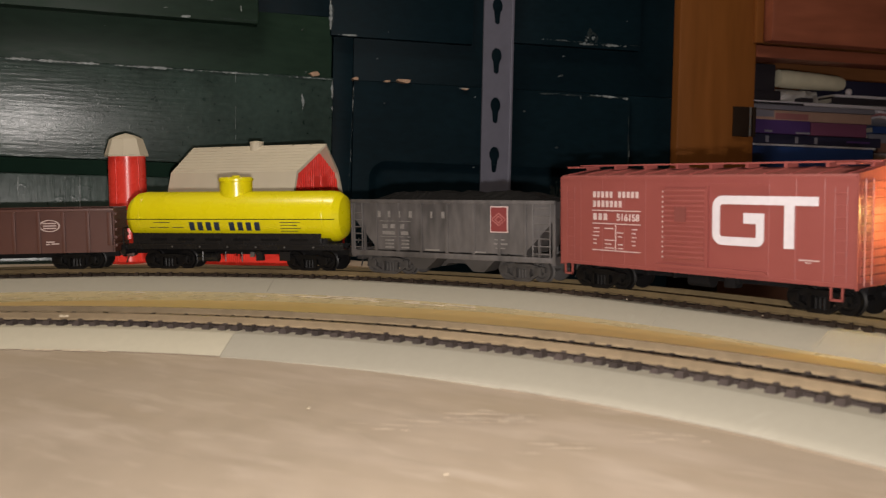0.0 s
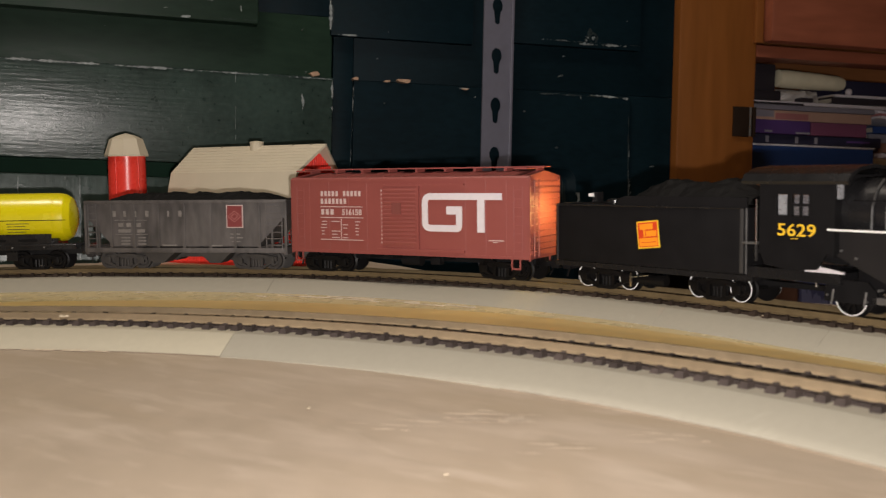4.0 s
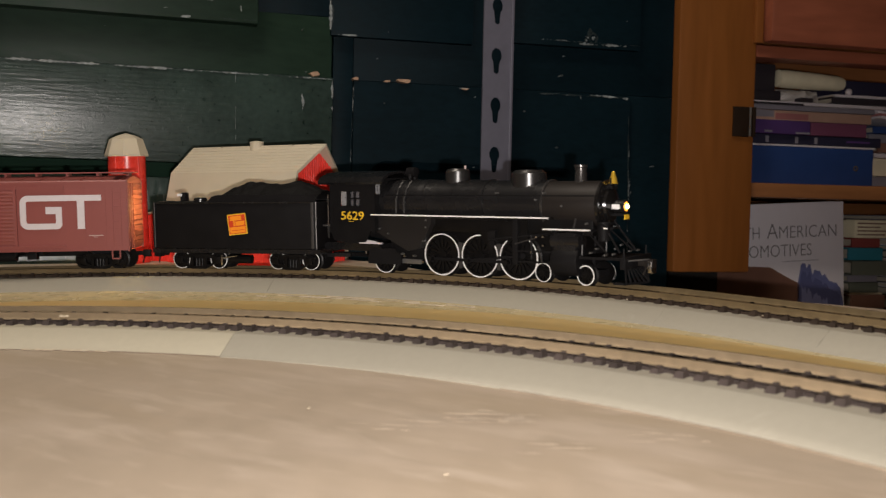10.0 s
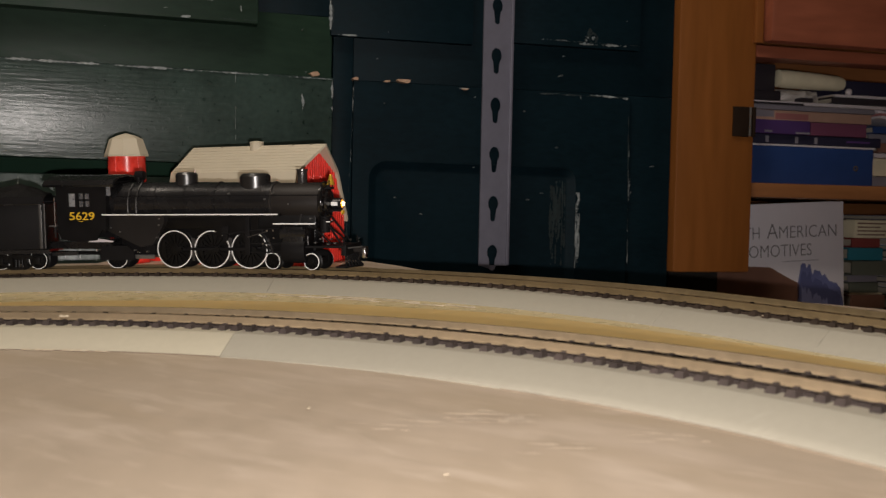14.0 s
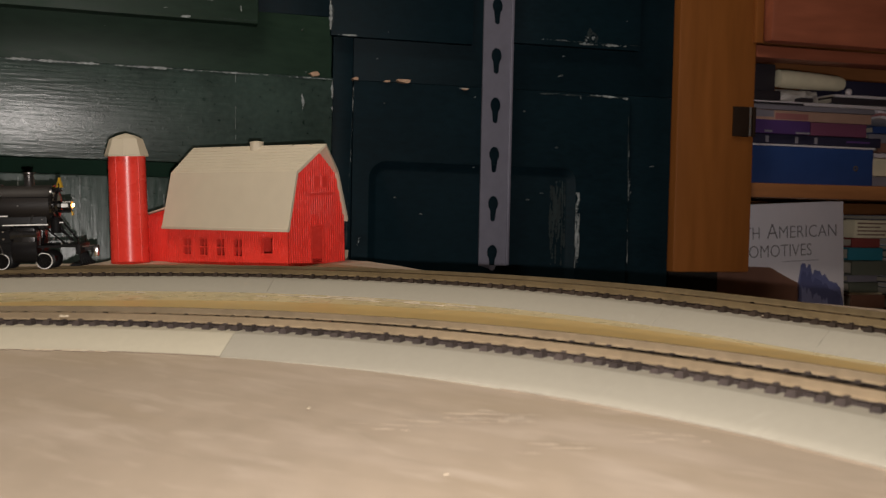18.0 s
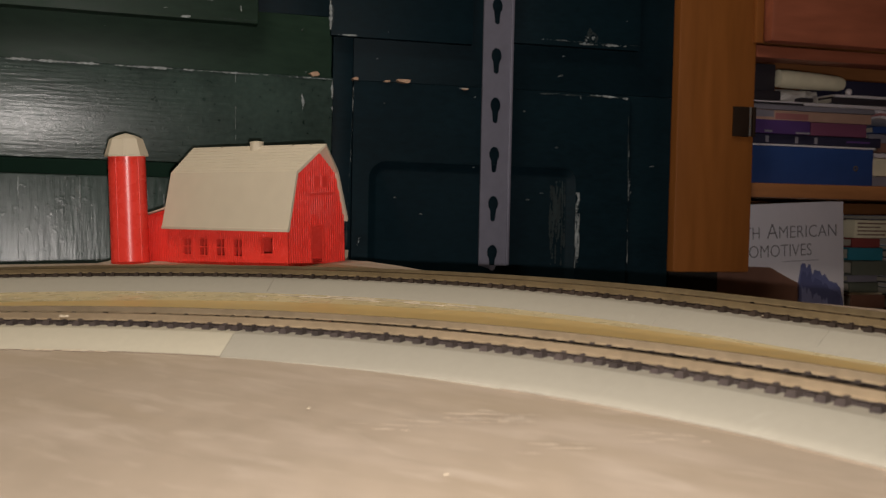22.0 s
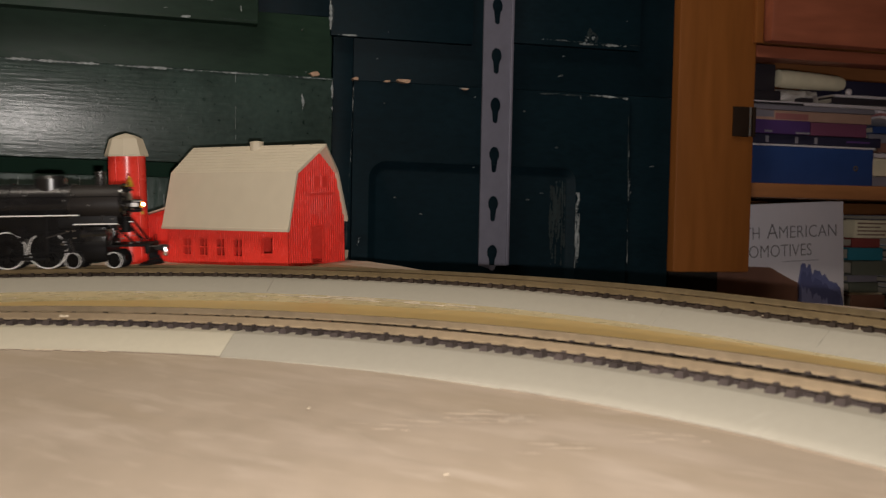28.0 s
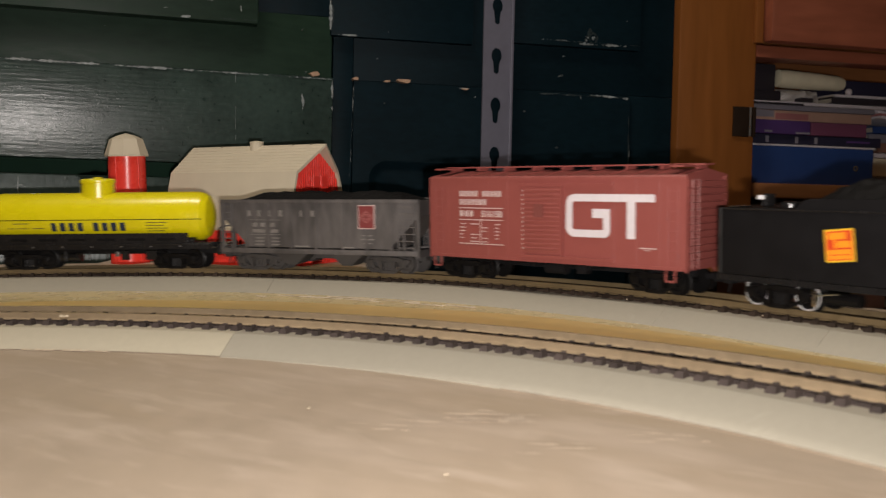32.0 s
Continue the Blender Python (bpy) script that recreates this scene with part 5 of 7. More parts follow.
    # underframe
    bm = box(B(), -hl + 0.004, hl - 0.004, -0.0030, 0.0030, 0.0098, z0 - 0.0001)
    for x in (-0.022, -0.008, 0.008, 0.022):
        box(bm, x - 0.0006, x + 0.0006, -hw + 0.002, hw - 0.002, 0.0112, z0 - 0.0001)
    part("underframe", bm, M_BLACKM, car)
    bm = B()
    rod(bm, (-0.0050, -0.009, 0.0105), (0.0060, -0.009, 0.0105), 0.0028, 14)
    box(bm, 0.0120, 0.0175, -0.011, -0.006, 0.0085, 0.0125, 0.0006)
    part("brake_gear", bm, M_BLACKM, car)
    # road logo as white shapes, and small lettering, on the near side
    y = -hw - 0.0004
    t = 0.0033
    def arc(cx, cz, r0, r1, a0, a1, n=7):
        o = [(cx + r1 * math.cos(radians(a0 + (a1 - a0) * k / n)), cz + r1 * math.sin(radians(a0 + (a1 - a0) * k / n))) for k in range(n + 1)]
        i = [(cx + r0 * math.cos(radians(a0 + (a1 - a0) * k / n)), cz + r0 * math.sin(radians(a0 + (a1 - a0) * k / n))) for k in range(n + 1)]
        return o + i[::-1]
    bm = B()
    x0, xg, zt, zb = 0.0119, 0.0346, 0.0453, 0.0262
    shapes = [[(x0 + 0.0045, zt), (0.0563, zt), (0.0563, zt - t), (x0 + 0.0045, zt - t)], [(x0, zb + 0.0045), (x0 + t, zb + 0.0045), (x0 + t, zt - 0.0045), (x0, zt - 0.0045)], [(x0 + 0.0045, zb), (xg - 0.003, zb), (xg - 0.003, zb + t), (x0 + 0.0045, zb + t)], [(xg - t, zb + 0.003), (xg, zb + 0.003), (xg, 0.0388), (xg - t, 0.0388)], [(0.0258, 0.0348), (xg - t, 0.0348), (xg - t, 0.0388), (0.0258, 0.0388)], [(0.0430, zb), (0.0470, zb), (0.0470, zt - t), (0.0430, zt - t)], arc(x0 + 0.0045, zt - 0.0045, 0.0012, 0.0045, 90, 180), arc(x0 + 0.0045, zb + 0.0045, 0.0012, 0.0045, 180, 270), arc(xg - 0.003, zb + 0.003, 0.0002, 0.003, 270, 360)]
    for p in shapes:
        extrude(bm, p, y, y + 0.0006, "Y")
    part("road_logo", bm, M_LOGO, car, "white road logo", smooth=None)
    rng = random.Random(8)
    def word(n, x0, x1, z0, z1, gaps=()):
        st = (x1 - x0) / n
        return [(x0 + st * k + st * 0.2, x0 + st * (k + 1) - st * 0.22, z0, z1) for k in range(n) if k not in gaps]
    bars("road_name", word(11, -0.0512, -0.0248, 0.0437, 0.0464, (5,)) + word(7, -0.0512, -0.0340, 0.0396, 0.0424), -hw - 0.0002, M_LETTER, car, "rows of white road lettering")
    lettering("car_number", "516158", 0.0042, 0.0125, M_LETTER, car, -0.0372, -hw - 0.0003, 0.0339, bold=0.0001)
    bars("reporting_mark", word(3, -0.0512, -0.0420, 0.0339, 0.0368), -hw - 0.0002, M_LETTER, car)
    rows = [(-0.0512, -0.0240, 0.0379, 0.0383), (-0.0512, -0.0240, 0.0322, 0.0326), (-0.0512, -0.0240, 0.0205, 0.0209), (-0.0379, -0.0376, 0.0212, 0.0320)]
    for k in range(6):
        z = 0.0301 - 0.0017 * k
        for a, b in ((-0.0510, -0.0470), (-0.0440, -0.0385), (-0.0370, -0.0335), (-0.0290, -0.0250)):
            if rng.random() < 0.8:
                rows.append((a + rng.uniform(0, 0.0008), b - rng.uniform(0, 0.002), z, z + 0.00045))
    rows += [(0.0490, 0.0570, 0.0222, 0.0226), (0.0515, 0.0540, 0.0214, 0.0217)]
    bars("data_panel", rows, -hw - 0.0002, M_LETTER, car, "small white data lettering", kind="stuff")
    truck(car, -0.0540, M_TRUCK)
    truck(car, 0.0540, M_TRUCK)
    coupler(car, -hl, -1)
    coupler(car, hl, 1)
    return car


def hopper():
    car = thing("hopper_car", "weathered black coal hopper with a heaped load", "hopper car")
    hl, hw, zt = 0.0600, 0.0168, 0.0413
    # side sheets, slope sheets and the pockets under them
    side = [(-hl, zt), (-hl, 0.034), (-0.0440, 0.0185), (-0.0440, 0.0150), (-0.0270, 0.0150), (-0.0205, 0.0075), (-0.0140, 0.0075), (-0.0060, 0.0150), (0.0060, 0.0150), (0.0140, 0.0075), (0.0205, 0.0075), (0.0270, 0.0150), (0.0440, 0.0150), (0.0440, 0.0185), (hl, 0.034), (hl, zt)]
    for s in (-1, 1):
        bm = B()
        poly = [(-hl, zt), (-hl, 0.0335), (-0.0430, 0.0160), (0.0430, 0.0160), (hl, 0.0335), (hl, zt)]
        extrude(bm, poly, *sorted((s * hw, s * (hw - 0.0008))), "Y")
        part("side_sheet", bm, M_HOPPER, car, smooth=None)
        bm = box(B(), -hl, hl, *sorted((s * (hw - 0.0012), s * (hw + 0.0012))), zt - 0.0012, zt + 0.0006, 0.0003)
        part("top_chord", bm, M_HOPPER, car)
        bm = box(B(), -hl, hl, *sorted((s * (hw - 0.0012), s * (hw + 0.0006))), 0.0125, 0.0152, 0.0003)
        part("side_sill", bm, M_HOPPER, car)
        for x in (-0.0440, -0.0300, -0.0155, 0.0, 0.0155, 0.0300, 0.0440):
            part("rib", box(B(), x - 0.0009, x + 0.0009, *sorted((s * (hw - 0.0002), s * (hw + 0.0005))), 0.0152, zt - 0.0010, 0.0003), M_HOPPER, car)
        for e in (-1, 1):
            part("corner_post", box(B(), e * (hl - 0.0006) - 0.0008, e * (hl - 0.0006) + 0.0008, *sorted((s * (hw - 0.001), s * (hw + 0.0008))), 0.0125, zt, 0.0003), M_HOPPER, car)
            part("brace_post", box(B(), e * 0.0515 - 0.0006, e * 0.0515 + 0.0006, *sorted((s * (hw - 0.001), s * (hw + 0.0004))), 0.0150, 0.0280), M_HOPPER, car)
            ladder("ladder", car, M_HOPPER, e * 0.0505 - 0.002, e * 0.0575, s * (hw + 0.0009), 0.0150, 0.0400, 7, th=0.0003)
        for e in (-1, 1):
            bm = extrude(B(), [(e * 0.0040, 0.0150), (e * 0.0290, 0.0150), (e * 0.0200, 0.0065), (e * 0.0140, 0.0065)], *sorted((s * 0.0030, s * (hw - 0.002))), "Y")
            part("discharge_pocket", bm, M_HOPTRUCK, car, smooth=None)
    for e in (-1, 1):
        bm = extrude(B(), [(e * hl, zt), (e * hl, 0.0335), (e * 0.0430, 0.0160), (e * 0.0400, 0.0160), (e * 0.0560, 0.0345), (e * 0.0590, zt)], -hw + 0.0008, hw - 0.0008, "Y")
        part("end_slope", bm, M_HOPPER, car, smooth=None)
        bm = box(B(), e * (hl - 0.001) - 0.0010, e * (hl - 0.001) + 0.0010, -hw, hw, 0.0115, 0.0155)
        part("end_sill", bm, M_HOPPER, car)
    part("center_sill", box(B(), -hl + 0.002, hl - 0.002, -0.0028, 0.0028, 0.0090, 0.0150), M_HOPTRUCK, car)
    # heaped coal
    bm = B()
    nx, ny = 56, 14
    g = []
    for i in range(nx + 1):
        row = []
        for j in range(ny + 1):
            u, v = i / nx, j / ny
            x, y = (u - 0.5) * 2 * (hl - 0.0018), (v - 0.5) * 2 * (hw - 0.0014)
            edge = min(1, 6 * u, 6 * (1 - u)) * min(1, 3.2 * v, 3.2 * (1 - v))
            z = zt - 0.0010 + 0.0052 * edge + 0.0012 * edge * noise.noise((x * 120, y * 120, 0)) + 0.0009 * noise.noise((x * 700, y * 700, 4))
            row.append(bm.verts.new((x, y, z)))
        g.append(row)
    for i in range(nx):
        for j in range(ny):
            bm.faces.new((g[i][j], g[i + 1][j], g[i + 1][j + 1], g[i][j + 1]))
    part("coal_load", bm, M_COAL, car, "heaped black coal", smooth=None)
    y = -hw - 0.0012
    M_FADED = mat("faded_lettering", (0.19, 0.175, 0.165), 0.6, vary=0.5, scale=500)
    bars("road_name", [(-0.0427 + 0.0066 * k, -0.0408 + 0.0066 * k - 0.0004 * (k % 3), 0.0327, 0.0360) for k in range(7)], -hw - 0.0002, M_FADED, car, "worn white road lettering")
    rows = [(-0.0415, -0.0310, 0.0306, 0.0309), (-0.0290, -0.0220, 0.0306, 0.0309), (-0.0395, -0.0365, 0.0270, 0.0292), (-0.0345, -0.0318, 0.0270, 0.0292), (-0.0285, -0.0258, 0.0270, 0.0292), (-0.0395, -0.0320, 0.0238, 0.0256), (-0.0280, -0.0235, 0.0238, 0.0256), (-0.0415, -0.0310, 0.0226, 0.0229), (-0.0290, -0.0220, 0.0226, 0.0229)]
    for k in range(3):
        rows += [(-0.0380, -0.0325, 0.0205 - 0.0018 * k, 0.0213 - 0.0018 * k), (-0.0275, -0.0230, 0.0205 - 0.0018 * k, 0.0213 - 0.0018 * k)]
    rows += [(-0.0130, -0.0045, 0.0162, 0.0170), (0.0150, 0.0225, 0.0160, 0.0168), (0.0275, 0.0330, 0.0226, 0.0232), (0.0270, 0.0345, 0.0205, 0.0212), (0.0280, 0.0330, 0.0185, 0.0190)]
    bars("data_lettering", rows, -hw - 0.0002, M_FADED, car, kind="stuff")
    h = part("herald", box(B(), 0.0256, 0.0352, y, y + 0.0006, 0.0264, 0.0390), M_LETTER, car, "red herald plate with a white border")
    part("herald_field", box(B(), 0.0261, 0.0347, y - 0.0002, y + 0.0002, 0.0269, 0.0385), M_HERALD, h)
    pale = mat("herald_pale", (0.36, 0.13, 0.12), 0.6)
    for k in (1.0, 0.55):
        bm = B()
        rim = [(0.0304 - 0.0038 * k, 0.0327), (0.0304, 0.0327 - 0.0030 * k), (0.0304 + 0.0038 * k, 0.0327), (0.0304, 0.0327 + 0.0030 * k)]
        for (a, b), (c, d) in zip(rim, rim[1:] + rim[:1]):
            rod(bm, (a, y - 0.0003, b), (c, y - 0.0003, d), 0.00022, 6)
        part("herald_diamond", bm, pale, h)
    truck(car, -0.0405, M_HOPTRUCK)
    truck(car, 0.0405, M_HOPTRUCK)
    coupler(car, -hl, -1, M_HOPTRUCK)
    coupler(car, hl, 1, M_HOPTRUCK)
    return car


def tank_car():
    car = thing("tank_car", "glossy yellow model tank car on a black frame", "tank car")
    r, zc, hl, mid = 0.0142, 0.0320, 0.0672, -0.0042
    prof = [(0.0005, -hl), (r * 0.45, -hl + 0.0008), (r * 0.80, -hl + 0.0028), (r * 0.96, -hl + 0.0062), (r, -hl + 0.0100), (r, hl - 0.0100), (r * 0.96, hl - 0.0062), (r * 0.80, hl - 0.0028), (r * 0.45, hl - 0.0008), (0.0005, hl)]
    tank = part("tank", lathe(B(), prof, 56, "X", (mid, 0, zc)), M_YELLOW, car, "glossy yellow tank")
    for x in (-0.0555, 0.0555):
        part("tank_band", lathe(B(), [(r * 0.999, x - 0.0003), (r * 1.008, x), (r * 0.999, x + 0.0003)], 56, "X", (mid, 0, zc)), M_YELLOW, tank)
    dome = part("dome", lathe(B(), [(0.0092, zc + r - 0.006), (0.0092, zc + r + 0.0055), (0.0098, zc + r + 0.0060), (0.0098, zc + r + 0.0072), (0.0085, zc + r + 0.0080), (0.001, zc + r + 0.0084)], 36, at=(-0.0052, 0, 0)), M_YELLOW, car)
    bm = B()
    for a in range(0, 360, 45):
        rod(bm, (-0.0052 + 0.0088 * math.cos(radians(a)), 0.0088 * math.sin(radians(a)), zc + r + 0.0066), (-0.0052 + 0.0088 * math.cos(radians(a)), 0.0088 * math.sin(radians(a)), zc + r + 0.0080), 0.0006, 8)
    rod(bm, (-0.0052, 0, zc + r + 0.0078), (-0.0052, 0, zc + r + 0.0090), 0.0022, 12)
    part("dome_bolts", bm, M_YELLOW, dome)
    # seam along the tank, saddle and walkway
    bm = B()
    for s in (-1, 1):
        rod(bm, (mid - hl + 0.004, s * (r + 0.0002), zc - 0.0010), (mid + hl - 0.004, s * (r + 0.0002), zc - 0.0010), 0.00022, 6)
    part("grab_rail", bm, M_BLACKM, tank, "thin dark hand rail")
    bm = box(B(), -0.0540, 0.0540, -0.0120, 0.0120, 0.0140, 0.0205)
    part("saddle", bm, M_BLACK, car)
    bm = extrude(B(), [(-0.0630, 0.0232), (0.0510, 0.0232), (0.0510, 0.0178), (0.0625, 0.0178), (0.0650, 0.0142), (-0.0690, 0.0142), (-0.0690, 0.0170), (-0.0630, 0.0170)], -0.0146, -0.0136, "Y")
    part("walkway", bm, M_BLACK, car, smooth=None)
    bm = box(B(), -0.0690, 0.0690, 0.0120, 0.0146, 0.0130, 0.0160)
    part("walkway", bm, M_BLACK, car, smooth=None)
    for k in range(6):
        x = -0.0520 + 0.0170 * k
        # each slot is a flat black patch, its shade put in by colour
        part("slot", box(B(), x, x + 0.0105, -0.0148, -0.0138, 0.0190, 0.0204), M_COAL, car, "slot in the walkway, its shade a flat black patch")
        part("bolt", rod(B(), (x + 0.0138, -0.0152, 0.0157), (x + 0.0138, -0.0144, 0.0157), 0.0005, 8), M_GREYBAR, car)
    part("sill_ledge", box(B(), -0.0690, 0.0640, -0.0154, -0.0147, 0.0166, 0.0174, 0.0002), M_BLACK, car)
    part("outlet_valve", box(B(), 0.0085, 0.0110, -0.0136, -0.0116, 0.0100, 0.0128, 0.0004), M_GREYBAR, car, "bright outlet valve under the frame")
    part("center_sill", box(B(), -0.0700, 0.0700, -0.0040, 0.0040, 0.0108, 0.0140), M_TRUCK, car)
    for e in (-1, 1):
        part("end_beam", box(B(), e * 0.0690 - 0.0015, e * 0.0690 + 0.0015, -0.0155, 0.0155, 0.0110, 0.0165, 0.0004), M_BLACK, car)
        bm = B()
        rod(bm, (e * 0.0690, -0.0148, 0.0165), (e * 0.0690, -0.0148, 0.0260), 0.0004, 6)
        rod(bm, (e * 0.0690, 0.0148, 0.0165), (e * 0.0690, 0.0148, 0.0260), 0.0004, 6)
        rod(bm, (e * 0.0690, -0.0148, 0.0260), (e * 0.0690, 0.0148, 0.0260), 0.0004, 6)
        part("hand_rail", bm, M_BLACKM, car)
    bm = B()
    rod(bm, (-0.024, -0.010, 0.0095), (-0.012, -0.010, 0.0095), 0.0026, 12)
    box(bm, 0.012, 0.016, -0.013, -0.010, 0.0080, 0.0130)
    box(bm, 0.026, 0.032, -0.013, -0.010, 0.0080, 0.0130)
    for x in (-0.020, -0.006, 0.004):
        rod(bm, (x, -0.0138, 0.0075), (x, -0.0138, 0.0130), 0.0004, 6)
    part("brake_gear", bm, M_BLACK, car)
    # lettering as bars along the lower flank of the tank
    def on_tank(name, spots, mtl, label="", kind=""):
        bm = B()
        for x0, x1, z0, z1 in spots:
            n = 3
            for k in range(n):
                za, zb = z0 + (z1 - z0) * k / n, z0 + (z1 - z0) * (k + 1) / n
                q = []
                for x, z in ((x0, za), (x1, za), (x1, zb), (x0, zb)):
                    y = -math.sqrt((r + 0.00012) ** 2 - (z - zc) ** 2)
                    q.append(bm.verts.new((x, y, z)))
                bm.faces.new(q)
        part(name, bm, mtl, tank, label, kind=kind)

    names = []
    x = -0.0285
    for k in range(9):
        if k != 4:
            names.append((x + 0.0005, x + 0.0037, 0.0246, 0.0294))
        x += 0.0051 if k != 4 else 0.0040
    on_tank("name_lettering", names, M_BLUE, "dark blue block lettering")
    on_tank("data_lettering", [(-0.0500, -0.0400, 0.0289, 0.0293), (-0.0530, -0.0490, 0.0261, 0.0265), (-0.0480, -0.0410, 0.0261, 0.0265), (-0.0390, -0.0320, 0.0261, 0.0265)] + [(0.0270, 0.0390 - 0.002 * (k % 2), 0.0290 - 0.0016 * k, 0.0294 - 0.0016 * k) for k in range(4)], M_INK, kind="stuff")
    truck(car, -0.0440, M_TRUCK)
    truck(car, 0.0440, M_TRUCK)
    coupler(car, -0.0700, -1)
    coupler(car, 0.0700, 1)
    return car


def gondola():
    car = thing("gondola_car", "brown model gondola car with an oval herald", "gondola car")
    hl, hw, z0, z1 = 0.0710, 0.0170, 0.0125, 0.0372
    part("floor_pan", box(B(), -hl, hl, -hw + 0.001, hw - 0.001, z0, z0 + 0.002), M_BROWN, car)
    for s in (-1, 1):
        part("side", box(B(), -hl, hl, *sorted((s * hw, s * (hw - 0.001))), z0, z1), M_BROWN, car, smooth=None)
        part("top_chord", box(B(), -hl - 0.0004, hl + 0.0004, *sorted((s * (hw - 0.0014), s * (hw + 0.0012))), z1 - 0.0012, z1 + 0.0004, 0.0003), M_BROWN, car)
        for k in range(10):
            x = 0.0571 - 0.0134 * k
            part("rib", box(B(), x - 0.0010, x + 0.0010, *sorted((s * (hw - 0.0002), s * (hw + 0.0012))), z0, z1 - 0.001, 0.0003), M_BROWN, car)
        part("end_ladder_post", box(B(), hl - 0.0032, hl - 0.0004, *sorted((s * (hw - 0.0002), s * (hw + 0.0016))), z0 + 0.004, z1 - 0.002, 0.0004), M_BROWN, car)
    for e in (-1, 1):
        part("end", box(B(), e * hl - 0.0006, e * hl + 0.0006, -hw, hw, z0, z1), M_BROWN, car)
        bm = B()
        for k in range(5):
            box(bm, e * (hl + 0.0009) - 0.0008, e * (hl + 0.0009) + 0.0008, -hw + 0.001, hw - 0.001, z0 + 0.003 + 0.0045 * k, z0 + 0.0048 + 0.0045 * k, 0.0003)
        part("end_ribs", bm, M_BROWN, car)
    part("center_sill", box(B(), -hl, hl, -0.004, 0.004, 0.0090, z0), M_BLACKM, car)
    y = -hw - 0.0003
    bm = B()
    o = ring_poly(1.0, 28)
    for a, b in zip(o, o[1:] + o[:1]):
        q = [(0.0362 + 0.0057 * k[0] * f, 0.0280 + 0.0034 * k[1] * f) for k, f in ((a, 1), (b, 1), (b, 0.86), (a, 0.86))]
        bm.faces.new([bm.verts.new((p[0], y, p[1])) for p in q])
    for z in (0.0266, 0.0280, 0.0294):
        box(bm, 0.0326, 0.0398, y - 0.0001, y + 0.0001, z - 0.0003, z + 0.0003)
    part("herald", bm, M_LETTER, car, "white oval herald", smooth=None)
    bars("data_lettering", [(0.0340, 0.0385, 0.0185, 0.0192), (0.0340, 0.0360, 0.0172, 0.0178), (0.0370, 0.0410, 0.0174, 0.0181)], y, M_LETTER, car)
    truck(car, -0.0500, M_TRUCK)
    truck(car, 0.0500, M_TRUCK)
    coupler(car, hl, 1, M_BROWN)
    return car


def tender():
    car = thing("tender", "black model tender heaped with coal, orange label on its side", "tender")
    x0, x1, hw, z0, z1 = -0.0545, 0.0448, 0.0162, 0.0145, 0.0405
    part("body", box(B(), x0, x1, -hw, hw, z0, z1, 0.0007), M_BLACKM, car)
    part("frame", box(B(), x0 - 0.001, x1 + 0.002, -hw + 0.001, hw - 0.001, 0.0120, z0 - 0.0002), M_BLACK, car)
    # flared coal boards and the load
    for s in (-1, 1):
        bm = extrude(B(), [(-0.0200, z1), (0.0445, z1), (0.0445, 0.0445), (-0.0140, 0.0445), (-0.0175, 0.0435)], *sorted((s * (hw - 0.0002), s * (hw - 0.0012))), "Y")
        part("coal_board", bm, M_BLACKM, car, smooth=None)
        for x, r in ((0.0452, 0.00045), (x0 + 0.002, 0.00035)):
            part("grab_iron", rod(B(), (x, s * (hw + 0.0010), 0.0150), (x, s * (hw + 0.0010), 0.0405), r, 8), M_DULLBAR, car, "worn grey grab iron")
        part("corner_post", box(B(), 0.0420, 0.0436, *sorted((s * hw, s * (hw + 0.0007))), 0.0150, 0.0402, 0.0003), M_DULLBAR, car, "worn grey corner post")
        part("top_bead", rod(B(), (x0 + 0.001, s * (hw + 0.0001), z1 - 0.0003), (x1 - 0.001, s * (hw + 0.0001), z1 - 0.0003), 0.0004, 8), M_BLACK, car)
    bm = B()
    nx, ny = 44, 16
    g = []
    for i in range(nx + 1):
        row = []
        for j in range(ny + 1):
            u, v = i / nx, j / ny
            x, y = -0.0190 + 0.0630 * u, (v - 0.5) * 2 * (hw - 0.0013)
            prof = np.interp(u, [0, 0.12, 0.3, 0.45, 0.6, 0.75, 0.88, 1], [0.0, 0.0045, 0.0085, 0.0072, 0.0068, 0.0085, 0.0062, 0.0030])
            cross = min(1, 2.6 * v, 2.6 * (1 - v)) ** 0.7
            z = z1 + 0.0006 + (prof + 0.002) * cross + 0.0010 * noise.noise((x * 260, y * 260, 9))
            row.append(bm.verts.new((x, y, z)))
        g.append(row)
    for i in range(nx):
        for j in range(ny):
            bm.faces.new((g[i][j], g[i + 1][j], g[i + 1][j + 1], g[i][j + 1]))
    part("coal_load", bm, M_COAL, car, smooth=None)
    # tank deck with hatch and the lit back-up lamp
    bm = lathe(B(), [(0.0038, z1), (0.0038, z1 + 0.0016), (0.0030, z1 + 0.0022), (0.0005, z1 + 0.0024)], 16, at=(-0.0330, 0, 0))
    part("water_hatch", bm, M_BLACK, car)
    lamp = part("backup_lamp", box(B(), -0.0446, -0.0415, -0.0024, 0.0024, z1 + 0.0002, z1 + 0.0052, 0.0005), M_BLACK, car)
    # added cup, there to block the lamp's light once turned in
    cup = part("lamp_cup", lathe(B(), [(0.0005, 0.0026), (0.0024, 0.0026), (0.0024, -0.0006), (0.0021, -0.0006), (0.0021, 0.0022), (0.0005, 0.0022)], 20, "X"), M_BLACK, lamp)
    part("lens", lathe(B(), [(0.0002, -0.0022), (0.0009, -0.0019), (0.0014, -0.0012), (0.0016, -0.0004), (0.0016, 0.0007)], 16, "X"), M_BACKLAMP, cup, "glowing warm lens")
    CUPS.append((cup, (x0 - 0.0034, 0, 0.0380)))
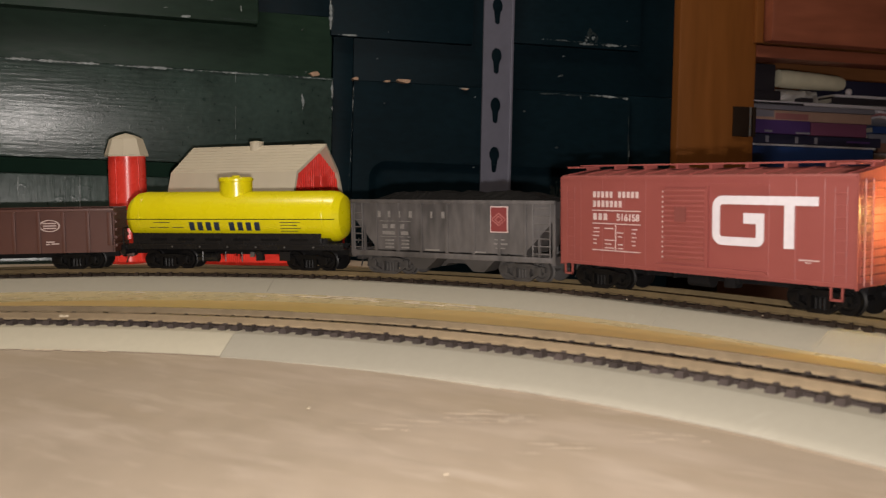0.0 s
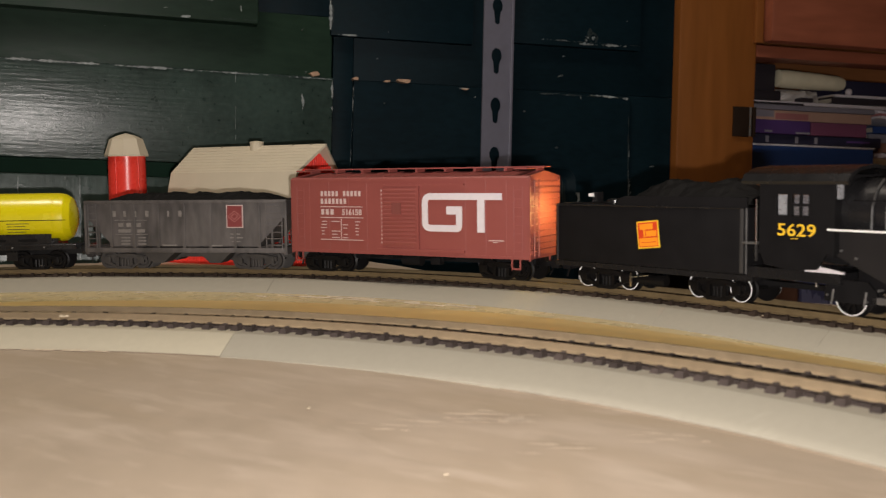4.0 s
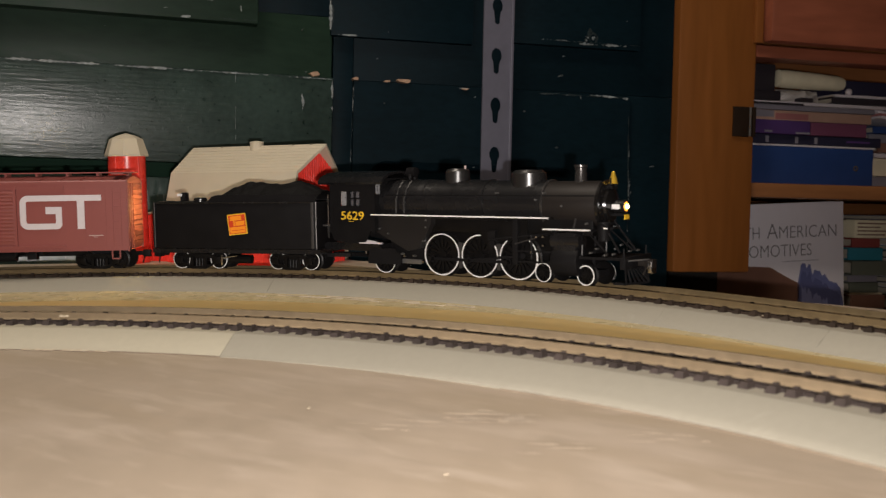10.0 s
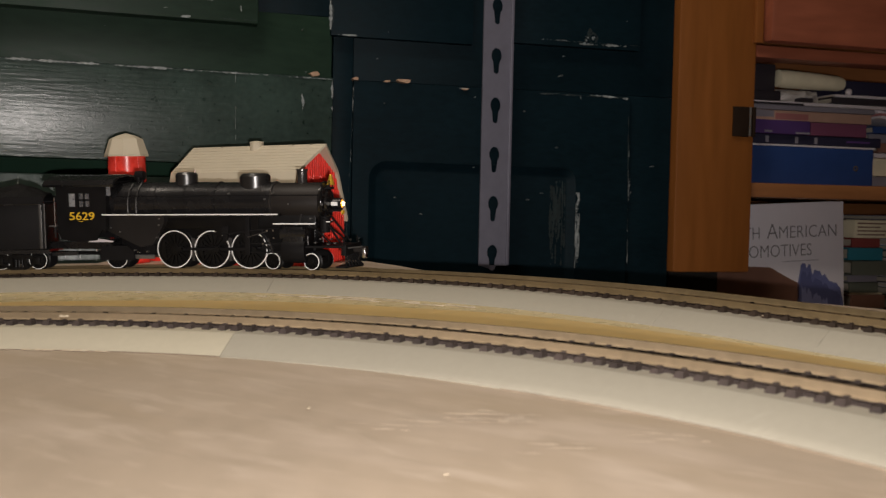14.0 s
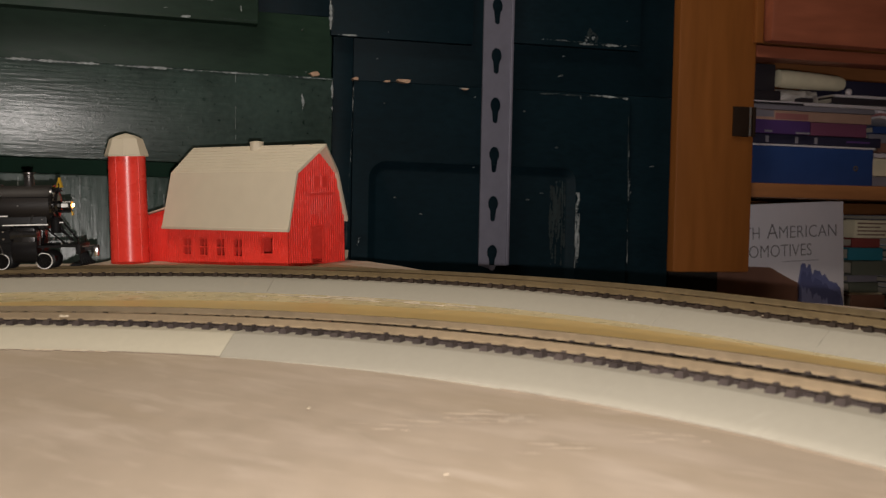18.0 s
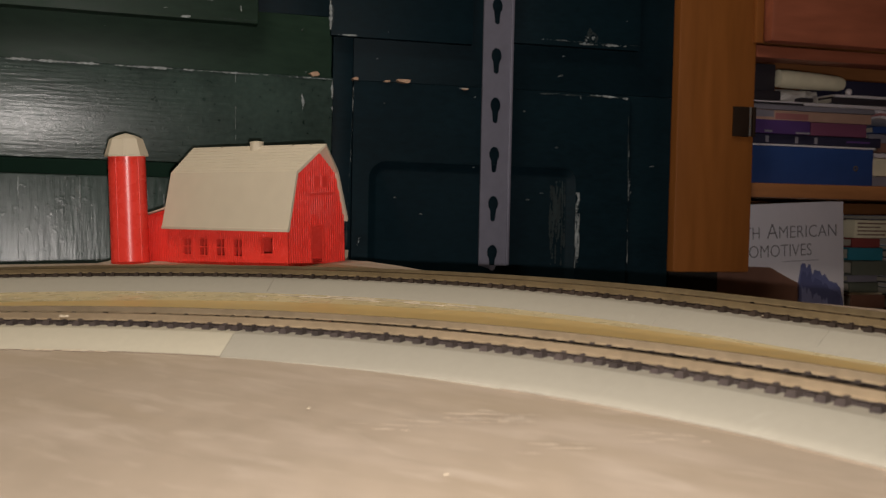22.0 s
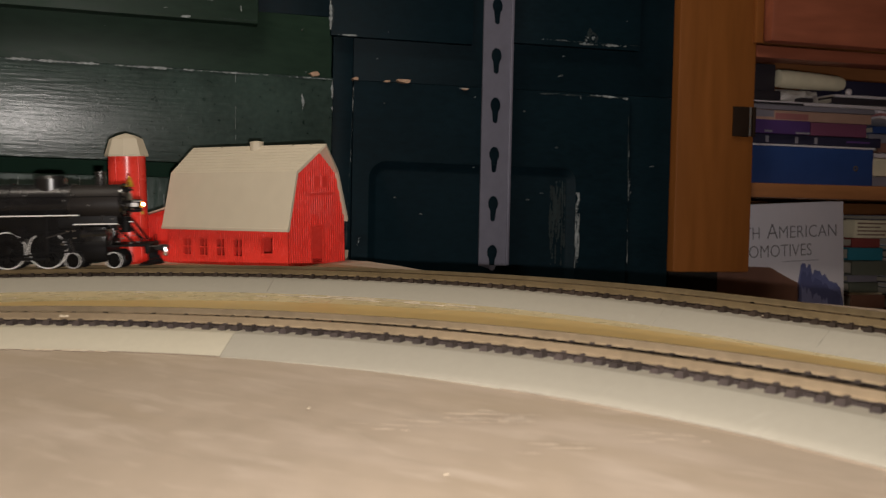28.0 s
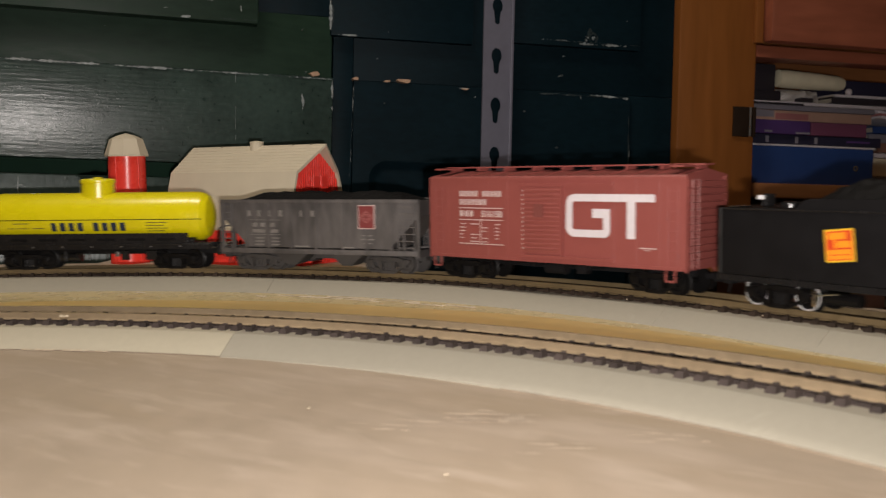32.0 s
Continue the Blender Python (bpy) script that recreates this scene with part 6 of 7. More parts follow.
    part("number_board", box(B(), -0.0462, -0.0432, -0.0030, -0.0025, z1 + 0.0030, z1 + 0.0046), M_WHITE, lamp)
    part("deck_plate", box(B(), -0.0520, -0.0475, -hw + 0.003, -0.004, z1 + 0.0002, z1 + 0.0006), M_CHROME, car)
    ladder("rear_ladder", car, M_BLACK, -0.012, -0.007, x0 - 0.0009, z0, z1, 7, "y")
    # the tilted label
    y = -hw - 0.0003
    lm = Matrix.Translation((-0.0018, y, 0.0283)) @ pose(0, 0, 0, 0, -6, 0)
    lab = part("label", box(B(), -0.0056, 0.0056, 0, 0.0004, -0.0058, 0.0058), M_GOLD, car, "tilted orange and red paper label", m=lm)
    part("label_field", box(B(), -0.0050, 0.0050, -0.0001, 0.0002, -0.0052, 0.0052), M_LABELR, lab)
    bm = box(B(), -0.0040, 0.0028, -0.0002, 0.0, 0.0022, 0.0046)
    box(bm, -0.0010, 0.0044, -0.0002, 0.0, -0.0008, 0.0016)
    box(bm, -0.0022, -0.0014, -0.0002, 0.0, -0.0010, 0.0024)
    box(bm, -0.0046, 0.0046, -0.0002, 0.0, -0.0048, -0.0014)
    part("label_print", bm, M_LABEL, lab)
    part("label_rule", box(B(), -0.0036, 0.0040, -0.00028, -0.0001, -0.0034, -0.0031), M_LABELR, lab)
    truck(car, -0.0295, M_TRUCK, r=0.0052, base=0.0225, rim=True)
    truck(car, 0.0295, M_TRUCK, r=0.0052, base=0.0205, rim=True)
    bm = B()
    rod(bm, (-0.010, -0.011, 0.0085), (0.004, -0.011, 0.0085), 0.0024, 12)
    part("air_tank", bm, M_TRUCK, car)
    part("brake_rod", rod(B(), (-0.0130, -0.0128, 0.0092), (-0.0040, -0.0128, 0.0106), 0.0004, 8), M_CHROME, car, "bright brake rod")
    part("brake_hanger", box(B(), -0.0142, -0.0132, -0.0130, -0.0122, 0.0050, 0.0110, 0.0002), M_CHROME, car)
    coupler(car, x0, -1)
    part("drawbar", box(B(), x1, x1 + 0.014, -0.0015, 0.0015, 0.0095, 0.0115), M_BLACK, car)
    return car


def spoked_wheel(r, half, spokes=16, crank=0.0):
    bm = B()
    rod(bm, (0, -half, 0), (0, half, 0), 0.0016, 10)
    for s in (-1, 1):
        y = s * half
        lathe(bm, [(r * 0.82, y - s * 0.0024), (r * 0.82, y), (r, y), (r, y - s * 0.0018), (r + 0.0009, y - s * 0.0022), (r + 0.0007, y - s * 0.0028), (r * 0.82, y - s * 0.0024)][:-1], 48, "Y", closed=True)
        lathe(bm, [(0.0010, y - s * 0.002), (r * 0.24, y - s * 0.002), (r * 0.24, y + s * 0.0002), (0.0010, y + s * 0.0004)], 20, "Y")
        lathe(bm, [(0.0012, y - s * 0.0024), (r * 0.83, y - s * 0.0024), (r * 0.83, y - s * 0.0020), (0.0012, y - s * 0.0020)], 32, "Y")
        star = []
        for k in range(spokes):
            a = 2 * math.pi * k / spokes
            for q, w in ((0.23, -1), (0.85, -1), (0.85, 1), (0.23, 1)):
                d = w * 0.00055 / (r * q)
                star.append((r * q * math.cos(a + d), r * q * math.sin(a + d)))
        extrude(bm, star, *sorted((y - s * 0.0016, y - s * 0.0005)), "Y")
        if crank:
            # counterweight opposite the crank pin, and the pin
            cw = [(-r * 0.80 * math.cos(a), r * 0.80 * math.sin(a)) for a in [radians(x) for x in range(-48, 49, 12)]]
            extrude(bm, cw, *sorted((y - s * 0.0018, y - s * 0.0002)), "Y")
            rod(bm, (crank, y - s * 0.002, 0), (crank, y + s * 0.0052, 0), 0.0013, 10)
    return link_mesh("wheel", bm, M_TRUCK, 30)


def white_ring(parent, r, half, w):
    bm = B()
    for s in (-1, 1):
        y = s * (half + 0.00005)
        lathe(bm, [(r - w, y), (r - w, y + s * 0.00025), (r, y + s * 0.00025), (r, y)], 56, "Y", closed=True)
    return part("white_rim", bm, M_WHITE, parent, "white-painted tyre edge")


CRANK = 0.0052


def locomotive():
    car = thing("locomotive", "black steam locomotive model with white-rimmed wheels and lit headlight", "locomotive")
    zb, rb = 0.0398, 0.0117
    # boiler barrel tapering forward, smokebox, cab
    part("boiler", lathe(B(), [(0.0005, -0.0640), (0.0122, -0.0640), (0.0122, -0.0350), (0.0119, -0.0340), (0.0119, -0.0050), (0.0116, 0.0), (0.0116, 0.0365), (0.0005, 0.0365)], 44, "X", (0, 0, zb)), M_BLACK, car)
    part("smokebox", lathe(B(), [(0.0005, 0.0360), (0.0112, 0.0362), (0.0112, 0.0640), (0.0108, 0.0652), (0.0005, 0.0652)], 44, "X", (0, 0, zb - 0.0002)), M_SMOKE, car, "grey graphite smokebox")
    front = part("smokebox_front", lathe(B(), [(0.0104, 0.0650), (0.0104, 0.0658), (0.0078, 0.0664), (0.0072, 0.0676), (0.0040, 0.0686), (0.0005, 0.0688)], 36, "X", (0, 0, zb - 0.0002)), M_GLOSSBLACK, car)
    bm = B()
    for k in range(14):
        a = 2 * math.pi * k / 14
        rod(bm, (0.0655, 0.0092 * math.cos(a), zb + 0.0092 * math.sin(a)), (0.0668, 0.0092 * math.cos(a), zb + 0.0092 * math.sin(a)), 0.0005, 6)
    part("door_dogs", bm, M_BLACKM, front)
    for x in (-0.034, -0.016, 0.0025):
        r = 0.0123 if x < -0.034 else 0.01195
        part("boiler_band", lathe(B(), [(r, x - 0.0004), (r + 0.0002, x - 0.0003), (r + 0.0002, x + 0.0003), (r, x + 0.0004)], 44, "X", (0, 0, zb)), M_BLACK, car)
    # firebox flank sloping out
    for s in (-1, 1):
        bm = extrude(B(), [(-0.0640, 0.0330), (-0.0270, 0.0330), (-0.0270, 0.0295), (-0.0345, 0.0165), (-0.0420, 0.0150), (-0.0640, 0.0250)], *sorted((s * 0.0090, s * 0.0130)), "Y")
        part("firebox_side", bm, M_FIREBOX, car, smooth=None)
        # running boards with white edges
        bm = box(B(), -0.0640, 0.0425, *sorted((s * 0.0105, s * 0.0160)), 0.0328, 0.0339)
        part("running_board", bm, M_BLACK, car)
        part("white_edge", box(B(), -0.0640, 0.0425, *sorted((s * 0.0160, s * 0.0163)), 0.0333, 0.0340), M_WHITE, car, "white running board edge")
        bm = box(B(), 0.0395, 0.0640, *sorted((s * 0.0090, s * 0.0160)), 0.0276, 0.0287)
        part("running_board", bm, M_BLACK, car)
        part("white_edge", box(B(), 0.0395, 0.0640, *sorted((s * 0.0160, s * 0.0163)), 0.0281, 0.0288), M_WHITE, car, "white running board edge")
        # cylinder and valve chest
        cyl = part("cylinder", lathe(B(), [(0.0005, 0.0435), (0.0068, 0.0437), (0.0072, 0.0450), (0.0072, 0.0560), (0.0068, 0.0572), (0.0005, 0.0576)], 24, "X", (0, s * 0.0100, 0.0135)), M_BLACKM, car)
        bm = B()
        lathe(bm, [(0.0005, 0.0425), (0.0046, 0.0428), (0.0046, 0.0575), (0.0005, 0.0580)], 20, "X", (0, s * 0.0108, 0.0232))
        box(bm, 0.0445, 0.0562, *sorted((s * 0.0060, s * 0.0150)), 0.0150, 0.0270, 0.0006)
        part("valve_chest", bm, M_BLACK, cyl)
        # guide bars, valve gear hanger
        for z in (0.0122, 0.0172):
            part("guide_bar", box(B(), 0.0255, 0.0440, *sorted((s * 0.0138, s * 0.0150)), z, z + 0.0008), M_BLACKM, car)
        part("guide_yoke", box(B(), 0.0225, 0.0255, *sorted((s * 0.0130, s * 0.0155)), 0.0110, 0.0330, 0.0004), M_BLACKM, car)
        bm = B()
        rod(bm, (0.0090, s * 0.0150, 0.0225), (0.0420, s * 0.0145, 0.0262), 0.0006, 6)
        rod(bm, (0.0330, s * 0.0152, 0.0140), (0.0330, s * 0.0152, 0.0255), 0.0006, 6)
        extrude(bm, [(0.0095, 0.0190), (0.0120, 0.0190), (0.0130, 0.0270), (0.0085, 0.0270)], *sorted((s * 0.0140, s * 0.0150)), "Y")
        part("valve_gear", bm, M_BLACKM, car)
        bm = extrude(B(), [(0.0035, 0.0320), (0.0035, 0.0243), (0.0075, 0.0222), (0.0300, 0.0222), (0.0300, 0.0320)], *sorted((s * 0.0128, s * 0.0137)), "Y")
        part("gear_hanger", bm, M_TRUCK, car, smooth=None)
        link = part("combination_link", rod(B(), (0.0366, s * 0.0156, 0.0204), (0.0396, s * 0.0156, 0.0110), 0.0004, 6), M_STACK, car)
        part("radius_rod", rod(B(), (0.0243, s * 0.0156, 0.0210), (0.0361, s * 0.0156, 0.0243), 0.0004, 6), M_STACK, link)
        # bright studs added to put small glints along the engine's side
        for x, y, z in ((-0.0602, 0.0132, 0.0262), (-0.0545, 0.0132, 0.0238), (-0.0300, 0.0132, 0.0312), (-0.0302, 0.0132, 0.0276), (-0.0318, 0.0132, 0.0205), (-0.0385, 0.0124, 0.0125), (-0.0462, 0.0124, 0.0132), (-0.0660, 0.0122, 0.0100), (-0.0508, 0.0122, 0.0088), (0.0120, 0.0124, 0.0452), (0.0335, 0.0122, 0.0420), (0.0378, 0.0120, 0.0452), (0.0470, 0.0116, 0.0392), (0.0598, 0.0118, 0.0312), (0.0632, 0.0142, 0.0180), (0.0662, 0.0142, 0.0200), (0.0705, 0.0142, 0.0172), (0.0745, 0.0142, 0.0178)):
            part("fitting", rod(B(), (x, s * (y - 0.002), z), (x, s * (y + 0.0006), z), 0.00045, 8), M_GREYBAR, car)
        for x in (-0.0515, -0.0640):
            part("hanging_pipe", rod(B(), (x, s * 0.0128, 0.0070), (x + 0.0008, s * 0.0128, 0.0122), 0.0004, 8), M_GREYBAR, car, "short bright pipe under the cab")
        for x in (-0.0118, 0.0108):
            part("brake_shoe", extrude(B(), [(x - 0.0008, 0.0070), (x + 0.0008, 0.0070), (x + 0.0012, 0.0200), (x - 0.0012, 0.0200)], *sorted((s * 0.0070, s * 0.0088)), "Y"), M_DULLBAR, car, smooth=None)
        # chrome pins placed for the white glints at the links
        for x, z in ((0.0361, 0.0246), (0.0396, 0.0248), (0.0398, 0.0207), (0.0333, 0.0173), (-0.0300, 0.0100), (-0.0420, 0.0125)):
            part("pin", rod(B(), (x, s * 0.0150, z), (x, s * 0.0163, z), 0.00055, 8), M_CHROME, car)
        # hand rail along the boiler
        bm = B()
        rod(bm, (-0.0560, s * 0.0126, 0.0440), (0.0640, s * 0.0118, 0.0440), 0.0003, 6)
        for k in range(7):
            x = -0.050 + 0.018 * k
            rod(bm, (x, s * 0.0112, 0.0440), (x, s * 0.0124, 0.0440), 0.0004, 6)
        part("hand_rail", bm, M_BLACKM, car)
        for x in (-0.0492, -0.0440):
            bm = B()
            bend = [(s * 0.0131, 0.0345), (s * 0.0129, 0.0420), (s * 0.0104, 0.0474), (s * 0.0060, 0.0512)]
            for p, q in zip(bend, bend[1:]):
                rod(bm, (x, *p), (x, *q), 0.00045, 8)
            part("steam_pipe", bm, M_DULLBAR, car, "thin bent pipe on the boiler")
        # front braces from smokebox to pilot deck
        bm = B()
        rod(bm, (0.0640, s * 0.0060, 0.0340), (0.0755, s * 0.0090, 0.0180), 0.0006, 8)
        rod(bm, (0.0600, s * 0.0120, 0.0280), (0.0720, s * 0.0140, 0.0175), 0.0005, 8)
        part("pilot_brace", bm, M_BLACKM, car)
        part("frame_bar", box(B(), -0.0495, -0.0345, *sorted((s * 0.0104, s * 0.0118)), 0.0082, 0.0106, 0.0003), M_GREYBAR, car, "bright frame bar behind the drivers")
        part("cab_step", box(B(), -0.1000, -0.0935, *sorted((s * 0.0110, s * 0.0162)), 0.0268, 0.0276, 0.0002), M_GREYBAR, car, "worn grey step")
        part("step_hanger", box(B(), -0.0945, -0.0938, *sorted((s * 0.0150, s * 0.0160)), 0.0205, 0.0268, 0.0001), M_DULLBAR, car)
        part("injector", extrude(B(), [(-0.0735, 0.0205), (-0.0690, 0.0202), (-0.0590, 0.0186), (-0.0590, 0.0179), (-0.0740, 0.0179)], *sorted((s * 0.0128, s * 0.0142)), "Y"), M_LOGO if s < 0 else M_BLACK, car, "pale injector casting under the cab" if s < 0 else "")
        bm = B()
        rod(bm, (-0.0695, s * 0.0135, 0.0125), (-0.0695, s * 0.0135, 0.0215), 0.0005, 8)
        part("feed_pipe", bm, M_CHROME, car)
        bm = B()
        rod(bm, (-0.0935, s * 0.0165, 0.0270), (-0.0935, s * 0.0165, 0.0440), 0.0004, 8)
        part("cab_grab_iron", bm, M_CHROME, car)
    # cab of plates with window openings
    for s in (-1, 1):
        bm = B()
        y0, y1 = sorted((s * 0.0152, s * 0.0162))
        wins = [(-0.0852, -0.0805, 0.0382, 0.0460), (-0.0785, -0.0715, 0.0382, 0.0460)]
        xs = [-0.0925, -0.0852, -0.0805, -0.0785, -0.0715, -0.0612]
        for a, b in zip(xs, xs[1:]):
            for c, d in ((0.0250, 0.0382), (0.0382, 0.0460), (0.0460, 0.0515)):
                if (a, b, c, d) not in wins:
                    box(bm, a, b, y0, y1, c, d)
        box(bm, -0.0785, -0.0715, y0, y1, 0.0417, 0.0426)
        box(bm, -0.0754, -0.0746, y0, y1, 0.0382, 0.0460)
        bmesh.ops.remove_doubles(bm, verts=bm.verts[:], dist=1e-6)
        cab = part("cab_side", bm, M_BLACKM, car, smooth=None)
        part("window_pane", box(B(), -0.0850, -0.0808, *sorted((s * 0.0149, s * 0.0151)), 0.0384, 0.0458), M_GLASS, cab, "pale cab window pane")
        part("window_pane", box(B(), -0.0783, -0.0717, *sorted((s * 0.0148, s * 0.0150)), 0.0384, 0.0458), M_GLASSD, cab, "dim cab window pane")
        bm = extrude(B(), [(-0.0925, 0.0250), (-0.0640, 0.0250), (-0.0680, 0.0190), (-0.0790, 0.0180), (-0.0900, 0.0195)], y0, y1, "Y")
        part("cab_skirt", bm, M_BLACKM, car, smooth=None)
    part("cab_front", box(B(), -0.0622, -0.0612, -0.0151, 0.0151, 0.0250, 0.0530), M_BLACKM, car)
    part("front_window", box(B(), -0.0616, -0.0600, -0.0150, -0.0128, 0.0445, 0.0500), M_GLASS, car)
    part("cab_floor", box(B(), -0.0960, -0.0623, -0.0151, 0.0151, 0.0235, 0.0249), M_BLACKM, car)
    bm = B()
    top = [(-0.0170, 0.0508), (-0.0150, 0.0535), (-0.0090, 0.0558), (0.0, 0.0567), (0.0090, 0.0558), (0.0150, 0.0535), (0.0170, 0.0508)]
    low = [(a * 0.95, b - 0.0012) for a, b in top]
    extrude(bm, top + low[::-1], -0.1005, -0.0560, "X")
    part("cab_roof", bm, M_BLACK, car)
    part("cab_deck", box(B(), -0.1000, -0.0600, -0.0140, 0.0140, 0.0140, 0.0180), M_BLACK, car)
    lettering("road_number", "5629", 0.0064, 0.0158, M_GOLD, car, -0.0845, -0.0165, 0.0308, "gold road number", bold=0.00005)
    bars("number_note", [(-0.0785, -0.0757, 0.0297, 0.02995)], -0.0163, M_GOLD, car)
    # domes, stack, bell, valves, generator
    part("steam_dome", lathe(B(), [(0.0064, zb + 0.0080), (0.0063, 0.0535), (0.0063, 0.0560), (0.0051, 0.0573), (0.0005, 0.0576)], 32, at=(-0.0188, 0, 0)), M_DOME, car)
    part("sand_dome", lathe(B(), [(0.0088, zb + 0.0070), (0.0087, 0.0510), (0.0087, 0.0546), (0.0070, 0.0562), (0.0005, 0.0566)], 32, at=(0.0232, 0, 0)), M_DOME, car)
    part("smokestack", lathe(B(), [(0.0036, zb + 0.0090), (0.0028, 0.0515), (0.0027, 0.0570), (0.0032, 0.0574), (0.0032, 0.0584), (0.0021, 0.0584), (0.0020, 0.0560), (0.0005, 0.0560)], 28, at=(0.0514, 0, 0)), M_STACK, car)
    bm = lathe(B(), [(0.0005, 0.0552), (0.0008, 0.0548), (0.0010, 0.0535), (0.0016, 0.0520), (0.0019, 0.0502), (0.0023, 0.0495), (0.0020, 0.0493)], 20, at=(0.0680, 0, 0))
    bell = part("bell", bm, M_BELL, car, "small gold bell")
    bm = B()
    for s in (-1, 1):
        rod(bm, (0.0680, s * 0.0028, 0.0480), (0.0680, s * 0.0028, 0.0520), 0.0004, 6)
    rod(bm, (0.0680, -0.0028, 0.0490), (0.0655, -0.0028, 0.0470), 0.0008, 6)
    box(bm, 0.0640, 0.0690, -0.0030, 0.0030, 0.0470, 0.0482)
    part("bell_bracket", bm, M_BLACKM, bell)
    bm = B()
    for y in (-0.002, 0.002):
        lathe(bm, [(0.0010, 0.0520), (0.0012, 0.0545), (0.0006, 0.0550)], 10, at=(-0.0480, y, 0))
    lathe(bm, [(0.0005, -0.0510), (0.0027, -0.0505), (0.0027, -0.0455), (0.0005, -0.0450)], 16, "X", (0, 0.0, 0.0558))
    part("safety_valves", bm, M_BLACKM, car)
    bm = B()
    rod(bm, (-0.0122, -0.0030, 0.0570), (-0.0122, -0.0030, 0.0588), 0.0005, 8)
    part("whistle", bm, M_LETTER, car)
    # headlight on its bracket, with number boards
    hl = part("headlight", lathe(B(), [(0.0026, 0.0692), (0.0031, 0.0697), (0.0031, 0.0742), (0.0028, 0.0745)], 24, "X", (0, 0, 0.0389)), M_BLACK, car)
    part("lens", lathe(B(), [(0.0005, 0.0748), (0.0019, 0.0747), (0.0025, 0.0744)], 24, "X", (0, 0, 0.0389)), M_LAMP, hl, "glowing warm lens")
    part("bulb", lathe(B(), [(0.0001, 0.0758), (0.0007, 0.0756), (0.0011, 0.0752), (0.0011, 0.0746)], 16, "X", (0, 0, 0.0389)), M_BULB, hl, "bright bulb")
    bm = B()
    for s in (-1, 1):
        box(bm, 0.0690, 0.0728, *sorted((s * 0.0034, s * 0.0038)), 0.0378, 0.0400)
    part("number_board", bm, M_WHITE, hl)
    part("number_plate", box(B(), 0.0745, 0.0750, -0.0022, 0.0022, 0.0330, 0.0352), M_GOLD, hl, "small orange plate below the headlight")
    part("bracket", box(B(), 0.0680, 0.0740, -0.0020, 0.0020, 0.0345, 0.0358), M_BLACKM, hl)
    # pilot deck, beam, slatted pilot, coupler
    part("pilot_deck", box(B(), 0.0560, 0.0790, -0.0140, 0.0140, 0.0150, 0.0162), M_BLACKM, car)
    part("pilot_beam", box(B(), 0.0780, 0.0808, -0.0150, 0.0150, 0.0110, 0.0165, 0.0004), M_BLACKM, car)
    pilot = part("pilot", extrude(B(), [(0.0745, -0.0140), (0.0800, -0.0140), (0.0862, 0.0), (0.0800, 0.0140), (0.0745, 0.0140)], 0.0040, 0.0050, "Z"), M_BLACKM, car)
    for k in range(11):
        y = -0.0130 + 0.0026 * k
        part("pilot_bar", rod(B(), (0.0800, y, 0.0112), (0.0800 + 0.006 * (1 - abs(y) / 0.0135), y * 0.97, 0.0048), 0.0005, 6), M_BLACKM, pilot)
    bm = B()
    for s in (-1, 1):
        rod(bm, (0.0790, s * 0.0125, 0.0165), (0.0790, s * 0.0125, 0.0205), 0.0004, 6)
        part("flag_post", bm, M_BLACKM, car)
        bm = B()
    coupler(car, 0.0805, 1, M_SMOKE, 0.0130)
    part("knuckle", box(B(), 0.0862, 0.0884, -0.0034, 0.0024, 0.0085, 0.0142, 0.0006), M_CHROME, car, "bright coupler knuckle")
    stp = part("front_step", box(B(), 0.0698, 0.0722, -0.0150, -0.0125, 0.0292, 0.0297), M_BLACKM, car)
    part("white_edge", box(B(), 0.0700, 0.0721, -0.0152, -0.0150, 0.0292, 0.0298), M_WHITE, stp, "white step edge")
    part("step_bracket", rod(B(), (0.0655, -0.0098, 0.0318), (0.0712, -0.0135, 0.0296), 0.0004, 8), M_BLACKM, stp)
    part("cut_lever", rod(B(), (0.0815, -0.0130, 0.0150), (0.0860, -0.0010, 0.0150), 0.0004, 6), M_GREYBAR, car)
    for s in (-1, 1):
        part("cylinder_cock", rod(B(), (0.0585, s * 0.0130, 0.0165), (0.0585, s * 0.0130, 0.0215), 0.0004, 8), M_DULLBAR, car, "grey pipe before the cylinder")
        part("steam_feed", rod(B(), (0.0535, s * 0.0118, 0.0290), (0.0550, s * 0.0125, 0.0335), 0.0004, 8), M_DULLBAR, car)
    bm = lathe(B(), [(0.0113, 0.0636), (0.0118, 0.0640), (0.0118, 0.0650), (0.0113, 0.0654)], 44, "X", (0, 0, zb - 0.0002))
    part("smokebox_ring", bm, M_GLOSSBLACK, car, "glossy ring round the smokebox front")
    bm = lathe(B(), [(0.0117, 0.0352), (0.0121, 0.0356), (0.0121, 0.0362), (0.0117, 0.0366)], 44, "X", (0, 0, zb - 0.0002))
    part("smokebox_ring", bm, M_STACK, car)
    part("air_pump", lathe(B(), [(0.0005, 0.0230), (0.0030, 0.0232), (0.0030, 0.0320), (0.0005, 0.0322)], 16, at=(0.0665, -0.0070, 0)), M_BLACKM, car)
    # frame and ash pan
    part("frame", box(B(), -0.0560, 0.0560, -0.0050, 0.0050, 0.0085, 0.0250), M_TRUCK, car)
    part("lower_casing", box(B(), -0.0560, 0.0620, -0.0088, 0.0088, 0.0252, 0.0345, 0.001), M_TRUCK, car)
    part("ash_pan", box(B(), -0.0560, -0.0350, -0.0095, 0.0095, 0.0090, 0.0200, 0.0006), M_BLACKM, car)
    part("drawbar", box(B(), -0.1030, -0.0560, -0.0020, 0.0020, 0.0095, 0.0115), M_BLACKM, car)
    # driving wheels, coupled
    rd = 0.0109
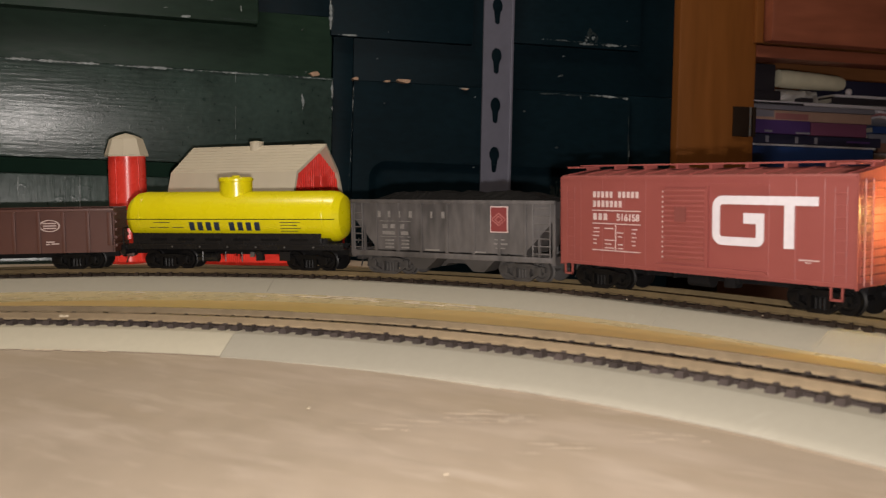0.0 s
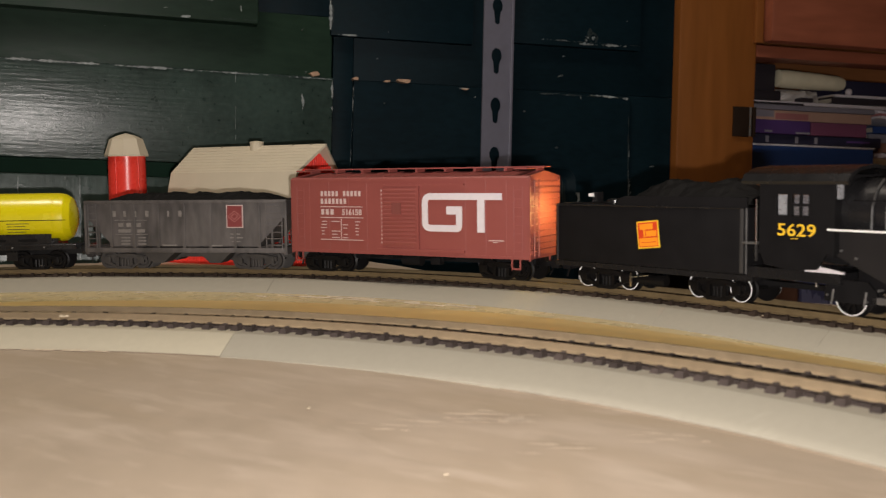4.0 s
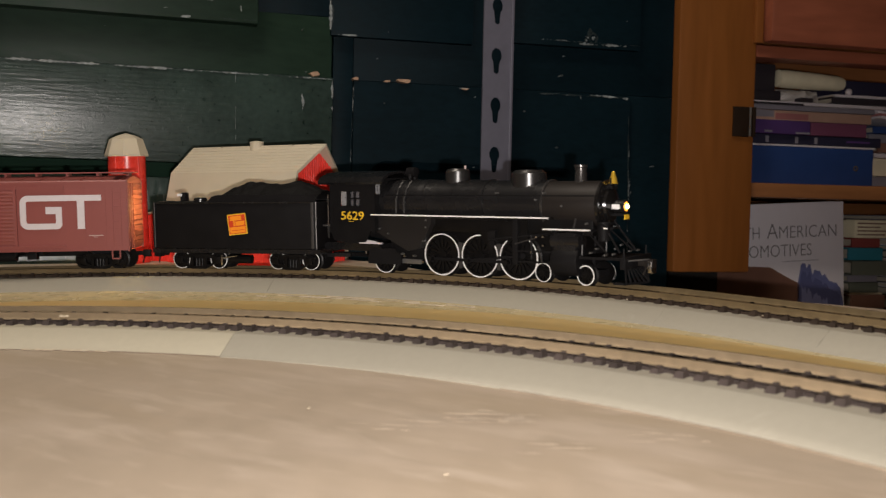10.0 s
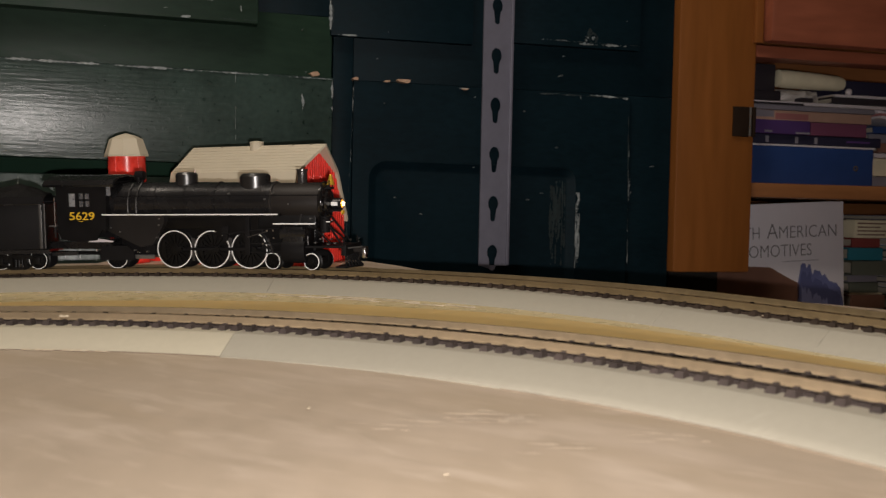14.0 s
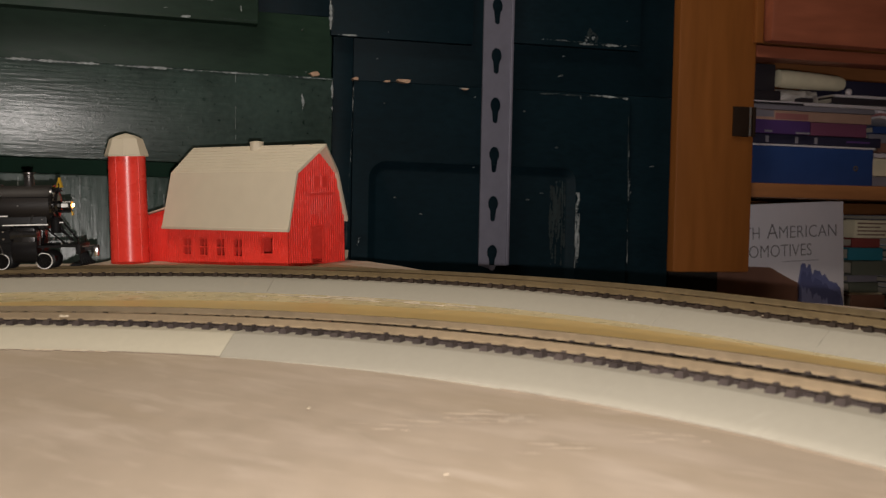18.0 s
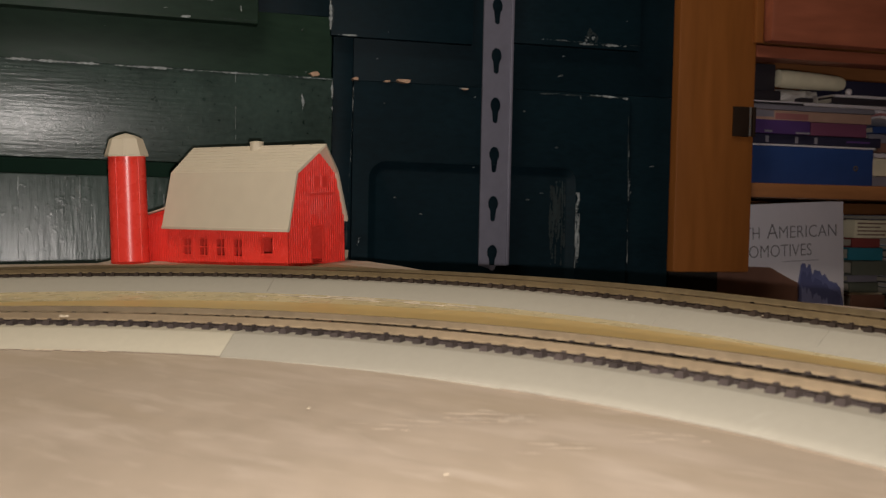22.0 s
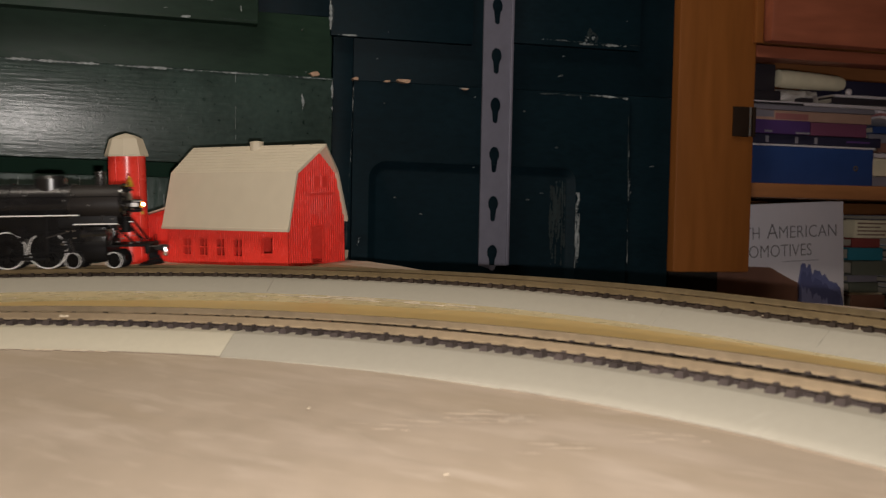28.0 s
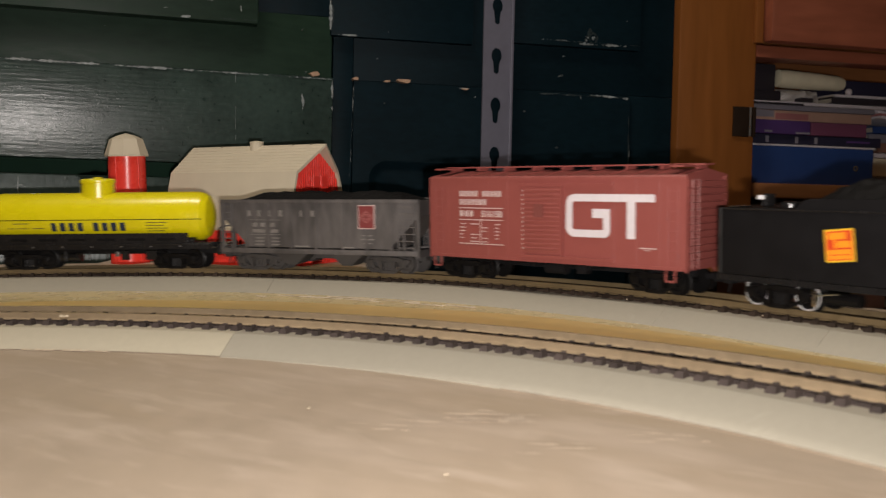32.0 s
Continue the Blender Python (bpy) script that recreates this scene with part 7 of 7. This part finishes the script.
    zd = RAIL_H + rd
    me = spoked_wheel(rd, 0.0090, 16, CRANK)
    for x in (-0.0230, 0.0, 0.0225):
        base = Matrix.Translation((x, 0, zd))
        w = part("driving_wheel", me, None, car, m=base)
        white_ring(w, rd - 0.0001, 0.0090, 0.00068)
        WHEELS.append((w, rd, base, 0.0))
    for s in (-1, 1):
        bm = box(B(), -0.0240, 0.0236, *sorted((s * 0.0103, s * 0.0112)), -0.0008, 0.0008, 0.0002)
        for x in (-0.0230, 0.0, 0.0225):
            rod(bm, (x, s * 0.0102, 0), (x, s * 0.0114, 0), 0.0018, 14)
        RODS.append(("side", part("side_rod", bm, M_BLACKM, car), s, zd, rd))
        bm = box(B(), 0.0, 0.0320, *sorted((s * 0.0118, s * 0.0126)), -0.0007, 0.0007, 0.0002)
        rod(bm, (0, s * 0.0116, 0), (0, s * 0.0128, 0), 0.0017, 14)
        rod(bm, (0.0320, s * 0.0116, 0), (0.0320, s * 0.0128, 0), 0.0014, 14)
        RODS.append(("main", part("main_rod", bm, M_BLACKM, car), s, zd, rd))
    # leading and trailing trucks
    for x, r, nm, pts in ((0.0495, 0.0047, "pilot_truck", (-0.0120, 0.0120)), (-0.0585, 0.0062, "trailing_truck", (0.0,))):
        z = RAIL_H + r
        bm = box(B(), min(pts) - 0.004, max(pts) + 0.004, -0.0040, 0.0040, z - 0.001, z + 0.0022)
        if nm == "trailing_truck":
            for s in (-1, 1):
                extrude(bm, [(-0.0090, z - 0.0012), (0.0110, z - 0.0012), (0.0110, z + 0.0030), (0.0075, z + 0.0068), (-0.0075, z + 0.0068), (-0.0090, z + 0.0030)], *sorted((s * 0.0104, s * 0.0118)), "Y")
        t = part(nm, bm, M_BLACKM, car, m=Matrix.Translation((x, 0, 0)))
        TRUCKS.append((t, car, x))
        me = spoked_wheel(r, 0.0090, 10)
        for px in pts:
            base = Matrix.Translation((px, 0, z))
            w = part("wheelset", me, None, t, m=base)
            bm = B()
            for s in (-1, 1):
                y = s * 0.00905
                lathe(bm, [(r - 0.00048, y), (r - 0.00048, y + s * 0.00025), (r, y + s * 0.00025), (r, y)], 40, "Y", closed=True)
            bmesh.ops.translate(bm, verts=bm.verts[:], vec=(px, 0, z))
            part("white_rim", bm, M_WHITE, t, "white-painted wheel rims")
            WHEELS.append((w, r, base, 0.0))
    return car


# last number: how far the couplings stretch when the train is pulled
CARS = [(locomotive(), 0.28973, 0.0220, 0.0), (tender(), 0.14436, 0.0295, 0.0008), (boxcar(), 0.0, 0.0540, 0.0), (hopper(), -0.1403, 0.0405, -0.0038), (tank_car(), -0.2760, 0.0440, -0.0050), (gondola(), -0.4260, 0.0500, -0.0060)]

# the many ties of both tracks last
track(near_at, -0.72, 0.75, "inner")
track(far_at, -1.05, 0.95, "outer")


# ---------------------------------------------------------------- the train's run: backing away, gone, then forward again
RUN = [(0, .3772), (1, .3350), (2, .2939), (3, .2524), (3.5, .2318), (5.5, .1490), (6, .1280), (7, .0862), (8, .0443), (9, .0028), (10, -.0389), (11, -.0810), (12, -.1232), (13, -.1648), (14, -.2062), (14.5, -.2269), (16.5, -.3089), (17.0, -.3294), (18, -.3702), (18.5, -.3910), (19, -.4115), (20, -.448), (21.5, -.505), (23, -.545), (24.2, -.56), (25.8, -.56), (26.4, -.542), (27.0, -.487), (27.3, -.4440), (27.6, -.3970), (28, -.3290), (28.5, -.2498), (29, -.1722), (29.5, -.0948), (30, -.0173), (30.5, .0593), (31, .1382), (31.5, .2188), (32, .2985)]


def run_at(t):
    return float(np.interp(t, [a for a, _ in RUN], [b for _, b in RUN]))


def car_pose(s, a):
    x0, y0, _ = far_at(s - a)
    x1, y1, _ = far_at(s + a)
    return (x0 + x1) / 2, (y0 + y1) / 2, math.atan2(y1 - y0, x1 - x0)


def pulled(t):
    return min(max((t - 25.9) / 0.5, 0.0), 1.0)


def motions():
    slow = [k / 30 for k in range(0, 601, 6)]
    still = [20.6, 21.2, 21.8, 22.4, 23.0, 23.6, 24.2, 25.0, 25.8]
    quick = [26.0 + k / 30 for k in range(0, 181, 3)]
    spin = [k / 30 for k in range(0, 780, 5)] + [26.0 + k / 30 for k in range(0, 181)]
    where = {}
    for car, off, a, slack in CARS:
        rows = []
        for t in slow + still + quick:
            x, y, h = car_pose(run_at(t) + off + slack * pulled(t), a)
            rows.append((t, pose(x, y, 0, 0, 0, math.degrees(h))))
        walk(car, rows)
        where[car] = (off, a, slack)
    for tr, car, x in TRUCKS:
        off, a, slack = where[car]
        rows = []
        for t in slow + still + quick:
            s = run_at(t) + off + slack * pulled(t)
            h = car_pose(s, a)[2]
            px, py, k = far_at(s + x)
            cx, cy, _ = car_pose(s, a)
            dx, dy = px - cx, py - cy
            rows.append((t, pose(x, -dx * math.sin(h) + dy * math.cos(h), 0, 0, 0, math.degrees(k - h))))
        walk(tr, rows)
    # the back-up lamp shines while the train backs; for the run forward its added cup, turned in against the tank,
    # blocks the light
    for cup, (x, y, z) in CUPS:
        out, home = Matrix.Translation((x, y, z)), Matrix.Translation((x + 0.0026, y, z))
        shut = home @ Matrix.Rotation(radians(180), 4, "Z")
        walk(cup, [(0.0, out), (22.4, out), (22.7, out @ Matrix.Rotation(radians(60), 4, "Z")), (23.0, out @ Matrix.Rotation(radians(120), 4, "Z")), (23.4, shut), (32.0, shut)])
    for w, r, base, lead in WHEELS:
        walk(w, [(t, base @ Matrix.Rotation(run_at(t) / r + lead, 4, "Y")) for t in spin])
    for kind, ob, s, zd, rd in RODS:
        rows = []
        for t in spin:
            a = run_at(t) / rd
            x, z = CRANK * math.cos(a), zd - CRANK * math.sin(a)
            if kind == "side":
                rows.append((t, Matrix.Translation((x, 0, z))))
            else:
                lift = math.asin((zd + 0.0015 - z) / 0.032)
                rows.append((t, Matrix.Translation((x, 0, z)) @ Matrix.Rotation(-lift, 4, "Y")))
        walk(ob, rows)


motions()
